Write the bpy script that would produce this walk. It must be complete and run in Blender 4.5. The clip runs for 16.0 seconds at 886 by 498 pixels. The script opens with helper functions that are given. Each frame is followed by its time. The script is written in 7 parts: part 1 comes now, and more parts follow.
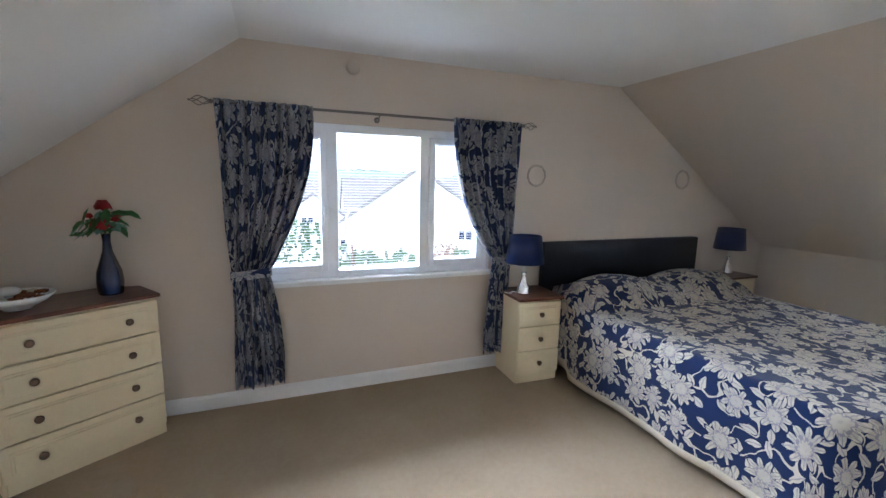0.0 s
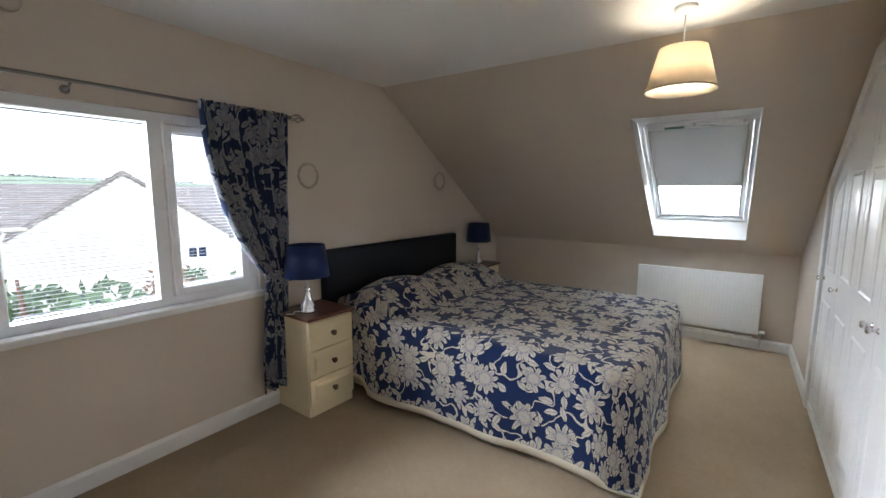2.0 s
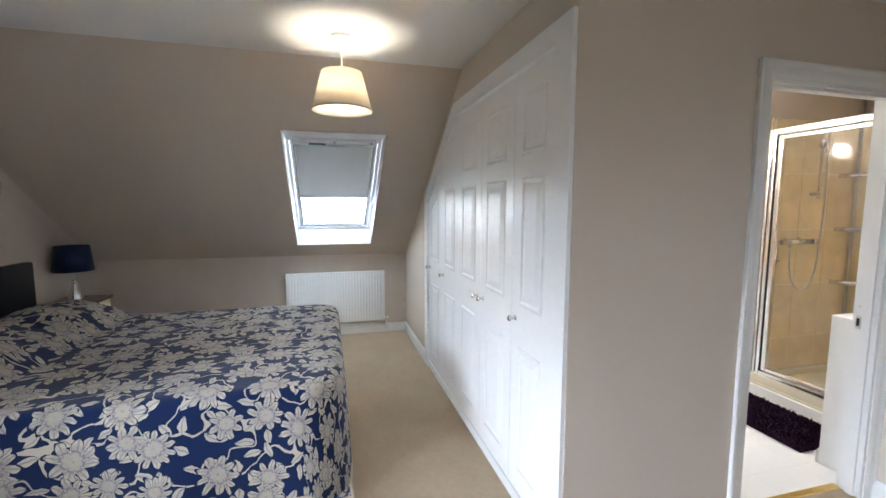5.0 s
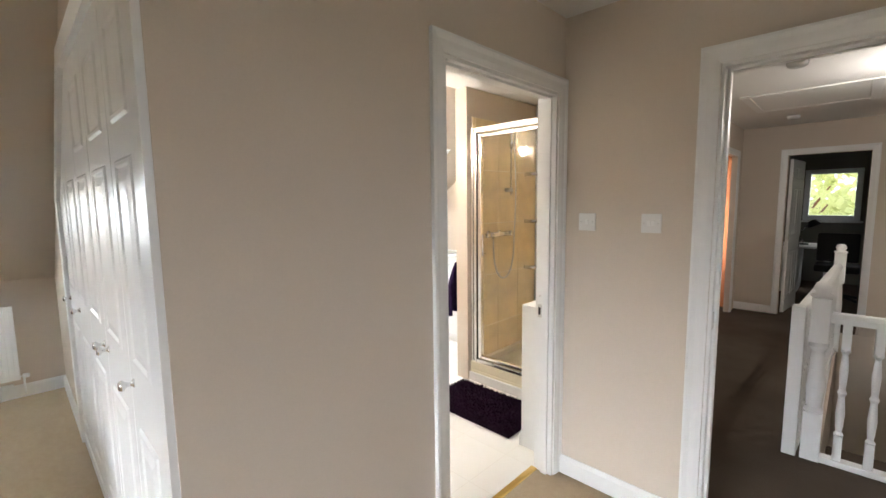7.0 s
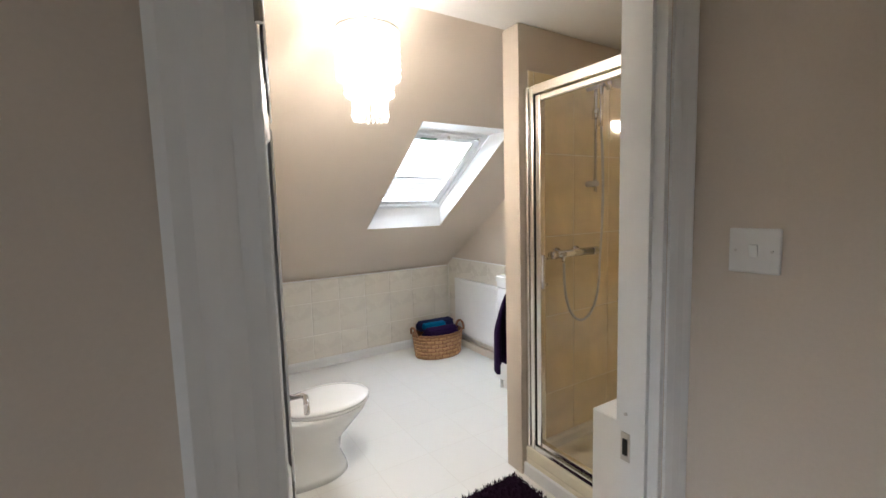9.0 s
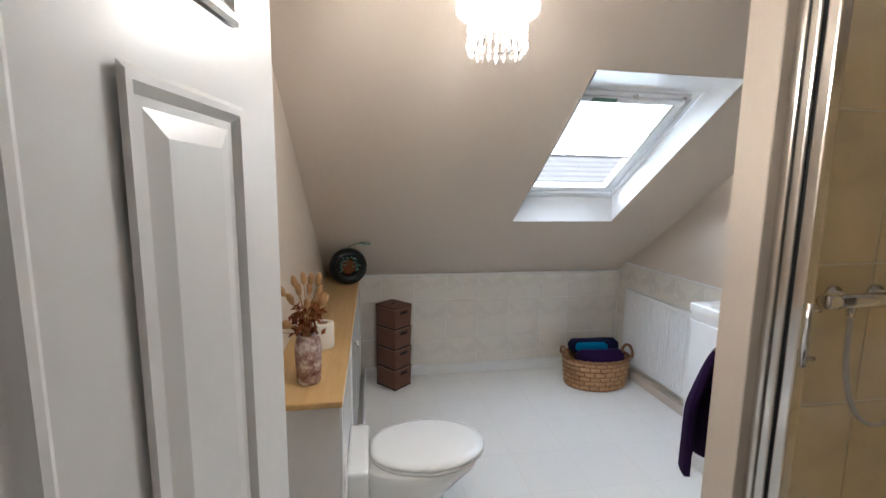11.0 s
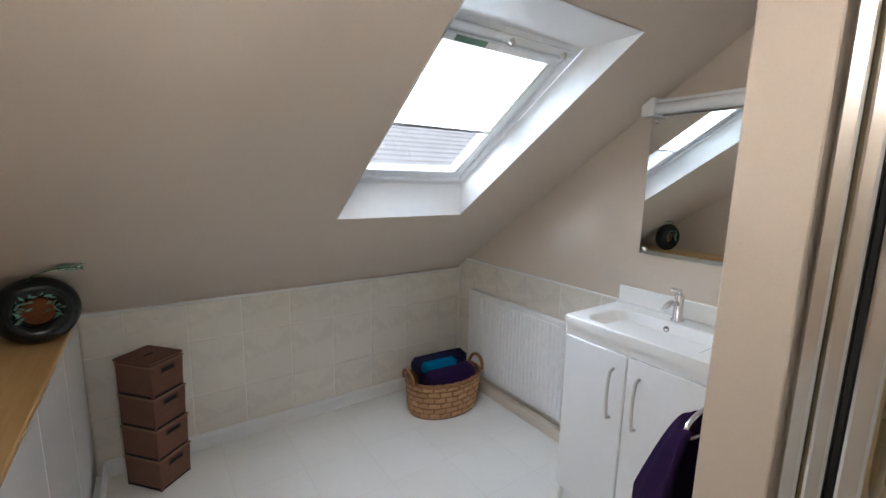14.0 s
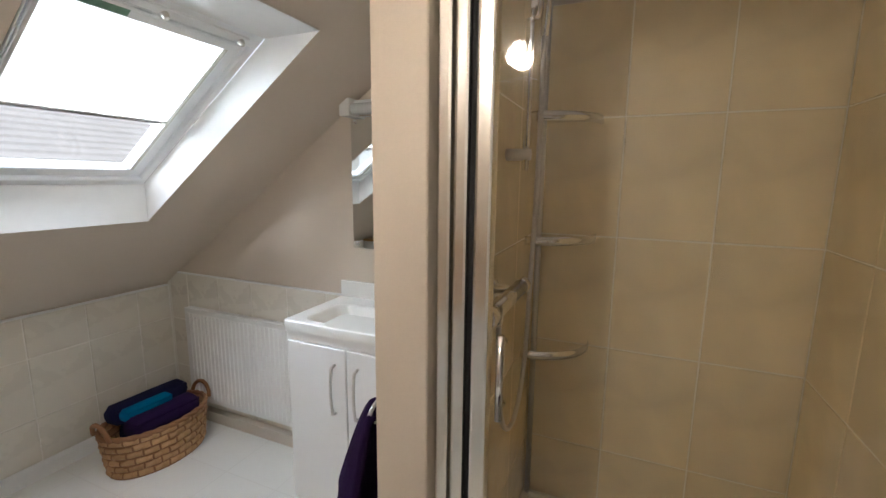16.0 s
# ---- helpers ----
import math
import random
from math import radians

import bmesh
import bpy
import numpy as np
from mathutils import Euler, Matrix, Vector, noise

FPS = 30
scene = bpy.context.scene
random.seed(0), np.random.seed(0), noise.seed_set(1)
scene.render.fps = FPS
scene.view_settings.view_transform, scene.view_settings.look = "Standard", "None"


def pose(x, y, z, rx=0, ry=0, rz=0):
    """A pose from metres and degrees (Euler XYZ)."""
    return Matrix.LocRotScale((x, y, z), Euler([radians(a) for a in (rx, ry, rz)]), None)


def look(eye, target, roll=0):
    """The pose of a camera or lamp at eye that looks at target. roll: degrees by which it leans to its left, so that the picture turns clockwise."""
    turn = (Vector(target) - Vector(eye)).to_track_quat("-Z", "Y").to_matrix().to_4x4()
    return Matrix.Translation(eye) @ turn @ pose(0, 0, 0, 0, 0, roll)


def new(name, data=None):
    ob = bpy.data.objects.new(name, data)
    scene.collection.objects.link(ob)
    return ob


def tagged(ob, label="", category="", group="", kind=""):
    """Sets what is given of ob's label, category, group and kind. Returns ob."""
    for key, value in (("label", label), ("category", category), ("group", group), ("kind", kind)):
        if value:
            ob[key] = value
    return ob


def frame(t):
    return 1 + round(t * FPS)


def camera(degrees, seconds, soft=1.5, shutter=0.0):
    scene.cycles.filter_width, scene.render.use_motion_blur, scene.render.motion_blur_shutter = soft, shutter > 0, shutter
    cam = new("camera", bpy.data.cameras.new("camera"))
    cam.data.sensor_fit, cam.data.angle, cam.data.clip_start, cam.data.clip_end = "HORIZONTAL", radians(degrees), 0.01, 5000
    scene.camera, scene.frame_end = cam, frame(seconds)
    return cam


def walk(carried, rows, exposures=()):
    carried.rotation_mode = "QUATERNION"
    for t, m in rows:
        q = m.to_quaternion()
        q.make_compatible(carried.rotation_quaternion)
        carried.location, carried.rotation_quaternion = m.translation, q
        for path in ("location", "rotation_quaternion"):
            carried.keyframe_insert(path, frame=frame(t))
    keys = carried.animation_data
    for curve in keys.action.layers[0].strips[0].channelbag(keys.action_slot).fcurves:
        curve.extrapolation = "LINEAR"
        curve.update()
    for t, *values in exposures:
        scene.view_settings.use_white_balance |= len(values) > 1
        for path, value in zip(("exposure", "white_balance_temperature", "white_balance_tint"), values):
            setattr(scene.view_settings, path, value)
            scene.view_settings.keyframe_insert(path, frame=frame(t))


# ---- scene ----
cam = camera(92.4, 16.0)
PATH = [
    (0, (0.579, 0.763, 1.518), (1.309, 2.599, 1.211), 1.2),
    (0.5, (0.598, 0.855, 1.49), (1.61, 2.557, 1.211), 1.0),
    (1, (0.618, 0.944, 1.492), (1.88, 2.471, 1.221), 1.1),
    (1.5, (0.613, 1.046, 1.475), (2.105, 2.354, 1.222), 0.9),
    (2, (0.587, 1.203, 1.477), (2.218, 2.331, 1.214), 0.2),
    (2.5, (0.647, 1.357, 1.469), (2.407, 2.272, 1.211), 0.8),
    (3, (0.683, 1.448, 1.492), (2.553, 2.11, 1.24), 0.7),
    (3.2, (0.682, 1.467, 1.503), (2.595, 1.991, 1.254), 0.5),
    (5.3, (0.625, 1.573, 1.469), (2.482, 0.86, 1.257), -0.4),
    (5.5, (0.655, 1.535, 1.489), (2.451, 0.684, 1.266), -0.8),
    (6, (0.689, 1.369, 1.479), (2.307, 0.213, 1.262), -0.1),
    (6.5, (0.758, 1.187, 1.48), (2.258, -0.118, 1.266), -0.1),
    (7, (0.928, 0.931, 1.47), (2.317, -0.491, 1.253), -0.7),
    (7.5, (1.087, 0.668, 1.487), (2.437, -0.791, 1.271), -1.7),
    (8, (1.232, 0.345, 1.483), (2.627, -1.073, 1.28), -1.8),
    (8.5, (1.364, 0.083, 1.47), (2.868, -1.219, 1.269), -1.8),
    (9, (1.517, -0.144, 1.466), (3.207, -1.196, 1.27), -1.6),
    (9.2, (1.568, -0.226, 1.468), (3.349, -1.115, 1.268), -0.9),
    (11.3, (2.22, -0.591, 1.492), (4.179, -0.889, 1.222), 0.6),
    (11.5, (2.281, -0.613, 1.484), (4.243, -0.89, 1.215), 0.7),
    (12, (2.497, -0.611, 1.467), (4.461, -0.879, 1.199), 1.3),
    (12.5, (2.7, -0.61, 1.491), (4.649, -0.939, 1.19), 1.1),
    (13, (2.841, -0.688, 1.489), (4.741, -1.229, 1.173), 1.7),
    (13.5, (2.917, -0.745, 1.492), (4.662, -1.667, 1.171), 1.6),
    (14, (2.939, -0.76, 1.498), (4.56, -1.884, 1.167), 1.2),
    (14.5, (2.935, -0.789, 1.508), (4.406, -2.102, 1.173), 1.0),
    (15, (2.912, -0.836, 1.506), (4.191, -2.339, 1.181), 0.6),
    (15.5, (2.873, -0.876, 1.504), (3.879, -2.575, 1.189), 0.6),
    (16, (2.829, -0.926, 1.503), (3.602, -2.741, 1.178), 0.6),
]
# the clip's camera opens up in the dim corner by the doors
EXPOSURES = [(0, 2.25, 5300, 10), (0.5, 2.3, 5300, 10), (1.5, 2.0, 5600, 10), (2.5, 1.65, 6050, 10), (3.2, 1.65, 6150, 10), (5.3, 2.1, 5500, 10), (6.5, 2.05, 5950, 10), (7.5, 2.2, 6200, 10), (8.5, 1.9, 5800, 10), (9.2, 1.1, 6000, 10), (11.3, 0.85, 5600, 10), (13, 0.75, 5650, 10), (14.5, 0.6, 5800, 10), (15.5, 0.75, 6050, 10), (16, 0.6, 6100, 10)]
walk(cam, [(t, look(eye, target, roll)) for t, eye, target, roll in PATH], EXPOSURES)

# ---- world, sun, exposure ----
world = bpy.data.worlds.new("overcast")
scene.world = world
world.use_nodes = True
wn = world.node_tree
sky = wn.nodes.new("ShaderNodeTexSky")
sky.sky_type = "NISHITA"
sky.sun_disc = False
sky.sun_elevation, sky.sun_rotation = radians(38), radians(200)
sky.air_density, sky.dust_density = 1.0, 4.0
# a bright even overcast over the clear sky's own gradient
cloud = wn.nodes.new("ShaderNodeMix")
cloud.data_type = "RGBA"
cloud.inputs[0].default_value = 0.7
cloud.inputs[7].default_value = (10.5, 10.9, 11.3, 1.0)
wn.links.new(sky.outputs[0], cloud.inputs[6])
wn.links.new(cloud.outputs[2], wn.nodes["Background"].inputs[0])
wn.nodes["Background"].inputs[1].default_value = 0.10
sun = new("sun", bpy.data.lights.new("sun", "SUN"))
sun.data.energy, sun.data.angle, sun.data.color = 0.5, radians(15), (1, 0.96, 0.9)
sun.matrix_world = look((0, 0, 10), (3.5, 8.0, 0))


def lamp(name, kind, m, energy, colour, size):
    ob = new(name, bpy.data.lights.new(name, kind))
    ob.data.energy, ob.data.color = energy, colour
    if kind == "AREA":
        ob.data.shape, ob.data.size, ob.data.size_y = "RECTANGLE", size[0], size[1]
    else:
        ob.data.shadow_soft_size = size
    ob.matrix_world = m
    return ob


WARM = (1.0, 0.82, 0.58)
lamp("pendant_bulb", "POINT", pose(3.025, 1.481, 2.09), 3.1, WARM, 0.035)
lamp("chandelier_bulb", "POINT", pose(3.215, -0.863, 1.945), 20, (1.0, 0.88, 0.73), 0.05)
# added point lamp without a fitting, only brightens the landing
lamp("landing_bulb", "POINT", pose(0.5, -3.2, 2.1), 8, (1, 0.9, 0.78), 0.06)
# the sky's light in the openings, set outside above the line of sight
lamp("window_sky", "AREA", look((1.3, 12.0, 5.25), (1.4, 3.8, 1.4)), 5600, (0.94, 0.96, 0.98), (16.0, 6.2))
# added light through the unseen left roof window
lamp("left_skylight_sky", "AREA", look((-2.15, 0.1, 2.0), (0.6, 0.1, 1.45)), 2, (0.9, 0.95, 1.0), (1.0, 1.0))
lamp("skylight_sky", "AREA", look((4.87, 1.504, 1.75), (4.76, 1.504, 1.587)), 26, (0.9, 0.95, 1.0), (0.66, 1.1))
lamp("bath_skylight_sky", "AREA", look((5.2, -1.8, 3.2), (4.15, -1.8, 1.65)), 520, (0.84, 0.92, 1.0), (2.8, 5.0))


# ---- materials ----
class Nodes:
    """Short hand for building a node tree."""

    def __init__(self, name):
        self.mat = bpy.data.materials.new(name)
        self.mat.use_nodes = True
        self.t = self.mat.node_tree
        self.b = self.t.nodes["Principled BSDF"]

    def node(self, kind, **ins):
        n = self.t.nodes.new("ShaderNode" + kind)
        for key, value in ins.items():
            self.put(n.inputs[int(key[1:])] if key[0] == "_" else n.inputs[key], value)
        return n

    def put(self, socket, value):
        if isinstance(value, bpy.types.NodeSocket):
            self.t.links.new(value, socket)
        else:
            socket.default_value = value

    def math(self, op, a, b=0.0, c=0.0):
        n = self.t.nodes.new("ShaderNodeMath")
        n.operation = op
        for i, v in enumerate((a, b, c)):
            self.put(n.inputs[i], v)
        return n.outputs[0]

    def vmath(self, op, a, b=(0, 0, 0)):
        n = self.t.nodes.new("ShaderNodeVectorMath")
        n.operation = op
        self.put(n.inputs[0], a)
        if op == "SCALE":
            self.put(n.inputs[3], b)
        else:
            self.put(n.inputs[1], b)
        return n.outputs[1] if op in ("LENGTH", "DOT_PRODUCT") else n.outputs[0]

    def mix(self, f, a, b):
        n = self.t.nodes.new("ShaderNodeMix")
        n.data_type = "RGBA"
        self.put(n.inputs[0], f)
        self.put(n.inputs[6], a)
        self.put(n.inputs[7], b)
        return n.outputs[2]

    def coord(self, which="Object"):
        return self.t.nodes.new("ShaderNodeTexCoord").outputs[which]

    def noise(self, vec, scale, detail=4.0, rough=0.55):
        return self.node("TexNoise", Vector=vec, Scale=scale, Detail=detail, Roughness=rough).outputs[0]

    def ramp(self, f, *stops):
        n = self.node("ValToRGB", Fac=f)
        e = n.color_ramp.elements
        while len(e) < len(stops):
            e.new(0.5)
        for el, (p, c) in zip(e, stops):
            el.position = p
            el.color = c if len(c) == 4 else (*c, 1)
        return n.outputs[0]

    def bump(self, height, strength, distance):
        n = self.node("Bump", Height=height, Strength=strength, Distance=distance)
        self.put(self.b.inputs["Normal"], n.outputs[0])

    def done(self, colour=None, rough=None, metal=None, spec=None):
        for key, v in (("Base Color", colour), ("Roughness", rough), ("Metallic", metal), ("Specular IOR Level", spec)):
            if v is not None:
                self.put(self.b.inputs[key], v)
        return self.mat


def c4(c, k=1.0):
    return (c[0] * k, c[1] * k, c[2] * k, 1)


def surface(name, colour, rough=0.6, grain=60.0, vary=0.06, bump=0.15, dist=0.002, big=1.3, metal=0.0, spec=0.4, pieces=0.0):
    """A plain surface with fine relief and two scales of uneven colour."""
    n = Nodes(name)
    v = n.coord()
    a, b = n.noise(v, grain), n.noise(v, big, 3.0)
    f = n.math("ADD", n.math("MULTIPLY", a, 0.5), n.math("MULTIPLY", b, 0.5))
    col = n.ramp(f, (0.3, c4(colour, 1 - vary)), (0.7, c4(colour, 1 + vary)))
    if pieces:
        r = n.t.nodes.new("ShaderNodeObjectInfo").outputs["Random"]
        col = n.mix(n.math("MULTIPLY", r, pieces), col, c4(colour, 0.72))
    n.bump(a, bump, dist)
    return n.done(col, n.math("MULTIPLY_ADD", b, 0.12, rough - 0.06), metal, spec)


M = {}
M["wall"] = surface("wall_paint_beige", (0.63, 0.55, 0.465), 0.85, 180, 0.03, 0.12, 0.001, 0.8, spec=0.25)
M["ceiling"] = surface("ceiling_paint", (0.78, 0.77, 0.75), 0.9, 120, 0.025, 0.15, 0.0015, 0.7, spec=0.2)
M["white"] = surface("white_gloss_paint", (0.80, 0.80, 0.79), 0.32, 25, 0.025, 0.05, 0.001, 1.5, spec=0.5)
M["closet"] = surface("white_closet_paint", (0.80, 0.80, 0.79), 0.38, 30, 0.02, 0.05, 0.001, 1.5, spec=0.5)
M["upvc"] = surface("white_upvc", (0.86, 0.88, 0.90), 0.28, 15, 0.015, 0.02, 0.001, spec=0.5)
M["radiator"] = surface("radiator_enamel", (0.82, 0.82, 0.81), 0.3, 40, 0.02, 0.03, 0.001)
M["cream"] = surface("cream_laminate", (0.80, 0.69, 0.465), 0.42, 45, 0.03, 0.05, 0.001, 2.0)
M["hall_carpet"] = surface("brown_hall_carpet", (0.115, 0.09, 0.07), 0.97, 420, 0.35, 0.9, 0.006, 1.6, spec=0.1)
M["plate"] = surface("off_white_plastic", (0.74, 0.73, 0.71), 0.4, 60, 0.02, 0.03, 0.001)
# rim tone of the wall rings, darkened to stand for their shadow
M["taupe"] = surface("taupe_rim_shadow", (0.47, 0.41, 0.345), 0.8, 120, 0.1, 0.3, 0.001)
M["chrome"] = surface("chrome", (0.78, 0.78, 0.78), 0.14, 20, 0.02, 0.01, 0.001, metal=1.0)
M["satin"] = surface("brushed_nickel", (0.62, 0.60, 0.57), 0.32, 90, 0.05, 0.05, 0.001, metal=1.0)
M["silver"] = surface("polished_aluminium_frame", (0.80, 0.78, 0.74), 0.22, 60, 0.04, 0.02, 0.001, metal=1.0)
M["pewter"] = surface("pewter_rod", (0.20, 0.18, 0.17), 0.4, 60, 0.08, 0.05, 0.001, metal=0.8)
M["bronze"] = surface("antique_bronze", (0.16, 0.105, 0.07), 0.38, 70, 0.15, 0.1, 0.001, metal=0.7)
M["brass"] = surface("brass_strip", (0.72, 0.50, 0.16), 0.3, 60, 0.08, 0.05, 0.001, metal=1.0)
M["ceramic"] = surface("white_ceramic", (0.84, 0.84, 0.82), 0.1, 10, 0.01, 0.01, 0.001, spec=0.6)
M["gloss"] = surface("white_gloss_cabinet", (0.82, 0.82, 0.82), 0.14, 8, 0.015, 0.01, 0.001, spec=0.6)
M["leather"] = surface("black_faux_leather", (0.008, 0.009, 0.014), 0.45, 160, 0.3, 0.25, 0.001, spec=0.22)
M["navy_shade"] = surface("navy_satin_shade", (0.004, 0.014, 0.075), 0.45, 260, 0.15, 0.2, 0.0006)
M["navy_glass"] = surface("dark_blue_glazed", (0.006, 0.012, 0.045), 0.12, 10, 0.2, 0.01, 0.001, spec=0.6)
M["black_glaze"] = surface("black_glazed_pottery", (0.007, 0.011, 0.012), 0.25, 20, 0.25, 0.03, 0.001, spec=0.5)
M["cane"] = surface("pale_cane_edging", (0.27, 0.145, 0.085), 0.7, 120, 0.2, 0.4, 0.001)
M["purple"] = surface("purple_towel", (0.022, 0.008, 0.045), 0.95, 300, 0.35, 0.9, 0.004, spec=0.1)
M["navy_towel"] = surface("navy_towel", (0.012, 0.012, 0.045), 0.95, 300, 0.35, 0.9, 0.004, spec=0.1)
M["teal"] = surface("teal_towel", (0.0, 0.13, 0.26), 0.95, 300, 0.3, 0.9, 0.004, spec=0.1)
M["mat"] = surface("aubergine_bath_mat", (0.028, 0.012, 0.028), 1.0, 150, 0.4, 1.0, 0.012, 9, spec=0.05)
M["red"] = surface("red_petals", (0.30, 0.008, 0.012), 0.6, 60, 0.3, 0.2, 0.002)
M["leaf"] = surface("silk_leaves", (0.04, 0.12, 0.03), 0.55, 50, 0.35, 0.2, 0.002)
M["leaf_pale"] = surface("pale_silk_leaves", (0.16, 0.30, 0.22), 0.55, 50, 0.3, 0.2, 0.002)
M["tan"] = surface("dried_seed_heads", (0.42, 0.24, 0.10), 0.9, 200, 0.3, 0.7, 0.003)
M["rust"] = surface("dried_russet_petals", (0.20, 0.065, 0.02), 0.9, 120, 0.35, 0.5, 0.003)
M["paper"] = surface("toilet_paper", (0.80, 0.77, 0.70), 0.95, 150, 0.04, 0.4, 0.001, spec=0.1)
M["card"] = surface("cardboard_core", (0.28, 0.19, 0.11), 0.95, 150, 0.1, 0.3, 0.001)
# plain black for dark parts, also painted as the shade in holes
M["black"] = surface("black_and_hole_shade", (0.01, 0.01, 0.01), 0.8)
M["grout"] = surface("pale_grout", (0.82, 0.79, 0.73), 0.9, 200, 0.06, 0.3, 0.001)
M["sand_grout"] = surface("sand_grout", (0.90, 0.83, 0.68), 0.9, 200, 0.06, 0.3, 0.001)
M["tie"] = surface("navy_tieback", (0.02, 0.035, 0.085), 0.8, 200, 0.2, 0.4, 0.002)
M["tile"] = surface("ivory_wall_tile", (0.74, 0.70, 0.62), 0.28, 14, 0.025, 0.01, 0.001, 4.0, pieces=0.14)
M["shower_tile"] = surface("sand_shower_tile", (0.86, 0.72, 0.46), 0.2, 9, 0.12, 0.03, 0.001, 3.0, pieces=0.12)
M["tray"] = surface("cream_shower_tray", (0.80, 0.74, 0.58), 0.25, 12, 0.02, 0.01, 0.001)
M["render"] = surface("white_house_render", (0.80, 0.79, 0.76), 0.95, 25, 0.04, 0.4, 0.01)
M["slate"] = surface("grey_roof_tile", (0.21, 0.19, 0.185), 0.8, 9, 0.2, 0.4, 0.02)
M["hill"] = surface("far_fields", (0.19, 0.24, 0.17), 1.0, 0.02, 0.4, 0.0, 0.1, 0.006)
M["lawn"] = surface("garden_grass", (0.10, 0.12, 0.06), 1.0, 3, 0.4, 0.3, 0.05)
M["bush"] = surface("garden_shrub_leaves", (0.05, 0.09, 0.035), 0.8, 6, 0.5, 0.2, 0.02)
M["dark_wall"] = surface("olive_grey_paint", (0.17, 0.16, 0.14), 0.9, 150, 0.05, 0.1, 0.001)
M["rust_wall"] = surface("terracotta_paint", (0.62, 0.23, 0.09), 0.9, 150, 0.05, 0.1, 0.001)
M["far_woods"] = surface("far_woodland", (0.07, 0.10, 0.08), 1.0, 0.2, 0.4, 0.0, 0.1, 0.02)
M["russet"] = surface("russet_garden_leaves", (0.17, 0.10, 0.06), 0.8, 6, 0.5, 0.2, 0.02)


def carpet():
    n = Nodes("beige_twist_carpet")
    v = n.coord()
    a, b, d = n.noise(v, 520, 2.0), n.noise(v, 2.2, 5.0, 0.65), n.noise(v, 35, 3.0)
    f = n.math("ADD", n.math("MULTIPLY", a, 0.45), n.math("MULTIPLY_ADD", b, 0.35, n.math("MULTIPLY", d, 0.2)))
    col = n.ramp(f, (0.32, (0.335, 0.255, 0.165, 1)), (0.68, (0.475, 0.38, 0.265, 1)))
    n.bump(n.math("ADD", a, n.math("MULTIPLY", d, 0.8)), 0.8, 0.006)
    return n.done(col, 0.97, 0.0, 0.08)


def wood(name, dark, light, rough=0.4, scale=1.0, axis=0):
    """Long grain along one axis."""
    n = Nodes(name)
    s = [14.0 * scale] * 3
    s[axis] = 0.9 * scale
    v = n.node("Mapping", Vector=n.coord(), Scale=tuple(s)).outputs[0]
    a = n.noise(v, 1.6, 6.0, 0.6)
    g = n.noise(v, 9.0, 4.0, 0.7)
    f = n.math("ADD", n.math("MULTIPLY", a, 0.7), n.math("MULTIPLY", g, 0.3))
    n.bump(g, 0.12, 0.001)
    return n.done(n.ramp(f, (0.3, c4(dark)), (0.7, c4(light))), rough, 0.0, 0.45)


def glass(name, colour=(1, 1, 1), rough=0.0, ior=1.45):
    n = Nodes(name)
    n.put(n.b.inputs["Transmission Weight"], 1.0)
    n.put(n.b.inputs["IOR"], ior)
    return n.done(c4(colour), rough)


def pane(name):
    """Thin window glass: clear, with a weak sheen."""
    n = Nodes(name)
    clear, gloss = n.node("BsdfTransparent"), n.node("BsdfGlossy", Roughness=0.02)
    facing = n.node("LayerWeight", Blend=0.5).outputs[1]
    f = n.math("MULTIPLY_ADD", n.math("POWER", facing, 5.0), 0.7, 0.035)
    m = n.node("MixShader", _0=f, _1=clear.outputs[0], _2=gloss.outputs[0])
    n.t.links.new(m.outputs[0], n.t.nodes["Material Output"].inputs[0])
    return n.mat


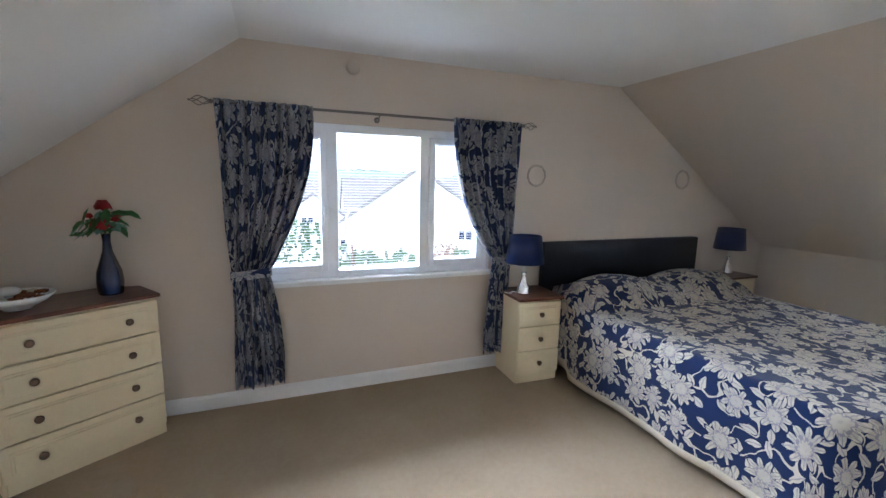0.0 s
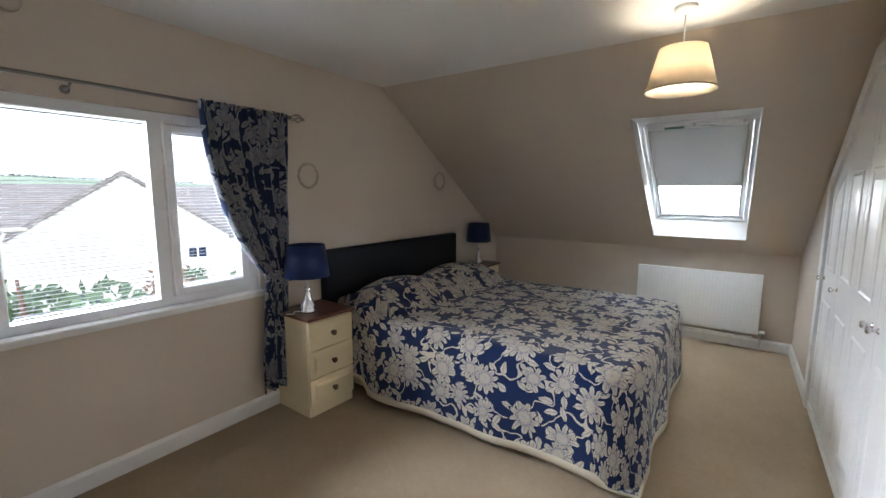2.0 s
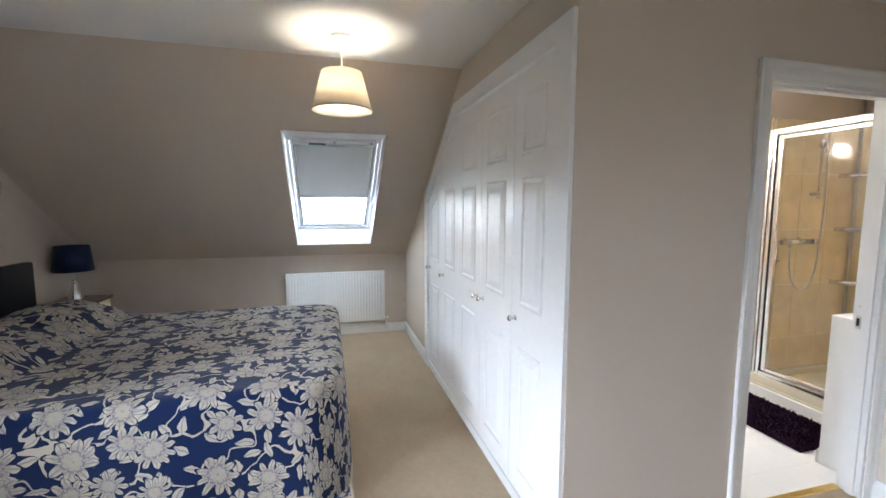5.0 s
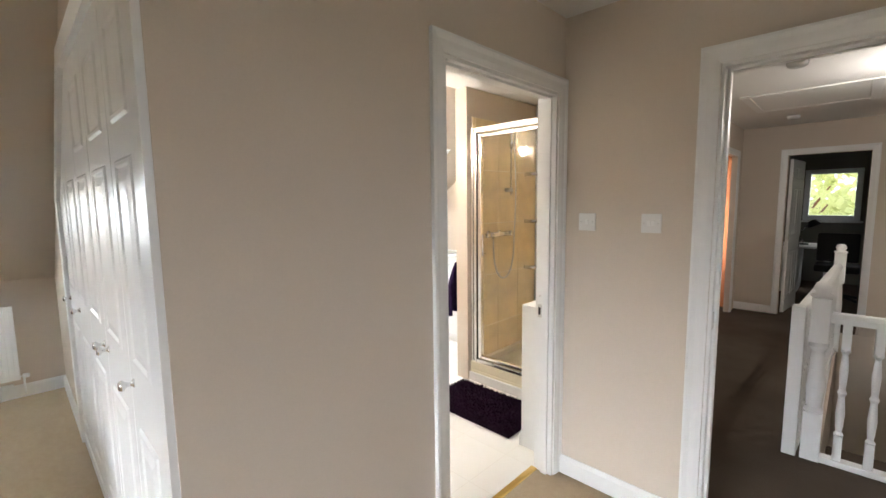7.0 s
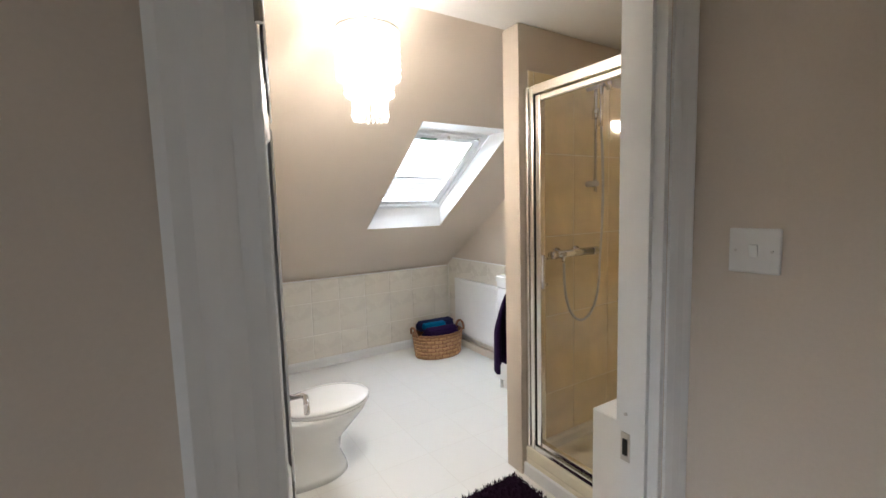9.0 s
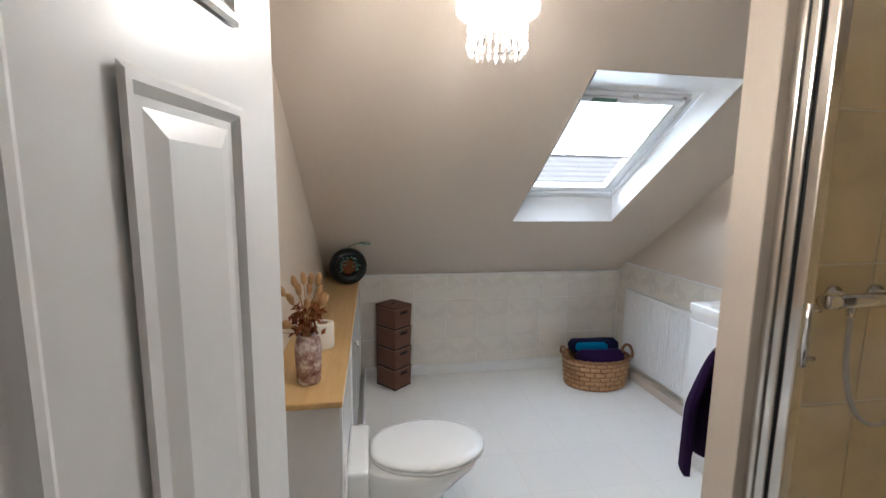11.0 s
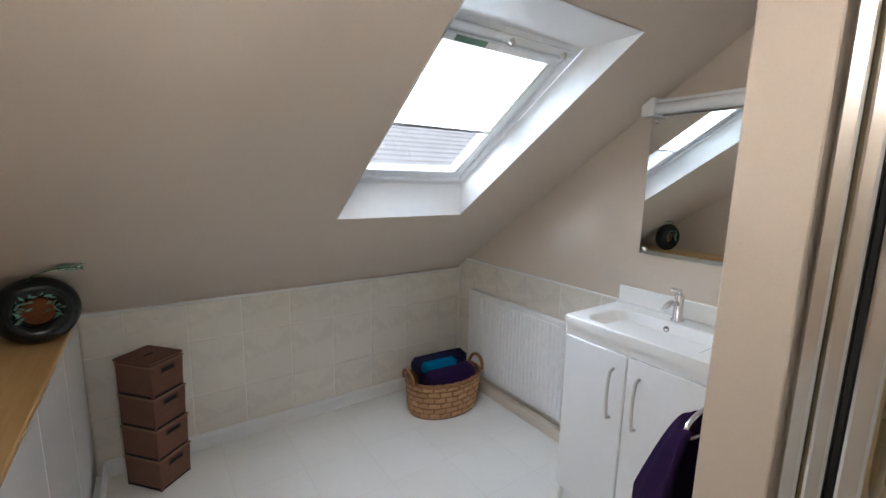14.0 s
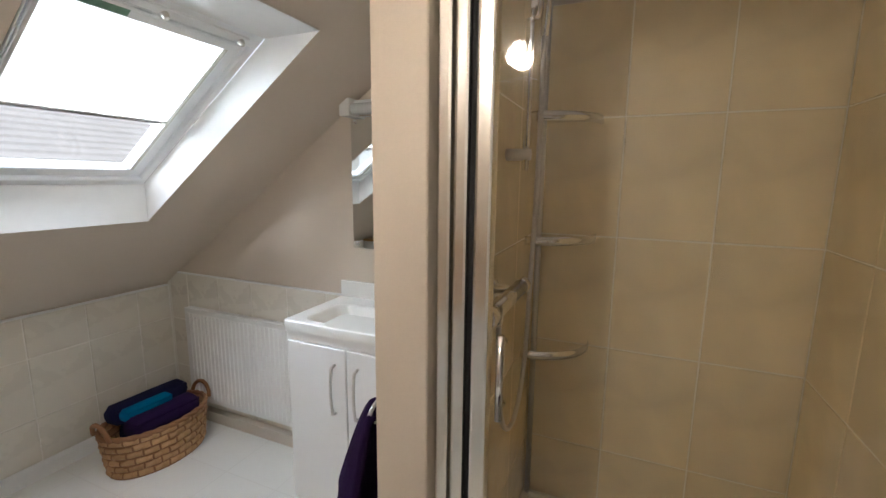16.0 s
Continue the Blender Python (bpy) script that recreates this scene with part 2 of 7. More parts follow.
def cloth(name, base, pale, tint, cell, leafcell, stretch, trans=0.0):
    """Printed cloth: flower heads, leaves and winding stems on a dark ground, laid out in metres by the UV map."""
    n = Nodes(name)
    uv = n.coord("UV")
    wob = n.node("TexNoise", Vector=uv, Scale=11.0, Detail=3.0)
    uvw = n.vmath("ADD", uv, n.vmath("SCALE", n.vmath("SUBTRACT", wob.outputs[1], (0.5, 0.5, 0.5)), 0.05))
    uvw = n.vmath("MULTIPLY", uvw, (1.0, 1.0 / stretch, 0.0))

    def petals(size, rnd, offset):
        p = n.vmath("ADD", n.vmath("SCALE", uvw, 1.0 / size), offset)
        v = n.node("TexVoronoi", Vector=p, Scale=1.0, Randomness=rnd)
        v.voronoi_dimensions = "2D"
        d = n.vmath("SUBTRACT", p, v.outputs["Position"])
        sep = n.node("SeparateXYZ", Vector=d)
        rgb = n.node("SeparateColor", Color=v.outputs["Color"])
        turn = n.math("MULTIPLY", rgb.outputs[0], 6.283)
        return sep.outputs[0], sep.outputs[1], n.vmath("LENGTH", d), turn, rgb

    # flower heads
    x, y, r, turn, rgb = petals(cell, 0.62, (0.3, 0.7, 0))
    ang = n.math("ADD", n.math("ARCTAN2", y, x), turn)
    count = n.math("ROUND", n.math("MULTIPLY_ADD", rgb.outputs[1], 4.0, 7.0))
    lobe = n.math("ABSOLUTE", n.math("COSINE", n.math("MULTIPLY", ang, n.math("MULTIPLY", count, 0.5))))
    lobe = n.math("POWER", lobe, 0.9)
    edge = n.math("MULTIPLY", n.math("MULTIPLY_ADD", lobe, 0.25, 0.175), n.math("MULTIPLY_ADD", rgb.outputs[2], 0.35, 0.85))
    rel = n.math("DIVIDE", r, edge)
    flower = n.math("LESS_THAN", rel, 1.0)
    rings = n.math("GREATER_THAN", n.math("SINE", n.math("ADD", n.math("MULTIPLY", rel, 11.0), n.math("MULTIPLY", lobe, 3.0))), 0.78)
    veins = n.math("GREATER_THAN", n.math("COSINE", n.math("MULTIPLY", ang, n.math("MULTIPLY", count, 3.0))), 0.72)
    heart = n.math("MULTIPLY", n.math("LESS_THAN", rel, 0.78), n.math("MULTIPLY_ADD", n.noise(uv, 45.0, 2.0), 0.9, 0.25))
    marks = n.math("MULTIPLY", n.math("MAXIMUM", rings, n.math("MULTIPLY", veins, n.math("GREATER_THAN", rel, 0.45))), 0.5)
    # leaves
    x2, y2, r2, turn2, rgb2 = petals(leafcell, 0.8, (7.1, 3.4, 0))
    ca, sa = n.math("COSINE", turn2), n.math("SINE", turn2)
    lx = n.math("SUBTRACT", n.math("MULTIPLY", x2, ca), n.math("MULTIPLY", y2, sa))
    ly = n.math("ADD", n.math("MULTIPLY", x2, sa), n.math("MULTIPLY", y2, ca))
    half = n.math("MULTIPLY", n.math("SUBTRACT", 0.19, n.math("MULTIPLY", n.math("MULTIPLY", lx, lx), 1.0)), 1.0)
    leaf = n.math("LESS_THAN", n.math("ABSOLUTE", ly), half)
    rib = n.math("LESS_THAN", n.math("ABSOLUTE", ly), 0.028)
    leaf_marks = n.math("MULTIPLY", rib, 0.5)
    # stems
    w = n.noise(uvw, 5.2, 1.0)
    stem = n.math("LESS_THAN", n.math("ABSOLUTE", n.math("SUBTRACT", w, 0.5)), 0.011)
    # a rim of ground colour keeps the flowers apart from the leaves
    rim = n.math("LESS_THAN", rel, 1.09)
    under = n.math("MULTIPLY", n.math("MAXIMUM", leaf, stem), n.math("SUBTRACT", 1.0, rim))
    mask = n.math("MAXIMUM", under, flower)
    weave = n.noise(uv, 900, 1.0)
    fade = n.noise(uv, 6.0, 3.0)
    light = n.mix(n.math("MULTIPLY", rgb.outputs[0], 0.55), c4(pale), c4(tint))
    light = n.mix(n.math("MULTIPLY", flower, heart), light, c4(tint))
    light = n.mix(n.math("MULTIPLY", flower, marks), light, c4(base, 2.5))
    light = n.mix(n.math("MULTIPLY", under, leaf_marks), light, c4(base, 2.5))
    light = n.mix(n.math("MULTIPLY", fade, 0.3), light, c4(tint, 0.72))
    ground = n.mix(fade, c4(base, 0.75), c4(base, 1.25))
    col = n.mix(mask, ground, light)
    n.bump(n.math("ADD", n.math("MULTIPLY", mask, 0.5), weave), 0.35, 0.0012)
    n.put(n.b.inputs["Sheen Weight"], 0.15)
    return n.done(col, 0.85, 0.0, 0.15)


def woven(name, dark, light, sx, sy):
    """Basket weave by crossing waves, with random strand tone."""
    n = Nodes(name)
    uv = n.vmath("MULTIPLY", n.coord("UV"), (sx, sy, 0))
    wob = n.node("TexNoise", Vector=uv, Scale=0.9, Detail=2.0)
    uv = n.vmath("ADD", uv, n.vmath("SCALE", n.vmath("SUBTRACT", wob.outputs[1], (0.5, 0.5, 0.5)), 0.3))
    b = n.node("TexBrick", Vector=uv, Scale=1.0, Color1=c4(light), Color2=c4(light, 0.72), Mortar=c4(dark, 0.7))
    n.put(b.inputs["Mortar Size"], 0.09)
    n.put(b.inputs["Mortar Smooth"], 0.9)
    n.put(b.inputs["Brick Width"], 1.0)
    n.put(b.inputs["Row Height"], 0.5)
    g = n.noise(uv, 8.0)
    n.bump(n.math("ADD", n.math("SUBTRACT", 1.0, b.outputs[1]), n.math("MULTIPLY", g, 0.3)), 0.9, 0.006)
    return n.done(n.mix(n.math("MULTIPLY", g, 0.6), b.outputs[0], c4(dark)), 0.7)


def glow(name, colour, strength):
    n = Nodes(name)
    n.put(n.b.inputs["Emission Color"], c4(colour))
    n.put(n.b.inputs["Emission Strength"], strength)
    return n.done(c4(colour), 0.6)


def translucent(name, colour, share, rough=0.9):
    n = Nodes(name)
    weave = n.noise(n.coord(), 600, 1.0)
    col = n.mix(weave, c4(colour, 0.92), c4(colour))
    d, t = n.node("BsdfDiffuse", Color=col), n.node("BsdfTranslucent", Color=col)
    m = n.node("MixShader", _0=share, _1=d.outputs[0], _2=t.outputs[0])
    n.t.links.new(m.outputs[0], n.t.nodes["Material Output"].inputs[0])
    return n.mat


def beads():
    """Clear acrylic beads: part of the light goes straight through, part is scattered."""
    n = Nodes("clear_acrylic_beads")
    soft, clear = n.node("BsdfTranslucent", Color=c4((0.95, 0.93, 0.9))), n.node("BsdfTransparent")
    gloss = n.node("BsdfGlossy", Roughness=0.08)
    a = n.node("MixShader", _0=0.3, _1=soft.outputs[0], _2=clear.outputs[0])
    m = n.node("MixShader", _0=0.1, _1=a.outputs[0], _2=gloss.outputs[0])
    n.t.links.new(m.outputs[0], n.t.nodes["Material Output"].inputs[0])
    return n.mat


def vinyl():
    """Pale sheet vinyl printed with soft square tiles."""
    n = Nodes("pale_vinyl_floor")
    v = n.coord()
    b = n.node("TexBrick", Vector=v, Scale=1.0, Color1=(0.80, 0.78, 0.735, 1), Color2=(0.775, 0.755, 0.71, 1), Mortar=(0.72, 0.69, 0.64, 1))
    b.offset = 0.0
    n.put(b.inputs["Brick Width"], 0.33)
    n.put(b.inputs["Row Height"], 0.33)
    n.put(b.inputs["Mortar Size"], 0.003)
    n.put(b.inputs["Mortar Smooth"], 0.6)
    g = n.noise(v, 7.0, 6.0, 0.65)
    col = n.mix(n.math("MULTIPLY", g, 0.35), b.outputs[0], (0.72, 0.69, 0.635, 1))
    n.bump(n.noise(v, 60), 0.06, 0.001)
    return n.done(col, 0.36, 0.0, 0.45)


M["carpet"] = carpet()
M["vinyl"] = vinyl()
M["mahogany"] = wood("mahogany_top", (0.07, 0.022, 0.012), (0.16, 0.06, 0.032), 0.3)
M["oak"] = wood("light_oak_shelf", (0.44, 0.27, 0.10), (0.60, 0.40, 0.18), 0.38)
M["pane"] = pane("window_glass")
M["glass"] = glass("clear_glass")
M["crystal"] = glass("crystal", (1, 1, 1), 0.02, 1.55)
M["shower_glass"] = pane("shower_glass")
M["spread"] = cloth("floral_bedspread", (0.004, 0.014, 0.062), (0.54, 0.48, 0.375), (0.38, 0.34, 0.28), 0.195, 0.092, 1.0)
M["curtain"] = cloth("floral_curtain", (0.014, 0.027, 0.078), (0.42, 0.41, 0.39), (0.25, 0.255, 0.27), 0.13, 0.066, 1.5)
M["hem"] = surface("cream_quilt_hem", (0.52, 0.455, 0.345), 0.95, 220, 0.08, 0.6, 0.003, spec=0.1)
M["linen"] = translucent("cream_linen_shade", (0.86, 0.78, 0.66), 0.30)
M["autumn"] = translucent("yellow_green_leaves_lit", (0.66, 0.68, 0.36), 0.5)
M["blind_grey"] = translucent("grey_roller_blind", (0.56, 0.56, 0.545), 0.09)
M["grey_roof"] = surface("weathered_grey_roof_tile", (0.20, 0.185, 0.175), 0.8, 9, 0.15, 0.4, 0.02)
M["pale_roof"] = surface("weathered_pale_roof_tile", (0.46, 0.44, 0.43), 0.8, 9, 0.15, 0.4, 0.02)
M["blind_white"] = translucent("white_roller_blind", (0.86, 0.86, 0.84), 0.8)
M["slat"] = surface("white_blind_slat", (0.55, 0.56, 0.58), 0.4, 20, 0.02, 0.02, 0.001)
M["basket"] = woven("woven_seagrass", (0.30, 0.135, 0.055), (0.62, 0.37, 0.18), 14.3, 13.64)
M["rattan"] = woven("dark_rattan", (0.11, 0.045, 0.028), (0.30, 0.135, 0.08), 70, 80)
M["mirror"] = surface("mirror_glass", (0.86, 0.88, 0.87), 0.02, 5, 0.0, 0.0, 0.001, metal=1.0)
M["bulb"] = glow("warm_bulb", (1.0, 0.80, 0.52), 12.0)


def marbled():
    """Pink-brown glaze swirled with milky veins."""
    n = Nodes("marbled_vase_glaze")
    v = n.coord()
    w = n.node("TexNoise", Vector=v, Scale=16.0, Detail=4.0)
    v2 = n.vmath("ADD", v, n.vmath("SCALE", w.outputs[1], 0.06))
    f = n.noise(v2, 22.0, 5.0, 0.6)
    col = n.ramp(f, (0.36, (0.16, 0.075, 0.07, 1)), (0.5, (0.36, 0.235, 0.215, 1)), (0.6, (0.62, 0.54, 0.50, 1)))
    return n.done(col, 0.18, 0.0, 0.5)


M["marble"] = marbled()


# ---- mesh helpers ----
def mesh(bm, name, material, smooth=False):
    me = bpy.data.meshes.new(name)
    if smooth:
        for f in bm.faces:
            f.smooth = True
    bm.to_mesh(me)
    bm.free()
    if material:
        me.materials.append(M[material] if isinstance(material, str) else material)
    return me


def part(name, bm, material, parent, label="", smooth=False, at=None):
    """Links a bmesh as one mesh object under a thing or a part."""
    ob = new(name, mesh(bm, name, material, smooth))
    ob.parent = parent
    if at is not None:
        ob.matrix_basis = at
    return tagged(ob, label)


def thicken(ob, t):
    """Gives cloth its thickness."""
    mod = ob.modifiers.new("thickness", "SOLIDIFY")
    mod.thickness, mod.offset = t, 0.0
    return ob


def thing(name, m, label, category, group=""):
    ob = new(name)
    ob.matrix_basis = m
    ob.empty_display_size = 0.1
    return tagged(ob, label, category, group)


def structure(name, bm, material, label="", category="", smooth=False):
    return tagged(new(name, mesh(bm, name, material, smooth)), label, category, kind="structure")


def box(x0, x1, y0, y1, z0, z1, bevel=0.0, bm=None, seg=1):
    made = bmesh.new()
    bmesh.ops.create_cube(made, size=1.0)
    bmesh.ops.transform(made, matrix=Matrix.Translation(((x0 + x1) / 2, (y0 + y1) / 2, (z0 + z1) / 2)) @ Matrix.Diagonal((abs(x1 - x0), abs(y1 - y0), abs(z1 - z0), 1)), verts=made.verts)
    if bevel:
        bmesh.ops.bevel(made, geom=made.edges[:], offset=bevel, segments=seg, affect="EDGES", profile=0.6)
    return join(bm, made)


def join(bm, made):
    if bm is None:
        return made
    tmp = bpy.data.meshes.new("tmp")
    made.to_mesh(tmp)
    made.free()
    bm.from_mesh(tmp)
    bpy.data.meshes.remove(tmp)
    return bm


def prism(poly, axis, a, b, bm=None):
    """A polygon (in the two other axes, in order) drawn out along an axis from a to b."""
    made = bmesh.new()

    def put(p, v):
        q = list(p)
        q.insert("xyz".index(axis), v)
        return made.verts.new(q)

    lo, hi = [put(p, a) for p in poly], [put(p, b) for p in poly]
    made.faces.new(lo)
    made.faces.new(hi[::-1])
    for i in range(len(poly)):
        j = (i + 1) % len(poly)
        made.faces.new((lo[j], lo[i], hi[i], hi[j]))
    bmesh.ops.recalc_face_normals(made, faces=made.faces[:])
    return join(bm, made)


def lathe(profile, seg=24, bm=None, m=None, caps=True):
    """Radius and height pairs spun about z."""
    made = bmesh.new()
    rings = []
    for r, z in profile:
        rings.append([made.verts.new((r * math.cos(2 * math.pi * i / seg), r * math.sin(2 * math.pi * i / seg), z)) for i in range(seg)])
    for lo, hi in zip(rings, rings[1:]):
        for i in range(seg):
            made.faces.new((lo[i], lo[(i + 1) % seg], hi[(i + 1) % seg], hi[i]))
    if caps:
        if profile[0][0] > 1e-4:
            made.faces.new(rings[0][::-1])
        if profile[-1][0] > 1e-4:
            made.faces.new(rings[-1])
    bmesh.ops.remove_doubles(made, verts=made.verts[:], dist=1e-5)
    bmesh.ops.recalc_face_normals(made, faces=made.faces[:])
    if m is not None:
        bmesh.ops.transform(made, matrix=m, verts=made.verts)
    return join(bm, made)


def tube(points, r, seg=10, bm=None, taper=None):
    """A round bar through points."""
    made = bmesh.new()
    pts = [Vector(p) for p in points]
    rings = []
    side = None
    for i, p in enumerate(pts):
        d = (pts[min(i + 1, len(pts) - 1)] - pts[max(i - 1, 0)]).normalized()
        if side is None:
            side = d.orthogonal().normalized()
        side = (side - d * side.dot(d)).normalized()
        up = d.cross(side)
        k = r if taper is None else r + (taper - r) * i / (len(pts) - 1)
        rings.append([made.verts.new(p + k * (math.cos(2 * math.pi * j / seg) * side + math.sin(2 * math.pi * j / seg) * up)) for j in range(seg)])
    for lo, hi in zip(rings, rings[1:]):
        for j in range(seg):
            made.faces.new((lo[j], lo[(j + 1) % seg], hi[(j + 1) % seg], hi[j]))
    made.faces.new(rings[0][::-1])
    made.faces.new(rings[-1])
    return join(bm, made)


def ball(x, y, z, rx, ry, rz, bm=None, sub=2):
    made = bmesh.new()
    bmesh.ops.create_icosphere(made, subdivisions=sub, radius=1.0)
    bmesh.ops.transform(made, matrix=Matrix.Translation((x, y, z)) @ Matrix.Diagonal((rx, ry, rz, 1)), verts=made.verts)
    return join(bm, made)


def sheet(nu, nv, place, uv=None, keep=None, bm=None):
    """A grid of cloth: place(i, j) gives a point, uv(i, j) its print."""
    made = bmesh.new()
    vs = [[made.verts.new(place(i / nu, j / nv)) for j in range(nv + 1)] for i in range(nu + 1)]
    lay = made.loops.layers.uv.new("UVMap")
    for i in range(nu):
        for j in range(nv):
            if keep and not keep((i + 0.5) / nu, (j + 0.5) / nv):
                continue
            f = made.faces.new((vs[i][j], vs[i + 1][j], vs[i + 1][j + 1], vs[i][j + 1]))
            f.smooth = True
            for loop, (a, b) in zip(f.loops, ((i, j), (i + 1, j), (i + 1, j + 1), (i, j + 1))):
                loop[lay].uv = (uv or (lambda u, v: (u, v)))(a / nu, b / nv)
    bmesh.ops.delete(made, geom=[v for v in made.verts if not v.link_faces], context="VERTS")
    return join(bm, made)


# ---- structure: bedroom ----
CEIL = 2.362
WINY, KNEE, KNEEZ = 3.77, 5.52, 0.919
BEDX, BEDG = 3.382, 0.675          # where the bedroom's slope leaves the ceiling, and its fall
BATHX, BATHG, BKNEE = 3.27, 0.697, 5.45
LEFTX, LEFTG, LKNEE = 0.42, 0.72, -1.55
THICK = 0.165                       # upright thickness of the roof linings


def bed_z(x):
    return CEIL - BEDG * (x - BEDX)


def bath_z(x):
    return CEIL - BATHG * (x - BATHX)


LKZ = CEIL - LEFTG * (LEFTX - LKNEE)
WX0, WX1, WZ0, WZ1 = 0.42, 2.17, 0.835, 1.90

structure("floor", prism([(LKNEE, -1.075), (2.12, -1.075), (2.12, 0.70), (KNEE, 0.70), (KNEE, WINY), (LKNEE, WINY)], "z", -0.12, 0.0), "carpet", "beige twist-pile carpet over the bedroom floor", "carpet")

bm = prism([(LKNEE - 0.1, -0.1), (WX0, -0.1), (WX0, CEIL + 0.1), (LEFTX, CEIL + 0.1), (LKNEE - 0.1, LKZ + 0.05)], "y", WINY, WINY + 0.28)
prism([(WX1, -0.1), (KNEE + 0.1, -0.1), (KNEE + 0.1, KNEEZ), (BEDX, CEIL + 0.1), (WX1, CEIL + 0.1)], "y", WINY, WINY + 0.28, bm)
box(WX0, WX1, WINY, WINY + 0.28, -0.1, WZ0, bm=bm)
box(WX0, WX1, WINY, WINY + 0.28, WZ1, CEIL + 0.1, bm=bm)
structure("wall_window", bm, "wall", "beige painted gable wall around the bedroom window", "wall")

structure("wall_knee", box(KNEE, KNEE + 0.12, 0.60, WINY, -0.1, KNEEZ), "wall", "low beige painted knee wall under the roof slope", "wall")
structure("wall_left", box(LKNEE - 0.12, LKNEE, -1.2, WINY, -0.1, LKZ), "wall", "low beige painted knee wall", "wall")
structure("ceiling_bedroom", box(LEFTX - 0.02, BEDX + 0.02, -1.075, WINY, CEIL, CEIL + 0.1), "ceiling", "flat white painted bedroom ceiling", "ceiling")


def left_z(x):
    return CEIL - LEFTG * (LEFTX - x)


def left_piece(bm, x0, x1, y0, y1):
    return prism([(x0, left_z(x0)), (x0, left_z(x0) + 0.16), (x1, left_z(x1) + 0.16), (x1, left_z(x1))], "y", y0, y1, bm)


# an unseen roof window is added in the left slope to let in light
bm = left_piece(None, LKNEE - 0.12, LEFTX, 0.55, WINY)
left_piece(bm, LKNEE - 0.12, LEFTX, -1.075, -0.35)
left_piece(bm, LKNEE - 0.12, -1.0, -0.35, 0.55)
left_piece(bm, -0.1, LEFTX, -0.35, 0.55)
structure("ceiling_slope_left", bm, "ceiling", "sloping white painted ceiling", "ceiling")
ob = tagged(new("window_5_added"), "added unseen roof window in the left slope, for light", "roof window", kind="structure")
fr = left_piece(None, -1.0, -0.94, -0.35, 0.55)
left_piece(fr, -0.16, -0.1, -0.35, 0.55)
left_piece(fr, -0.94, -0.16, -0.35, -0.29)
left_piece(fr, -0.94, -0.16, 0.49, 0.55)
part("window_frame", fr, "upvc", ob)


def slope_piece(bm, z, x0, x1, y0, y1):
    return prism([(x0, z(x0)), (x0, z(x0) + THICK), (x1, z(x1) + THICK), (x1, z(x1))], "y", y0, y1, bm)


# bedroom slope, with the roof window's opening
SX0, SX1, SY0, SY1 = 3.91, 5.315, 1.122, 1.885
bm = slope_piece(None, bed_z, BEDX, KNEE + 0.1, SY1, WINY)
slope_piece(bm, bed_z, BEDX, KNEE + 0.1, 0.60, SY0)
prism([(SX1, bed_z(SX1)), (SX1, bed_z(SX1) + THICK), (KNEE + 0.1, bed_z(KNEE + 0.1) + THICK), (KNEE + 0.1, bed_z(KNEE + 0.1))], "y", SY0, SY1, bm)
SXT = SX0 + THICK / BEDG
prism([(BEDX, CEIL), (BEDX, CEIL + THICK), (SXT, bed_z(SX0)), (SX0, bed_z(SX0))], "y", SY0, SY1, bm)
structure("wall_slope_bedroom", bm, "wall", "beige painted sloping ceiling under the roof", "sloping wall")

# closet wall, with the closet's opening cut to the slope
CY = 0.70
CX0, CX1, CTOP = 2.09, 4.36, 2.10
CXK = 3.50                         # where the closet's top turns down


def closet_top(x):
    return CTOP if x <= CXK else CTOP - 0.70 * (x - CXK)


bm = prism([(CX1, -0.1), (KNEE, -0.1), (KNEE, KNEEZ), (CX1, bed_z(CX1))], "y", CY - 0.1, CY)
prism([(CX0, CTOP), (CXK, CTOP), (CX1, closet_top(CX1)), (CX1, bed_z(CX1)), (BEDX, CEIL), (CX0, CEIL)], "y", CY - 0.1, CY, bm)
structure("wall_closet", bm, "wall", "beige painted wall round the fitted closet", "wall")

# wall with the bathroom door, x 2.02 to 2.12
DY0, DY1, DZ = -1.01, -0.20, 1.998
bm = box(2.02, 2.12, DY1, CY, -0.1, CEIL)
box(2.02, 2.12, -1.075, DY0, -0.1, CEIL, bm=bm)
box(2.02, 2.12, DY0, DY1, DZ, CEIL, bm=bm)
structure("wall_bathroom_door", bm, "wall", "beige painted wall with the bathroom doorway", "wall")

# wall with the landing door, y -1.175 to -1.075
LX0, LX1 = 0.585, 1.35
bm = box(LX1, 2.12, -1.175, -1.075, -0.1, CEIL)
box(LKNEE - 0.1, LX0, -1.175, -1.075, -0.1, CEIL, bm=bm)
box(LX0, LX1, -1.175, -1.075, DZ, CEIL, bm=bm)
structure("wall_landing_door", bm, "wall", "beige painted wall with the landing doorway", "wall")


def board(bm, x0, x1, y0, y1, h=0.1):
    """Skirting: a flat board with a chamfered top; the thin side is its depth."""
    if abs(x1 - x0) > abs(y1 - y0):
        s = 1 if y1 > y0 else -1
        return prism([(y0, 0), (y1, 0), (y1, h - 0.02), (y0 + s * 0.006, h), (y0, h)], "x", min(x0, x1), max(x0, x1), bm)
    s = 1 if x1 > x0 else -1
    return prism([(x0, 0), (x1, 0), (x1, h - 0.02), (x0 + s * 0.006, h), (x0, h)], "y", min(y0, y1), max(y0, y1), bm)


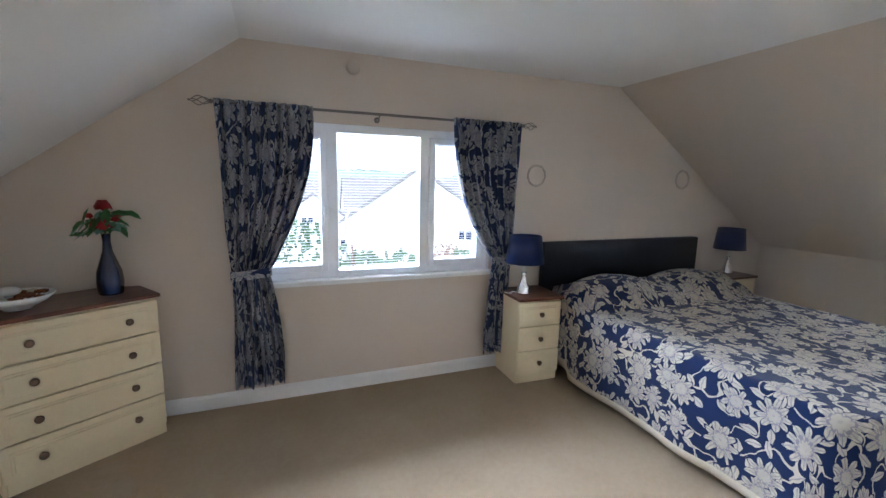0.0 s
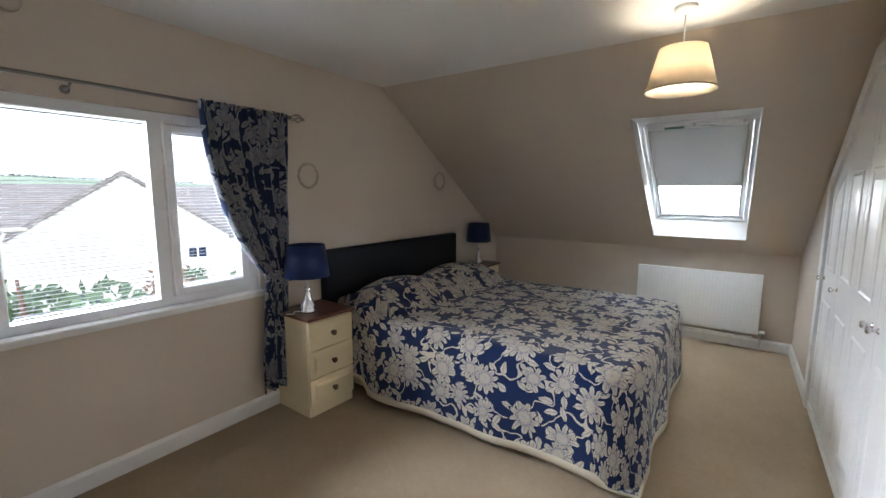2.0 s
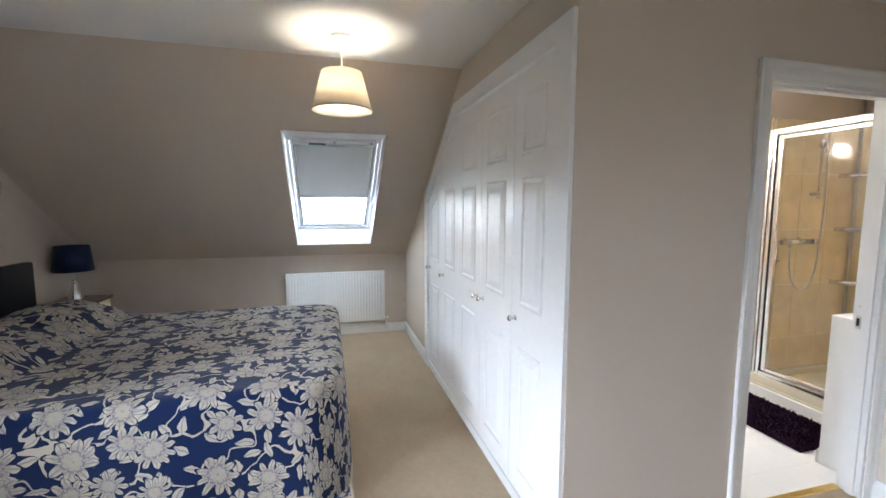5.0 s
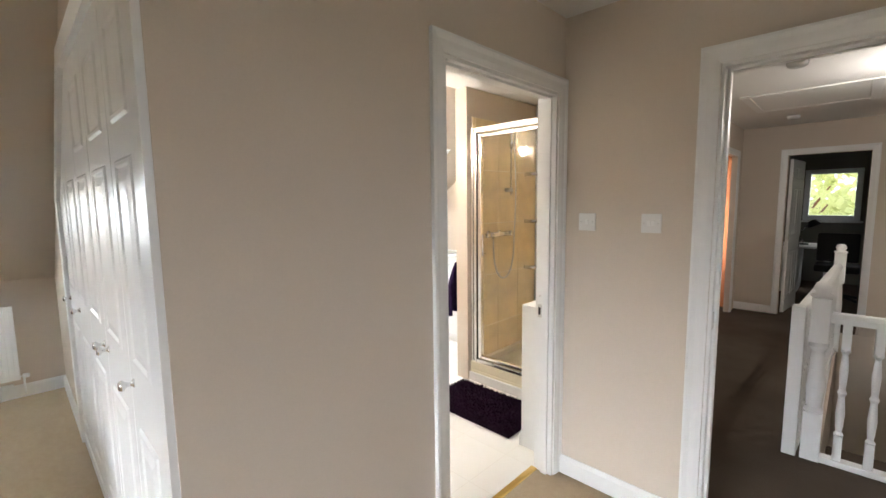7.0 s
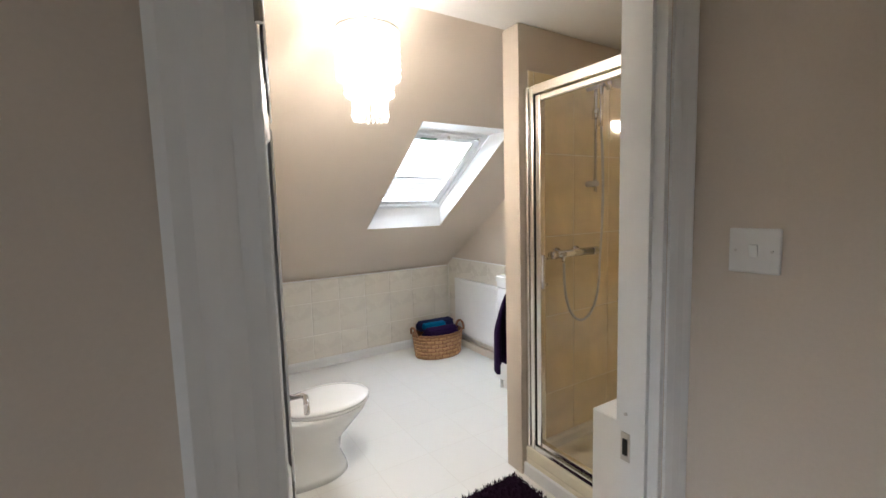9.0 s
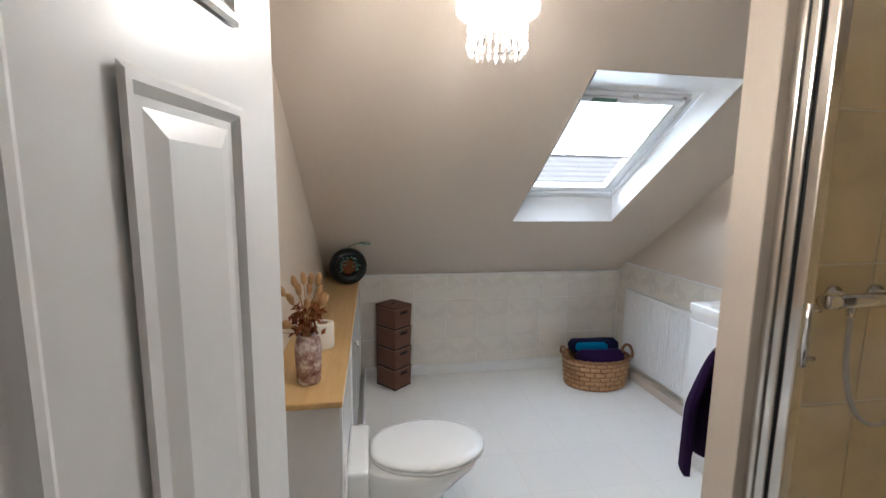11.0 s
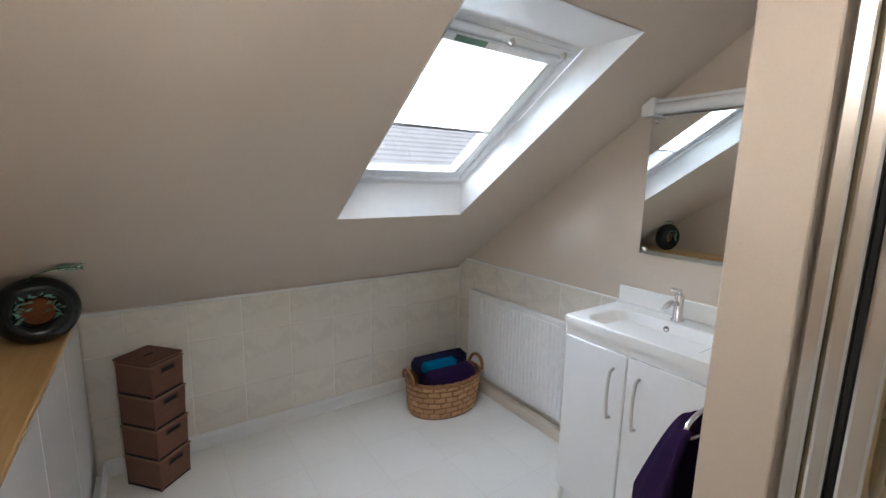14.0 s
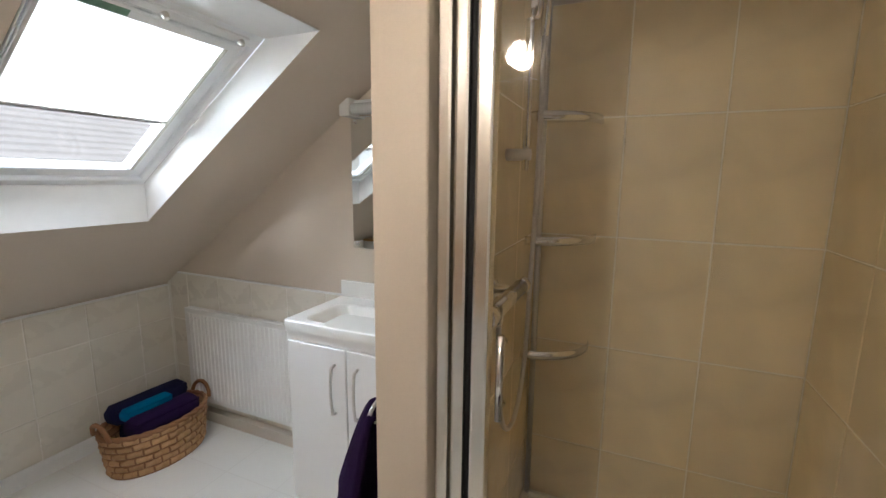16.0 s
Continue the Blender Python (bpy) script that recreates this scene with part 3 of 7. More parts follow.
bm = board(None, LKNEE, KNEE, WINY, WINY - 0.016)
board(bm, KNEE, KNEE - 0.016, CY, WINY)
board(bm, CX1 + 0.07, KNEE, CY, CY + 0.016)
board(bm, 2.02, 2.004, -0.135, CY - 0.02)
board(bm, 1.43, 2.02, -1.075, -1.059)
board(bm, LKNEE, 0.51, -1.075, -1.059)
board(bm, LKNEE, LKNEE + 0.016, -1.07, WINY)
structure("baseboard_bedroom", bm, "white", "white gloss painted skirting board", "skirting")


def architrave(name, axis, face, lo, hi, top, out, width=0.07, label="white gloss moulded door architrave"):
    """Moulded frame round a doorway on a wall face; axis is the way the wall runs, out the way it faces."""
    prof = [(0.0, 0.0), (width, 0.0), (width, 0.017), (width * 0.85, 0.019), (width * 0.6, 0.013), (width * 0.3, 0.011), (width * 0.12, 0.008), (0.0, 0.006)]
    bm = bmesh.new()
    path = [(lo, 0.0), (lo, top), (hi, top), (hi, 0.0)]
    away = [(-1, 0), (-1, 1), (1, 1), (1, 0)]
    rings = []
    for (a, z), (da, dz) in zip(path, away):
        ring = []
        for w, d in prof:
            u, v, dep = a + da * w, z + dz * w, face + out * (d + 0.0005)
            ring.append(bm.verts.new((u, dep, v) if axis == "x" else (dep, u, v)))
        rings.append(ring)
    k = len(prof)
    for r0, r1 in zip(rings, rings[1:]):
        for i in range(k):
            bm.faces.new((r0[i], r0[(i + 1) % k], r1[(i + 1) % k], r1[i]))
    bm.faces.new(rings[0])
    bm.faces.new(rings[-1][::-1])
    bmesh.ops.recalc_face_normals(bm, faces=bm.faces[:])
    return structure(name, bm, "white", label, "door frame")


architrave("trim_bathroom_door", "y", 2.02, DY0, DY1, DZ, -1)
architrave("trim_landing_door", "x", -1.075, LX0, LX1, DZ, 1)
architrave("trim_landing_door_back", "x", -1.175, LX0, LX1, DZ, -1)
# linings and stops of the two doorways
bm = box(2.021, 2.125, DY0 - 0.001, DY0 + 0.014, 0, DZ)
box(2.021, 2.125, DY1 - 0.014, DY1 + 0.001, 0, DZ, bm=bm)
box(2.021, 2.125, DY0 + 0.014, DY1 - 0.014, DZ - 0.014, DZ + 0.001, bm=bm)
box(2.045, 2.08, DY0 + 0.014, DY0 + 0.026, 0, DZ - 0.014, bm=bm)
box(2.045, 2.08, DY1 - 0.026, DY1 - 0.014, 0, DZ - 0.014, bm=bm)
box(2.045, 2.08, DY0 + 0.014, DY1 - 0.014, DZ - 0.026, DZ - 0.014, bm=bm)
lining = structure("trim_bathroom_lining", bm, "white", "white gloss door lining with stops", "door frame")
part("strike_plate", box(2.088, 2.112, DY0 + 0.014, DY0 + 0.017, 0.86, 0.93, 0.001), "satin", lining, "brushed metal strike plate")
# no real hole: a solid black block gives the latch hole's shade
part("strike_hole", box(2.094, 2.106, DY0 + 0.0165, DY0 + 0.0185, 0.875, 0.915), "black", lining, "black block standing for the shade in the latch hole")
part("screw_hole", lathe([(0.0, 0), (0.004, 0), (0.004, 0.003), (0, 0.003)], 10, m=pose(2.1, DY0 + 0.0145, 0.975, -90)), "satin", lining)
bm = box(LX1 - 0.001, LX1 - 0.014, -1.176, -1.074, 0, DZ)
box(LX0 - 0.001, LX0 + 0.014, -1.176, -1.074, 0, DZ, bm=bm)
box(LX0 + 0.014, LX1 - 0.014, -1.176, -1.074, DZ - 0.014, DZ + 0.001, bm=bm)
box(LX1 - 0.014, LX1 - 0.026, -1.15, -1.115, 0, DZ - 0.014, bm=bm)
box(LX0 + 0.014, LX1 - 0.014, -1.15, -1.115, DZ - 0.026, DZ - 0.014, bm=bm)
lining = structure("trim_landing_lining", bm, "white", "white gloss door lining with stops", "door frame")
part("strike_plate", box(LX1 - 0.017, LX1 - 0.014, -1.112, -1.088, 0.93, 1.0, 0.001), "satin", lining, "brushed metal strike plate")
tagged(part("threshold_strip", prism([(2.105, 0.0), (2.11, 0.007), (2.14, 0.007), (2.145, 0.0)], "y", DY0 + 0.014, DY1 - 0.014), "brass", None, "brass carpet threshold strip in the bathroom doorway"), category="threshold", kind="structure")

# ---- structure: bathroom ----
BY0, BY1 = -2.65, -0.19
structure("floor_bathroom", box(2.12, BKNEE, BY0, BY1, -0.12, 0.001), "vinyl", "pale tile-patterned vinyl bathroom floor", "floor")
structure("ceiling_bathroom", box(2.12, BATHX + 0.02, BY0, BY1, CEIL + 0.001, CEIL + 0.1), "ceiling", "flat white painted bathroom ceiling", "ceiling")
bm = prism([(2.12, -0.1), (BKNEE + 0.1, -0.1), (BKNEE + 0.1, 0.85), (BATHX, CEIL + 0.1), (2.12, CEIL + 0.1)], "y", BY1, BY1 + 0.1)
structure("wall_bathroom_left", bm, "wall", "beige painted bathroom wall above the shelf", "wall")
bm = prism([(2.0, -0.1), (BKNEE + 0.1, -0.1), (BKNEE + 0.1, 0.85), (BATHX, CEIL + 0.1), (2.0, CEIL + 0.1)], "y", BY0 - 0.1, BY0)
structure("wall_bathroom_right", bm, "wall", "beige painted bathroom wall behind the basin", "wall")
structure("wall_bathroom_knee", box(BKNEE, BKNEE + 0.12, BY0, BY1, -0.1, bath_z(BKNEE)), "wall", "low bathroom knee wall", "wall")
structure("wall_bathroom_end", box(2.02, 2.12, BY0, -1.175, -0.1, CEIL), "wall", "beige painted wall beside the shower", "wall")
TX0, TX1, TY0, TY1 = 3.805, 4.79, -2.155, -1.452
bm = slope_piece(None, bath_z, BATHX, BKNEE + 0.1, TY1, BY1)
slope_piece(bm, bath_z, BATHX, BKNEE + 0.1, BY0, TY0)
prism([(TX1, bath_z(TX1)), (TX1, bath_z(TX1) + THICK), (BKNEE + 0.1, bath_z(BKNEE + 0.1) + THICK), (BKNEE + 0.1, bath_z(BKNEE + 0.1))], "y", TY0, TY1, bm)
TXT = TX0 + THICK / BATHG
prism([(BATHX, CEIL), (BATHX, CEIL + THICK), (TXT, bath_z(TX0)), (TX0, bath_z(TX0))], "y", TY0, TY1, bm)
structure("wall_slope_bathroom", bm, "wall", "beige painted sloping ceiling over the bathroom", "sloping wall")
structure("wall_shower_side", box(3.165, 3.285, BY0, -1.64, 0, CEIL, 0.003), "wall", "beige painted stud wall beside the shower", "wall")
boxing = structure("wall_boxing", box(2.12, 2.30, -1.36, -1.128, 0, 0.874, 0.004), "white", "white painted half-height pipe boxing beside the doorway", "boxing")
bm = board(None, BKNEE - 0.02, BKNEE - 0.034, -2.60, -0.48, 0.085)
board(bm, 3.40, BKNEE, -0.478, -0.492, 0.085)
board(bm, 2.30, 2.314, -1.36, -1.128, 0.085)
structure("baseboard_bathroom", bm, "white", "white gloss painted skirting board", "skirting")


def roof_window(name, z, x0, x1, y0, y1, blind, share, stile, label):
    """A pivot roof window above its splayed white reveals, with a roller blind drawn part of the way down."""
    ob = tagged(new(name), label, "roof window", kind="structure")
    g = (z(0) - z(1))
    xt = x0 + THICK / g
    e = 0.004
    rev = bmesh.new()

    def quad(*ps):
        rev.faces.new([rev.verts.new(p) for p in ps])

    zt, zb = z(x0) - e, z(x1)
    quad((x0, y0, zt), (x0, y1, zt), (xt, y1, zt), (xt, y0, zt))
    quad((x1 - e, y0, zb), (x1 - e, y1, zb), (x1 - e, y1, zb + THICK), (x1 - e, y0, zb + THICK))
    for y in (y0 + e, y1 - e):
        quad((x0, y, zt), (x1, y, zb), (x1, y, zb + THICK), (xt, y, zt))
    part("reveal", rev, "white", ob, "white painted reveal")
    # the window's own plane: a runs down the slope, n stands off it
    ang = math.atan(g)
    length = (x1 - xt) / math.cos(ang)
    mid = pose((x0 + THICK / g), (y0 + y1) / 2, z(x0), 0, math.degrees(ang), 0)
    w = (y1 - y0) / 2
    fr = box(-0.01, 0.06, -w, w, 0.0, 0.07, 0.006)
    box(length - 0.035, length + 0.03, -w, w, 0.0, 0.06, 0.006, fr)
    box(0.055, length - 0.03, -w, -w + 0.035, 0.0, 0.06, 0.006, fr)
    box(0.055, length - 0.03, w - 0.035, w, 0.0, 0.06, 0.006, fr)
    frame_ob = part("window_frame", fr, "upvc", ob, "white roof window frame", at=mid)
    sa = box(0.062, 0.1, -w + 0.038, w - 0.038, 0.012, 0.05, 0.004)
    box(length - 0.085, length - 0.038, -w + 0.038, w - 0.038, 0.012, 0.05, 0.004, sa)
    box(0.09, length - 0.08, -w + 0.038, -w + stile, 0.012, 0.05, 0.004, sa)
    box(0.09, length - 0.08, w - stile, w - 0.038, 0.012, 0.05, 0.004, sa)
    part("sash", sa, "upvc", ob, "white pivoting sash", at=mid)
    gl = part("pane", box(0.09, length - 0.07, -w + 0.065, w - 0.065, 0.03, 0.036), "pane", ob, "clear glass", at=mid)
    gl.visible_shadow = False
    end = 0.09 + (length - 0.16) * share
    part("blind", box(0.085, end, -w + stile - 0.006, w - stile + 0.006, 0.006, 0.0075), blind, ob, "roller blind drawn part way down", at=mid)
    part("blind_bar", box(end, end + 0.016, -w + stile - 0.01, w - stile + 0.01, 0.0, 0.0105, 0.003), "satin", ob, "slim metal blind bar", at=mid)
    part("blind_cassette", box(0.068, 0.105, -w + 0.06, w - 0.06, 0.0, 0.022, 0.005), "upvc", ob, at=mid)
    if blind == "blind_grey":
        # sheet added to give the lower glass the bright sky's white
        part("sheer", box(end, length - 0.07, -w + stile - 0.003, w - stile + 0.003, 0.022, 0.0235), "blind_white", ob, "thin white sheer added to whiten the glass below the blind", at=mid)
    for s in (-1, 1):
        part("blind_rail", box(0.1, length - 0.1, s * (w - stile + 0.011) - 0.007, s * (w - stile + 0.011) + 0.007, 0.002, 0.0125, 0.002), "satin", ob, at=mid)
    part("label_sticker", box(0.074, 0.096, 0.07, 0.2, -0.002, -0.0005), "leaf_pale", ob, "small green paper label", at=mid)
    part("vent_handle", box(0.022, 0.046, -w + 0.06, w - 0.06, -0.014, -0.0005, 0.006, seg=2), "upvc", ob, "slim white vent bar", at=mid)
    for cy in (0.0, -w + 0.09):
        part("catch", lathe([(0.0, -0.03), (0.007, -0.03), (0.011, -0.02), (0.012, -0.013), (0, -0.013)], 12), "satin", ob, "small grey blind clip", at=mid @ pose(0.04, cy, 0))
    return ob


roof_window("window_2", bed_z, SX0, SX1, SY0, SY1, "blind_grey", 0.585, 0.08, "white roof window with a grey blind half drawn")
roof_window("window_3", bath_z, TX0, TX1, TY0, TY1, "blind_white", 0.545, 0.108, "white roof window with a white blind half drawn")

# ---- structure: landing ----
structure("floor_landing", prism([(-1.6, -1.175), (2.12, -1.175), (2.12, -5.85), (1.05, -5.85), (1.05, -2.18), (-1.6, -2.18)], "z", -0.12, -0.002), "hall_carpet", "dark brown carpet on the landing", "carpet")
structure("floor_doorway", box(LX0, LX1, -1.175, -1.075, -0.12, -0.001), "hall_carpet", "dark brown carpet in the doorway", "carpet")
SDY0, SDY1 = -5.55, -4.85
bm = box(2.06, 2.12, SDY1, -1.175, -0.1, CEIL)
box(2.06, 2.12, -5.85, SDY0, -0.1, CEIL, bm=bm)
box(2.06, 2.12, SDY0, SDY1, DZ, CEIL, bm=bm)
structure("wall_landing_side", bm, "wall", "beige painted landing wall with a side doorway", "wall")
FX0, FX1 = 0.86, 1.59
bm = box(FX1, 2.12, -5.95, -5.85, -0.1, CEIL)
box(-1.6, FX0, -5.95, -5.85, -2.6, CEIL, bm=bm)
box(FX0, FX1, -5.95, -5.85, DZ, CEIL, bm=bm)
structure("wall_landing_far", bm, "wall", "beige painted wall at the end of the landing", "wall")
structure("wall_stairwell", box(-1.7, -1.6, -5.95, -1.075, -2.6, CEIL), "wall", "beige painted stairwell wall", "wall")
structure("ceiling_landing", box(-1.6, 2.12, -5.95, -1.175, CEIL + 0.002, CEIL + 0.1), "ceiling", "white painted landing ceiling", "ceiling")
architrave("trim_far_door", "x", -5.85, FX0, FX1, DZ, 1)
architrave("trim_side_door", "y", 2.06, SDY0, SDY1, DZ, -1)
bm = board(None, 1.66, 2.06, -5.85, -5.836)
board(bm, 2.06, 2.046, SDY1 + 0.07, -1.18)
structure("baseboard_landing", bm, "white", "white gloss painted skirting board", "skirting")
# rooms behind the far door and the side door
structure("floor_far_room", box(-0.6, 2.6, -9.0, -5.85, -0.12, -0.003), "hall_carpet", "dark carpet in the far room", "carpet")
bm = box(2.0, 2.1, -9.0, -5.95, -0.1, CEIL)
box(-0.6, -0.5, -9.0, -5.95, -0.1, CEIL, bm=bm)
box(-0.6, 0.90, -9.15, -9.0, -0.1, CEIL, bm=bm)
box(1.64, 2.1, -9.15, -9.0, -0.1, CEIL, bm=bm)
box(0.90, 1.64, -9.15, -9.0, -0.1, 1.08, bm=bm)
box(0.90, 1.64, -9.15, -9.0, 1.96, CEIL, bm=bm)
structure("wall_far_room", bm, "dark_wall", "dark olive-grey painted far room walls", "wall")
structure("ceiling_far_room", box(-0.6, 2.1, -9.15, -5.95, CEIL + 0.003, CEIL + 0.1), "ceiling", "white ceiling of the far room", "ceiling")
# the pieces leave an unseen opening, added to light the side room
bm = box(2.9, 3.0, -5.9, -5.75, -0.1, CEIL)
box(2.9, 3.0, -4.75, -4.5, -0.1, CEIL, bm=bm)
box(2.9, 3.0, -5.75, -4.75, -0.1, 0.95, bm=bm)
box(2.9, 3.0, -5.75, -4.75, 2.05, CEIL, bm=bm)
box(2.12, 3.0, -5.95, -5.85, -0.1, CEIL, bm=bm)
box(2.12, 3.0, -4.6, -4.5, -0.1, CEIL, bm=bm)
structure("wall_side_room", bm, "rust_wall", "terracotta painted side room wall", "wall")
structure("ceiling_side_room", box(2.12, 3.0, -5.95, -4.5, CEIL + 0.003, CEIL + 0.1), "ceiling", "white ceiling of the side room", "ceiling")
structure("floor_side_room", box(2.06, 3.0, -5.95, -4.5, -0.12, -0.004), "hall_carpet", "dark carpet in the side room", "carpet")


# ---- the bedroom window, its blinds and curtains ----
def casement():
    ob = tagged(new("window_1"), "white three-light upvc window with fine venetian blinds", "window", kind="structure")
    y = WINY + 0.035
    fr = box(WX0, WX0 + 0.055, y, y + 0.07, WZ0, WZ1, 0.004)
    box(WX1 - 0.055, WX1, y, y + 0.07, WZ0, WZ1, 0.004, fr)
    box(WX0 + 0.05, WX1 - 0.05, y, y + 0.07, WZ1 - 0.055, WZ1, 0.004, fr)
    box(WX0 + 0.05, WX1 - 0.05, y, y + 0.07, WZ0, WZ0 + 0.05, 0.004, fr)
    for x in (0.958, 1.628):
        box(x - 0.035, x + 0.035, y, y + 0.07, WZ0 + 0.04, WZ1 - 0.045, 0.004, fr)
    part("window_frame", fr, "upvc", ob, "white moulded frame")
    bays = ((0.475, 0.923, True), (0.993, 1.593, False), (1.663, 2.115, True))
    for x0, x1, opens in bays:
        z0, z1 = WZ0 + 0.05, WZ1 - 0.055
        if opens:
            w = 0.048
            sa = box(x0, x0 + w, y - 0.012, y + 0.05, z0, z1, 0.006)
            box(x1 - w, x1, y - 0.012, y + 0.05, z0, z1, 0.006, sa)
            box(x0 + w - 0.004, x1 - w + 0.004, y - 0.012, y + 0.05, z1 - w, z1, 0.006, sa)
            box(x0 + w - 0.004, x1 - w + 0.004, y - 0.012, y + 0.05, z0, z0 + w, 0.006, sa)
            sash = part("sash", sa, "upvc", ob, "white opening sash")
            hx = x1 - 0.024 if x0 < 1 else x0 + 0.024
            h = box(hx - 0.011, hx + 0.011, y - 0.03, y - 0.012, 1.28, 1.35, 0.004)
            box(hx - 0.007, hx + 0.007, y - 0.045, y - 0.028, 1.23, 1.325, 0.005, h)
            part("handle", h, "upvc", sash, "white window handle")
            x0, x1, z0, z1 = x0 + w, x1 - w, z0 + w, z1 - w
        else:
            x0, x1, z0, z1 = x0 + 0.012, x1 - 0.012, z0 + 0.01, z1 - 0.012
        gl = part("pane", box(x0 - 0.008, x1 + 0.008, y + 0.03, y + 0.036, z0 - 0.008, z1 + 0.008), "pane", ob, "clear glass")
        gl.visible_shadow = False
        bl = part("blind", box(x0, x1, y, y + 0.012, z1 - 0.007, z1, 0.002), "slat", ob, "white venetian blind with open slats")
        part("bottom_rail", box(x0, x1, y - 0.002, y + 0.014, z0 + 0.002, z0 + 0.012, 0.002), "slat", bl)
        sl = mesh(prism([(-0.0052, -0.0030), (0.0, 0.0008), (0.0052, -0.0012), (0.0, -0.0006)], "x", x0 + 0.002, x1 - 0.002), "slat", "slat")
        k = int((z1 - z0 - 0.05) / 0.0195)
        for i in range(k):
            s = new("slat", sl)
            s.parent = bl
            s.matrix_basis = pose(0, y + 0.006, z0 + 0.025 + i * 0.0195, 0, 0, 0)
        for sx in (x0 + 0.07, x1 - 0.07):
            part("cord", tube([(sx, y + 0.006, z0 + 0.01), (sx, y + 0.006, z1 - 0.02)], 0.0006, 4), "slat", bl)
    # plaster reveal and the board
    sill = prism([(WINY - 0.035, 0.80), (WINY - 0.035, 0.829), (WINY - 0.03, 0.836), (WINY + 0.1, 0.836), (WINY + 0.1, 0.80)], "x", WX0 - 0.03, WX1 + 0.03)
    part("window_sill", sill, "white", ob, "white painted window board")
    lin = box(WX0, WX0 + 0.003, WINY - 0.001, WINY + 0.036, WZ0, WZ1)
    box(WX1 - 0.003, WX1, WINY - 0.001, WINY + 0.036, WZ0, WZ1, bm=lin)
    part("reveal", lin, "white", ob)


casement()

ROD_Y, ROD_Z = 3.685, 1.965
rod = thing("curtain_rod", pose(1.32, ROD_Y, ROD_Z), "dark pewter curtain rod with twisted cage finials", "curtain rod")
part("pole", tube([(-1.07, 0, 0), (1.07, 0, 0)], 0.009, 12), "pewter", rod, smooth=True)
for s in (-1, 1):
    fin = bmesh.new()
    for k in range(4):
        pts = []
        for i in range(13):
            u = i / 12
            a = k * math.pi / 2 + u * 2.6
            rr = 0.026 * math.sin(math.pi * u) + 0.002
            pts.append((s * (1.07 + 0.105 * u), rr * math.cos(a), rr * math.sin(a)))
        tube(pts, 0.0028, 5, fin)
    ball(s * 1.18, 0, 0, 0.008, 0.008, 0.008, fin, 1)
    lathe([(0.0, 0), (0.013, 0), (0.013, 0.014), (0.0, 0.014)], 12, fin, pose(s * 1.062, 0, 0, 0, s * 90, 0))
    part("finial", fin, "pewter", rod, "twisted open cage finial", True)
for x in (-0.98, -0.06, 0.98):
    br = lathe([(0.0, 0), (0.02, 0), (0.02, 0.006), (0.0, 0.008)], 14, None, pose(x, WINY - ROD_Y - 0.0005, -0.028, 90))
    tube([(x, WINY - ROD_Y, -0.028), (x, 0.03, -0.028), (x, 0, -0.012)], 0.006, 8, br)
    part("bracket", br, "pewter", rod, smooth=True)


def curtain(side, top_l, top_r, tie_l, tie_r, bot_l, bot_r, zbot):
    """One floral curtain held by a tieback; x spans at the rod, the tie and the hem."""
    ob = thing("curtain", pose(0, ROD_Y, 0), "navy and grey floral curtain gathered by a tieback", "curtain", "curtains at the window")
    ztop, ztie = ROD_Z + 0.018, 0.92
    rnd = random.Random(5 if side < 0 else 9)
    ph = [rnd.uniform(0, 6.28) for _ in range(4)]

    def span(z):
        if z > ztie:
            f = (ztop - z) / (ztop - ztie)
            k = f ** 2.1
            k2 = f ** 1.15
            a, b = (k2, k) if side < 0 else (k, k2)
            return top_l + (tie_l - top_l) * a, top_r + (tie_r - top_r) * b
        f = (ztie - z) / (ztie - zbot)
        k = min(1.0, f * 1.4) ** 0.75
        return tie_l + (bot_l - tie_l) * k, tie_r + (bot_r - tie_r) * k

    def place(u, v):
        z = ztop + (zbot - ztop) * v
        a, b = span(z)
        near = math.exp(-((z - ztie) / 0.16) ** 2)
        n = 9 if z > ztie else 7
        amp = 0.024 * (1 - 0.45 * near)
        w = math.sin(u * n * 6.283 + ph[0] + 0.8 * math.sin(v * 5 + ph[1])) + 0.4 * math.sin(u * n * 12.6 + ph[2] + v * 3)
        x = a + (b - a) * u + 0.006 * math.sin(u * 31 + v * 11)
        hem = 0.012 * math.sin(u * 17 + ph[3]) if v > 0.98 else 0.0
        gather = 0.0
        if v < 0.03:
            amp *= 0.6
        return (x, amp * w - 0.01 + gather, z + hem)

    cl = sheet(110, 70, place, lambda u, v: (u * 1.0 + (3 if side > 0 else 0), v * 1.85))
    thicken(part("cloth", cl, "curtain", ob, smooth=True), 0.002)
    tb = sheet(20, 3, lambda u, v: ((tie_l + tie_r) / 2 + ((tie_r - tie_l) / 2 + 0.012) * math.cos(u * 6.283), 0.036 * math.sin(u * 6.283) - 0.01, ztie - 0.03 + 0.06 * v + 0.012 * math.cos(u * 6.283) * -side), lambda u, v: (u * 0.4, v * 0.06))
    part("tieback", tb, "curtain", ob, "matching cloth tieback", True)
    return ob


curtain(-1, 0.265, 0.83, 0.315, 0.535, 0.305, 0.605, 0.16)
curtain(1, 1.80, 2.37, 2.165, 2.33, 2.10, 2.30, 0.17)


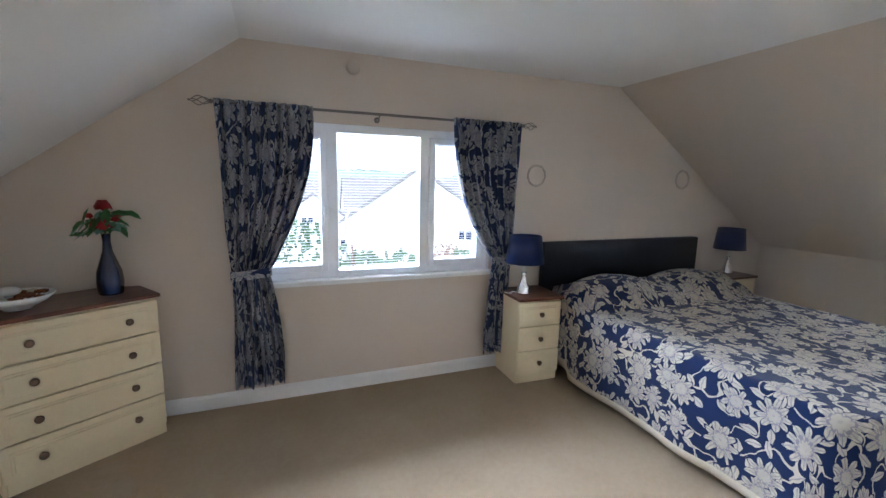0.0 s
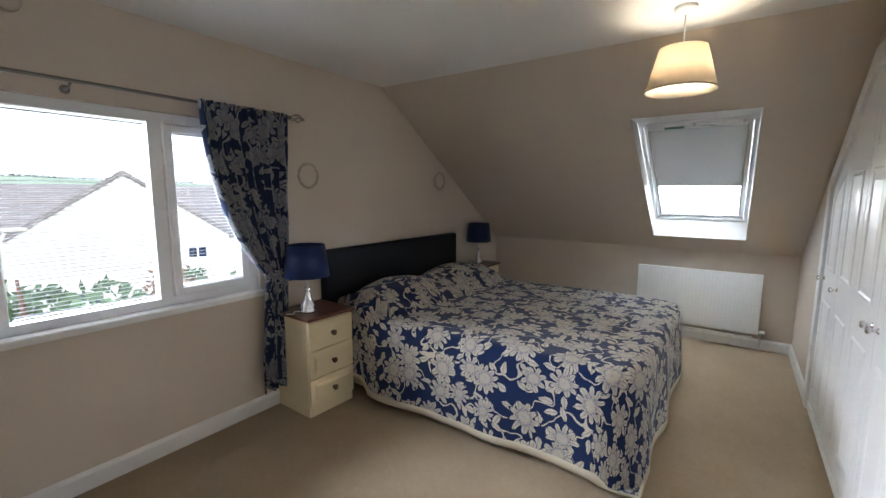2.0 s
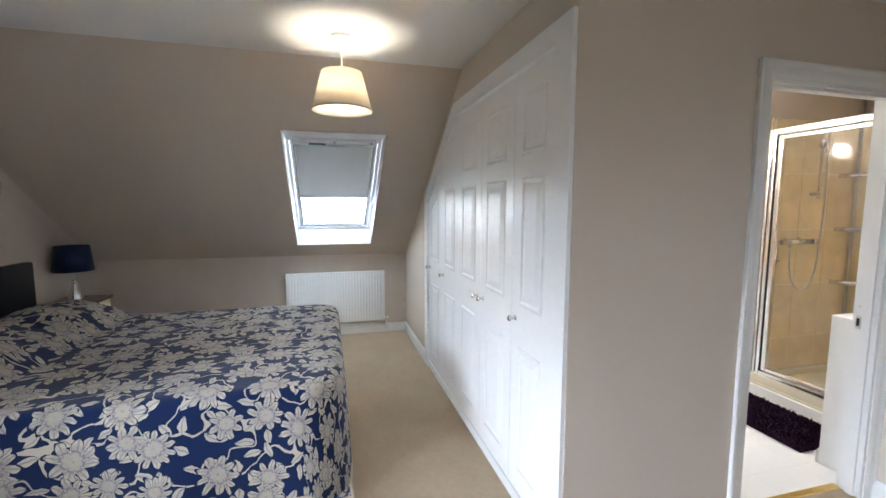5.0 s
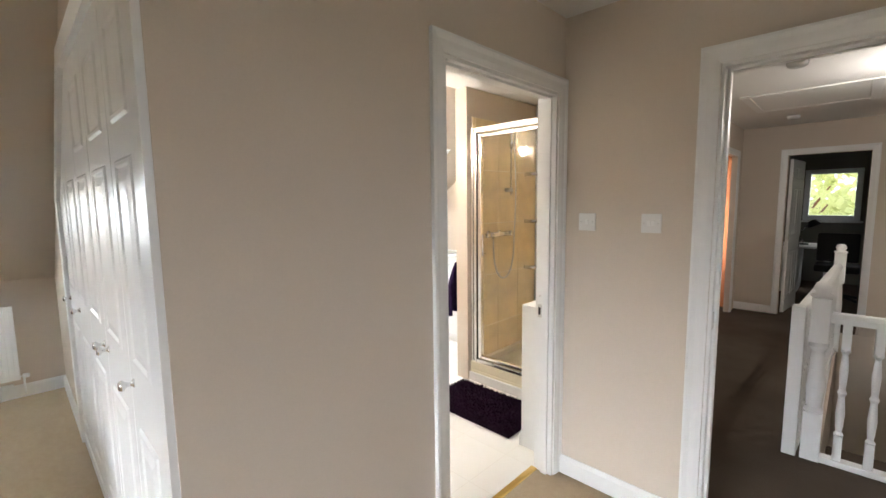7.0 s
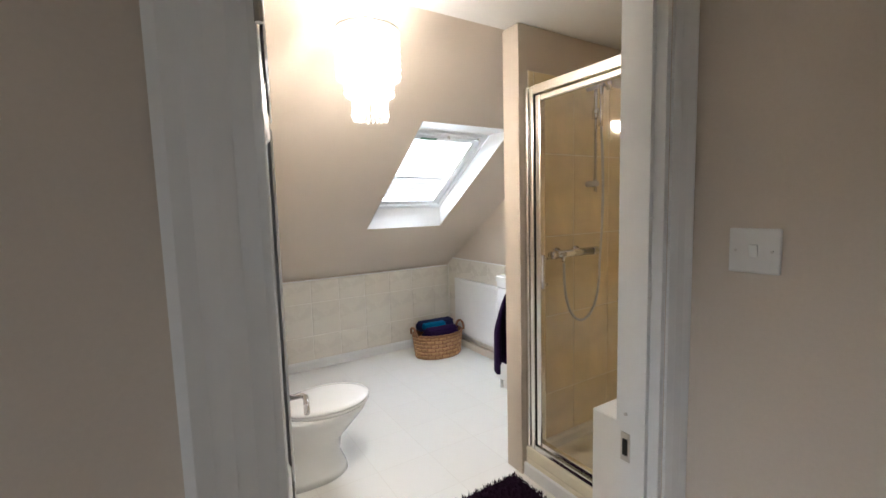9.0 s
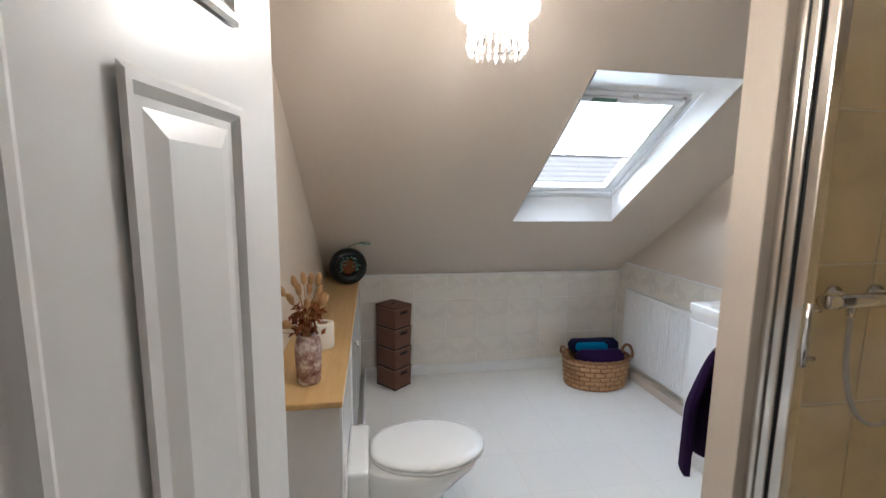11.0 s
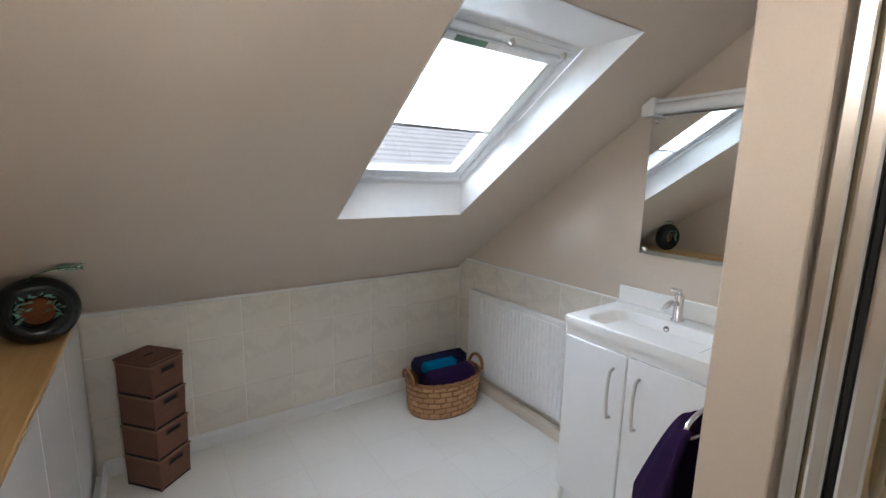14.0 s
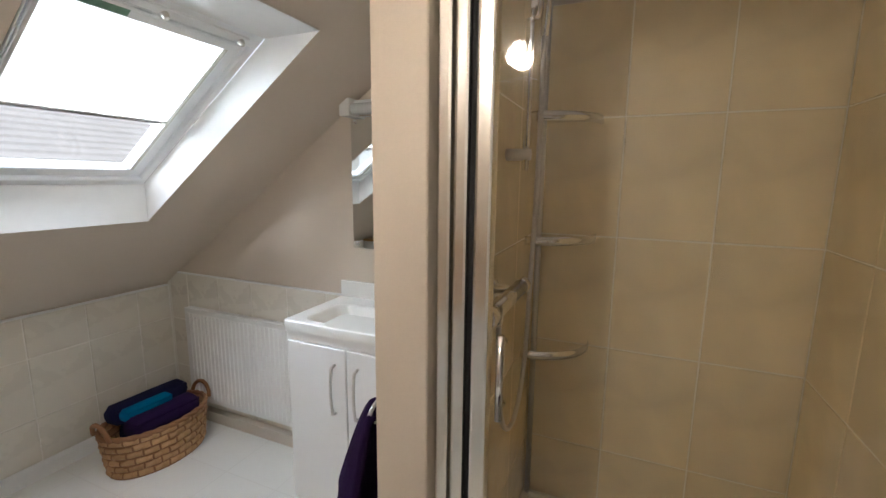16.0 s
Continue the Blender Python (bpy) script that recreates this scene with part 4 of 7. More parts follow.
# ---- bed ----
def bed():
    x0, x1, y0, y1, top = 2.70, 4.38, 1.56, 3.66, 0.625
    ob = thing("bed", pose((x0 + x1) / 2, (y0 + y1) / 2, 0), "superking divan bed with a black padded headboard", "bed")
    ox, oy = (x0 + x1) / 2, (y0 + y1) / 2
    hb = box(2.645 - ox, 4.44 - ox, 3.685 - oy, 3.755 - oy, 0.28, 1.05, 0.022, seg=3)
    part("headboard", hb, "leather", ob, "black faux-leather padded headboard", True)
    for x in (3.1, 4.0):
        part("leg", box(x - 0.04 - ox, x + 0.04 - ox, 3.70 - oy, 3.73 - oy, 0.0, 0.30, 0.003), "mahogany", ob)
    part("divan_base", box(x0 + 0.03 - ox, x1 - 0.03 - ox, y0 + 0.03 - oy, y1 - oy, 0.03, 0.34, 0.02), "hem", ob, "cream divan base")
    part("mattress", box(x0 + 0.02 - ox, x1 - 0.02 - ox, y0 + 0.02 - oy, y1 - oy, 0.342, top - 0.03, 0.04, seg=2), "hem", ob)
    for x in (3.12, 3.96):
        pl = ball(x - ox, 3.40 - oy, top + 0.045, 0.37, 0.21, 0.085, None, 3)
        part("pillow", pl, "hem", ob, "plump pillow under the bedspread", True)

    # bedspread: W across, L along, with drops on three sides
    wide, long, drop = x1 - x0, y1 - y0, 0.60
    foot = 0.60
    nu, nv = 130, 120

    def flat(u, v):
        return -drop + u * (wide + 2 * drop), -foot + v * (long + foot)

    def lift(px, py):
        """Height of the cloth over the mattress: two pillows, soft hollows."""
        z = 0.0
        for cx in (0.42, 1.26):
            d = ((px - cx) / 0.47) ** 2 + ((py - (long - 0.27)) / 0.30) ** 2
            z = max(z, 0.185 * max(0.0, 1 - d) ** 0.55)
        ridge = max(0.0, 1 - abs(py - (long - 0.27)) / 0.33) * (0.0 if px < 0.03 or px > wide - 0.03 else 1.0)
        z = max(z, 0.15 * ridge ** 0.6)
        z += 0.010 * noise.noise((px * 2.2, py * 2.2, 0.3)) + 0.004 * noise.noise((px * 7, py * 7, 1.3))
        return z

    def place(u, v):
        px, py = flat(u, v)
        rc = 0.16
        qx, qy = min(max(px, rc), wide - rc), min(max(py, rc), long)
        dx, dy = px - qx, py - qy
        d0 = math.hypot(dx, dy)
        if d0 <= rc:
            cx, cy, h = px, py, 0.0
        else:
            h = d0 - rc
            cx, cy = qx + dx / d0 * rc, qy + dy / d0 * rc
        z = top + lift(cx, cy)
        if h < 1e-6:
            return (x0 + cx - ox, y0 + cy - oy, z)
        ux, uy = dx / d0, dy / d0
        r = 0.055
        arc = r * math.pi / 2
        if h < arc:
            a = h / r
            out, down = r * math.sin(a), r * (1 - math.cos(a))
        else:
            out, down = r + 0.045 * (h - arc), r + (h - arc)
        along = cy if abs(dx) > abs(dy) else cx
        fold = min(1.0, h / 0.5)
        corner = abs(ux * uy) * 2
        out += fold * (0.016 * math.sin(along * 9.0 + 1.0) + 0.012 * noise.noise((along * 4, h * 2, 2.0))) * (1 - 0.6 * corner)
        z -= down
        low = 0.028 + 0.012 * math.sin(along * 6.5)
        if z < low:
            out += (low - z) * 0.30
            z = low + 0.05 * (0.5 + 0.5 * math.sin(along * 20)) * min(1, (low - z) * 4) * 0.4
        return (x0 + cx + ux * out - ox, y0 + cy + uy * out - oy, z)

    def edge(u, v):
        px, py = flat(u, v)
        return px < -drop + 0.055 or px > wide + drop - 0.055 or py < -foot + 0.055

    cover = sheet(nu, nv, place, lambda u, v: flat(u, v), lambda u, v: not edge(u, v))
    part("cloth", cover, "spread", spread := thing("bedspread", pose(ox, oy, 0), "navy floral woven bedspread with a cream quilted hem", "bedspread"), smooth=True)
    hem = sheet(nu, nv, place, lambda u, v: flat(u, v), edge)
    thicken(part("border", hem, "hem", spread, "cream quilted border", True), 0.007)


bed()


# ---- cream bedroom furniture ----
def drawer_front(parent, x0, x1, z0, z1, y, knobs):
    """A moulded drawer front with a raised field and turned knobs; it faces -y."""
    bm = box(x0, x1, y - 0.018, y, z0, z1, 0.003)
    m = 0.034
    ring = box(x0 + m, x1 - m, y - 0.0215, y - 0.017, z0 + m, z1 - m, 0.003)
    join(bm, ring)
    box(x0 + m + 0.012, x1 - m - 0.012, y - 0.0255, y - 0.02, z0 + m + 0.012, z1 - m - 0.012, 0.0035, bm)
    d = part("drawer", bm, "cream", parent, "cream moulded drawer front")
    for x in knobs:
        k = lathe([(0.0, 0.03), (0.012, 0.03), (0.018, 0.026), (0.0195, 0.02), (0.015, 0.013), (0.006, 0.009), (0.006, 0.003), (0.012, 0.0), (0.0, 0.0)], 16, None, pose(x, y - 0.0255, (z0 + z1) / 2, 90))
        part("knob", k, "bronze", d, "turned antique bronze knob", True)


def cabinet(name, m, w, depth, h, rows, knobs, label, group=""):
    ob = thing(name, m, label, name.replace("_", " "), group)
    body = box(-w / 2, -w / 2 + 0.016, 0, depth, 0.0, h - 0.022, 0.002)
    box(w / 2 - 0.016, w / 2, 0, depth, 0.0, h - 0.022, 0.002, body)
    box(-w / 2 + 0.016, w / 2 - 0.016, depth - 0.01, depth - 0.002, 0.05, h - 0.022, bm=body)
    box(-w / 2 + 0.016, w / 2 - 0.016, 0.002, depth - 0.01, h - 0.04, h - 0.023, bm=body)
    part("body", body, "cream", ob, "cream laminate carcass")
    part("plinth", box(-w / 2 + 0.0165, w / 2 - 0.0165, -0.004, 0.014, 0.0, 0.068, 0.002), "cream", ob)
    z = 0.072
    step = (h - 0.03 - z) / rows
    for i in range(rows):
        drawer_front(ob, -w / 2 + 0.002, w / 2 - 0.002, z + i * step, z + (i + 1) * step - 0.008, 0.0, knobs)
    part("top", box(-w / 2 - 0.012, w / 2 + 0.012, -0.036, depth + 0.002, h - 0.022, h, 0.005, seg=2), "mahogany", ob, "dark mahogany top")
    return ob


cabinet("bedside_cabinet", pose(2.432, 3.405, 0, 0, 0, -2), 0.365, 0.345, 0.678, 3, (0.0,), "cream bedside cabinet with three drawers beside the bed", "bedside cabinets")
cabinet("bedside_cabinet", pose(4.80, 3.47, 0), 0.365, 0.29, 0.678, 3, (0.0,), "cream bedside cabinet on the bed's slope side", "bedside cabinets")
CH = pose(-0.075, 3.565, 0, 0, 0, 33.3) @ pose(-0.35, 0.0, 0)
cabinet("chest_of_drawers", CH, 0.70, 0.36, 0.865, 4, (-0.20, 0.20), "cream chest of four drawers with a mahogany top")


def table_lamp(m, r0, r1, label):
    ob = thing("table_lamp", m, label, "lamp", "bedside lamps")
    part("base", lathe([(0.0, 0.0), (0.052, 0.0), (0.055, 0.006), (0.05, 0.016), (0.049, 0.035), (0.044, 0.055), (0.03, 0.085), (0.021, 0.115), (0.018, 0.15), (0.02, 0.165), (0.012, 0.172), (0.0, 0.173)], 28), "chrome", ob, "polished chrome teardrop base", True)
    part("stem", lathe([(0.008, 0.172), (0.008, 0.27), (0.0, 0.271)], 10), "satin", ob, smooth=True)
    sh = lathe([(r0, 0.245), (r1, 0.455), (r1 - 0.003, 0.455), (r0 - 0.003, 0.245), (r0, 0.245)], 40, caps=False)
    part("shade", sh, "navy_shade", ob, "tapered navy satin shade", True)
    ring = bmesh.new()
    for k in range(3):
        a = k * 2.094
        tube([(0, 0, 0.262), (r0 * 0.97 * math.cos(a), r0 * 0.97 * math.sin(a), 0.25)], 0.0018, 5, ring)
    part("shade_ring", ring, "satin", ob)
    return ob


table_lamp(pose(2.36, 3.53, 0.679), 0.148, 0.122, "chrome table lamp with a navy shade on a bedside cabinet")
table_lamp(pose(4.80, 3.62, 0.679, 0, 0, 40), 0.142, 0.118, "chrome table lamp with a navy shade beneath the slope")
fx = thing("lamp_flex", pose(2.24, 3.6, 0.68), "thin white lamp flex lying on the bedside cabinet", "cable")
part("cable", tube([(0.08 - 0.012 * i, -0.03 + 0.02 * math.sin(i * 0.9), 0.0035) for i in range(9)], 0.003, 6), "upvc", fx, smooth=True)


def rosette(x):
    """A pale wire ring with a fine woven edge hung on the wall."""
    ob = thing("wall_ring", pose(x, WINY - 0.008, 1.594, 90), "pale round wall plaque with a raised rim", "wall ornament", "wall rings over the bed")
    rim = bmesh.new()
    for k in range(3):
        r = 0.078 + 0.004 * k
        tube([(r * math.cos(i * math.pi / 18), r * math.sin(i * math.pi / 18), 0.003 * math.sin(i * 1.7 + k * 2)) for i in range(37)], 0.0062, 6, rim)
    # the rim's darker colour carries the shadow ring on the wall
    part("rim", rim, "taupe", ob, "slim twisted rim, darkened for its shadow ring", True)
    part("dish", lathe([(0.0, -0.006), (0.07, -0.006), (0.077, -0.002), (0.07, -0.004), (0.0, -0.004)], 32), "wall", ob, smooth=True)


rosette(2.583)
rosette(4.224)

# smoke alarm high on the window wall
ob = thing("smoke_alarm", pose(1.10, WINY - 0.001, 2.27, 90), "small round white alarm on the window wall", "alarm")
part("body", lathe([(0.0, 0.035), (0.03, 0.035), (0.045, 0.026), (0.05, 0.0), (0.0, 0.0)], 28), "wall", ob, smooth=True)
part("grille", lathe([(0.012, 0.0352), (0.02, 0.0365), (0.026, 0.0352)], 24, caps=False), "wall", ob)


# vase of red silk flowers and a bowl on the chest
def on_chest(x, y):
    return CH @ pose(x, y, 0.866)


ob = thing("flower_vase", on_chest(0.19, 0.15) @ Matrix.Diagonal((1.18, 1.18, 1.18, 1)), "dark blue bottle vase of red silk flowers", "vase")
part("vase", lathe([(0.0, 0.0), (0.046, 0.0), (0.05, 0.01), (0.054, 0.06), (0.05, 0.11), (0.034, 0.16), (0.02, 0.205), (0.016, 0.25), (0.018, 0.285), (0.016, 0.285), (0.013, 0.25), (0.0, 0.24)], 28), "navy_glass", ob, "dark blue glazed bottle", True)
rnd = random.Random(3)
for hx, hy, hz, rr in ((0.0, 0.0, 0.415, 0.052), (-0.025, -0.04, 0.335, 0.062), (0.055, -0.01, 0.375, 0.03), (0.03, -0.04, 0.355, 0.028), (-0.05, 0.02, 0.37, 0.026)):
    fl = bmesh.new()
    for k in range(16):
        a, t = k * 2.4, k / 16
        d = pose(hx, hy, hz, 0, 0, math.degrees(a)) @ pose(rr * 0.55 * t, 0, rr * 0.35 * (1 - t), 0, 25 + 50 * t, 0)
        pe = ball(0, 0, 0, rr * 0.5, rr * 0.42, rr * 0.12, None, 1)
        bmesh.ops.transform(pe, matrix=d, verts=pe.verts)
        join(fl, pe)
    part("flower_head", fl, "red", ob, "red silk flower", True)
    part("stem", tube([(0, 0, 0.25), (hx * 0.4, hy * 0.4, 0.3), (hx, hy, hz)], 0.003, 5), "leaf", ob)
for k in range(52):
    a, l = rnd.uniform(0, 6.28), rnd.uniform(0.05, 0.085)
    out, z = rnd.uniform(0.03, 0.12), rnd.uniform(0.285, 0.385)
    lf = bmesh.new()
    pts = [(-0.5, 0, 0), (-0.2, 0.24, 0.06), (0.2, 0.2, 0.04), (0.55, 0, -0.06), (0.2, -0.2, 0.04), (-0.2, -0.24, 0.06), (0, 0, -0.01)]
    vs = [lf.verts.new((p[0] * l, p[1] * l, p[2] * l)) for p in pts]
    for i in range(6):
        lf.faces.new((vs[i], vs[(i + 1) % 6], vs[6]))
    bmesh.ops.transform(lf, matrix=pose(out * math.cos(a), out * math.sin(a), z, rnd.uniform(-40, 40), rnd.uniform(-10, 60), math.degrees(a)), verts=lf.verts)
    part("leaf", lf, "leaf" if k % 3 else "leaf_pale", ob)

ob = thing("bowl", on_chest(-0.19, 0.15), "white bowl of potpourri and shells", "bowl")
part("bowl_shell", lathe([(0.0, 0.0), (0.055, 0.0), (0.06, 0.008), (0.11, 0.035), (0.148, 0.072), (0.143, 0.073), (0.105, 0.042), (0.05, 0.016), (0.0, 0.014)], 36), "ceramic", ob, "white glazed bowl", True)
for k in range(22):
    a, rr = k * 2.4, 0.105 * math.sqrt((k + 0.5) / 22)
    part("potpourri_piece", ball(rr * math.cos(a), rr * math.sin(a), 0.058 + rnd.uniform(0, 0.018), 0.024, 0.018, 0.012, None, 1), "rust" if k % 4 else "hem", ob)
part("shell", ball(-0.03, -0.02, 0.095, 0.05, 0.035, 0.026, None, 2), "ceramic", ob, "pale shell", True)


# ---- pendant lamp ----
ob = thing("pendant_lamp", pose(3.025, 1.481, 1.972), "cream linen pendant lamp, lit, hanging from the ceiling", "ceiling lamp")
part("shade", lathe([(0.158, 0.0), (0.106, 0.2), (0.104, 0.2), (0.156, 0.0), (0.158, 0.0)], 48, caps=False), "linen", ob, "tapered cream linen shade", True)
part("trim_ring", lathe([(0.1585, 0.0), (0.1595, 0.004), (0.1575, 0.009), (0.157, 0.004), (0.1585, 0.0)], 48, caps=False), "hem", ob, smooth=True)
part("flex", tube([(0, 0, 0.17), (0, 0, 0.375)], 0.004, 8), "upvc", ob, smooth=True)
part("ceiling_rose", lathe([(0.0, 0.389), (0.052, 0.389), (0.05, 0.375), (0.03, 0.366), (0.012, 0.355), (0.0, 0.355)], 28), "upvc", ob, "white ceiling rose", True)
part("lamp_holder", lathe([(0.0, 0.145), (0.018, 0.145), (0.018, 0.19), (0.01, 0.2), (0.0, 0.2)], 16), "upvc", ob, smooth=True)
sp = bmesh.new()
for k in range(3):
    a = k * 2.094
    tube([(0.018 * math.cos(a), 0.018 * math.sin(a), 0.19), (0.105 * math.cos(a), 0.105 * math.sin(a), 0.198)], 0.002, 5, sp)
part("shade_ring", sp, "upvc", ob)


# ---- radiators ----
def radiator(name, m, length, h, label, ribs):
    """A panel radiator: its face looks to -y, its foot is at z 0 of its own."""
    ob = thing(name, m, label, "radiator")
    pa = box(0, length, -0.062, -0.048, 0, h, 0.005, seg=2)
    n = int(length / 0.033)
    rm = mesh(prism([(-0.012, 0.0), (-0.008, -ribs), (0.008, -ribs), (0.012, 0.0)], "z", 0.03, h - 0.03), "rib", "radiator")
    for i in range(n):
        x = 0.02 + (i + 0.5) * (length - 0.04) / n
        rib = new("rib", rm)
        rib.parent = ob
        rib.matrix_basis = pose(x, -0.0615, 0)
    part("panel", pa, "radiator", ob, "white steel panel")
    gr = box(0.002, length - 0.002, -0.047, -0.012, h - 0.012, h - 0.008)
    for i in range(int(length / 0.02)):
        box(0.01 + i * 0.02, 0.018 + i * 0.02, -0.044, -0.014, h - 0.008, h - 0.003, bm=gr)
    part("top_grille", gr, "radiator", ob, "slotted top grille")
    for x in (0.001, length - 0.001):
        part("side_panel", box(x - 0.002, x + 0.002, -0.06, -0.01, 0.0, h - 0.004, 0.001), "radiator", ob)
    for x in (0.2, length - 0.2):
        part("bracket", box(x - 0.015, x + 0.015, -0.02, 0.0, 0.05, h - 0.06), "radiator", ob)
    va = lathe([(0.0, 0.0), (0.014, 0.0), (0.018, 0.006), (0.018, 0.03), (0.014, 0.04), (0.0, 0.042)], 16, None, pose(length + 0.012, -0.04, 0.02, 0, 90, 0))
    tube([(length, -0.04, 0.02), (length + 0.02, -0.04, 0.02), (length + 0.02, -0.04, -0.12)], 0.007, 8, va)
    part("valve", va, "upvc", ob, "white radiator valve", True)
    return ob


radiator("radiator", pose(KNEE - 0.002, 2.03, 0.155, 0, 0, -90), 1.07, 0.575, "white panel radiator under the roof window", 0.002)
ob = tagged(new("trim_pipe_boxing"), "white painted pipe boxing along the knee wall", "skirting", kind="structure")
part("pipe_cover", box(KNEE - 0.05, KNEE - 0.017, CY + 0.3, 2.3, 0.1, 0.122, 0.003), "white", ob)


# ---- fitted closet ----
def closet():
    ob = tagged(thing("closet", pose(0, CY, 0), "white fitted closet with moulded doors cut to the slope", "closet"), kind="")
    seams = (CX0 + 0.045, 2.535, 2.985, 3.43, 3.87, CX1 - 0.045)
    # frame round the doors
    w = 0.07
    fr = prism([(CX0 - w + 0.004, 0), (CX0 + 0.043, 0), (CX0 + 0.043, CTOP + w), (CX0 - w + 0.004, CTOP + w)], "y", -0.09, 0.018)
    prism([(CX0 + 0.043, CTOP - 0.02), (CXK - 0.01, CTOP - 0.02), (CXK + 0.025, CTOP + w), (CX0 + 0.043, CTOP + w)], "y", -0.09, 0.018, fr)
    e = CX1 + w
    prism([(CXK - 0.01, CTOP - 0.02), (CX1 - 0.043, closet_top(CX1 - 0.043) - 0.025), (e, closet_top(CX1) - 0.02), (e, closet_top(e) + 0.09), (CXK + 0.025, CTOP + w)], "y", -0.09, 0.018, fr)
    prism([(CX1 - 0.043, 0), (e, 0), (e, closet_top(CX1) - 0.02), (CX1 - 0.043, closet_top(CX1 - 0.043) - 0.025)], "y", -0.09, 0.018, fr)
    part("closet_frame", fr, "closet", ob, "white painted frame following the slope")
    part("plinth", box(seams[0], seams[-1], -0.06, 0.006, 0.0, 0.06, 0.002), "closet", ob)
    for i in range(5):
        a, b = seams[i] + 0.002, seams[i + 1] - 0.002

        def top(x):
            return closet_top(x) - 0.028

        d = prism([(a, 0.064), (b, 0.064), (b, top(b))] + ([(CXK, top(CXK))] if a < CXK < b else []) + [(a, top(a))], "y", -0.035, 0.0)
        door = part("door", d, "closet", ob, "white moulded closet door")
        fields = [(0.17, 0.80), (1.0, 1.60), (1.70, 2.0)]
        for z0, z1 in fields:
            x0, x1 = a + 0.09, b - 0.085
            if top(x1) - 0.1 < z0 + 0.12:
                continue
            t0, t1 = min(z1, top(x0) - 0.1), min(z1, top(x1) - 0.1)
            mo = bmesh.new()
            outer = [(x0, z0), (x1, z0), (x1, t1), (x0, t0)]

            def inset(k):
                return [(x0 + k, z0 + k), (x1 - k, z0 + k), (x1 - k, t1 - k), (x0 + k, t0 - k)]

            levels = [(0.0, 0.0005), (0.008, 0.006), (0.018, 0.007), (0.026, 0.0015), (0.032, 0.0015), (0.062, 0.0075)]
            rings = [[mo.verts.new((x, yy, z)) for x, z in inset(k)] for k, yy in levels]
            for r0, r1 in zip(rings, rings[1:]):
                for j in range(4):
                    mo.faces.new((r0[j], r0[(j + 1) % 4], r1[(j + 1) % 4], r1[j]))
            mo.faces.new(rings[-1])
            bmesh.ops.recalc_face_normals(mo, faces=mo.faces[:])
            part("door_panel", mo, "closet", door)
        kx = a + 0.045 if i == 2 else b - 0.045
        kn = lathe([(0.0, 0.04), (0.012, 0.04), (0.0165, 0.034), (0.0165, 0.028), (0.009, 0.022), (0.006, 0.014), (0.007, 0.006), (0.014, 0.003), (0.014, 0.0), (0.0, 0.0)], 18, None, pose(kx, 0.0, 0.93, -90))
        part("knob", kn, "chrome", door, "polished chrome knob", True)
    # dark inside, so that the gaps read as gaps
    part("back_panel", box(CX0 - 0.05, CX1 + 0.05, -0.8, -0.78, 0, 1.4), "closet", ob)


closet()
structure("floor_closet", box(2.12, KNEE, BY1 + 0.1, CY, -0.12, -0.002), "carpet", "carpet inside the closet", "carpet")


def switch(m, label, gangs):
    ob = thing("light_switch", m, label, "light switch", "wall switches")
    part("plate", box(-0.043, 0.043, -0.009, 0.0, -0.043, 0.043, 0.004, seg=2), "plate", ob, "white plate")
    for i in range(gangs):
        x = (i - (gangs - 1) / 2) * 0.018
        part("rocker", prism([(-0.0095, -0.012), (-0.014, 0.012), (-0.009, 0.012), (-0.009, -0.012)], "x", x - 0.007, x + 0.007), "ceramic", ob)
    for x in (-0.03, 0.03):
        part("screw", lathe([(0.0, 0.0), (0.003, 0.0), (0.003, 0.0015), (0.0, 0.0015)], 8, None, pose(x, -0.009, 0, 90)), "satin", ob)


switch(pose(1.885, -1.075, 1.367, 0, 0, 180), "white switch plate with a single rocker by the bathroom door", 1)
switch(pose(1.585, -1.075, 1.367, 0, 0, 180), "white double switch plate by the landing door", 2)


# ---- bathroom door ----
def panel_field(x0, x1, z0, z1, y, s):
    """A sunk moulded field on a door face at y; s is the way the face looks."""
    mo = bmesh.new()
    levels = [(0.0, 0.0006), (0.006, 0.004), (0.014, 0.004), (0.024, -0.004), (0.034, -0.004), (0.06, 0.002)]
    rings = []
    for k, d in levels:
        rings.append([mo.verts.new((x, y + s * (d + 0.0045), z)) for x, z in ((x0 + k, z0 + k), (x1 - k, z0 + k), (x1 - k, z1 - k), (x0 + k, z1 - k))])
    for r0, r1 in zip(rings, rings[1:]):
        for j in range(4):
            mo.faces.new((r0[j], r0[(j + 1) % 4], r1[(j + 1) % 4], r1[j]))
    mo.faces.new(rings[-1])
    bmesh.ops.recalc_face_normals(mo, faces=mo.faces[:])
    return mo


def lever(s, x, y, z):
    """A lever handle on a back plate; it points to -x."""
    h = box(x - 0.021, x + 0.021, y, y + s * 0.007, z - 0.075, z + 0.075, 0.003)
    tube([(x, y, z + 0.02), (x, y + s * 0.045, z + 0.02), (x - 0.012, y + s * 0.052, z + 0.02), (x - 0.06, y + s * 0.052, z + 0.018), (x - 0.105, y + s * 0.05, z + 0.012)], 0.0085, 10, h)
    return h


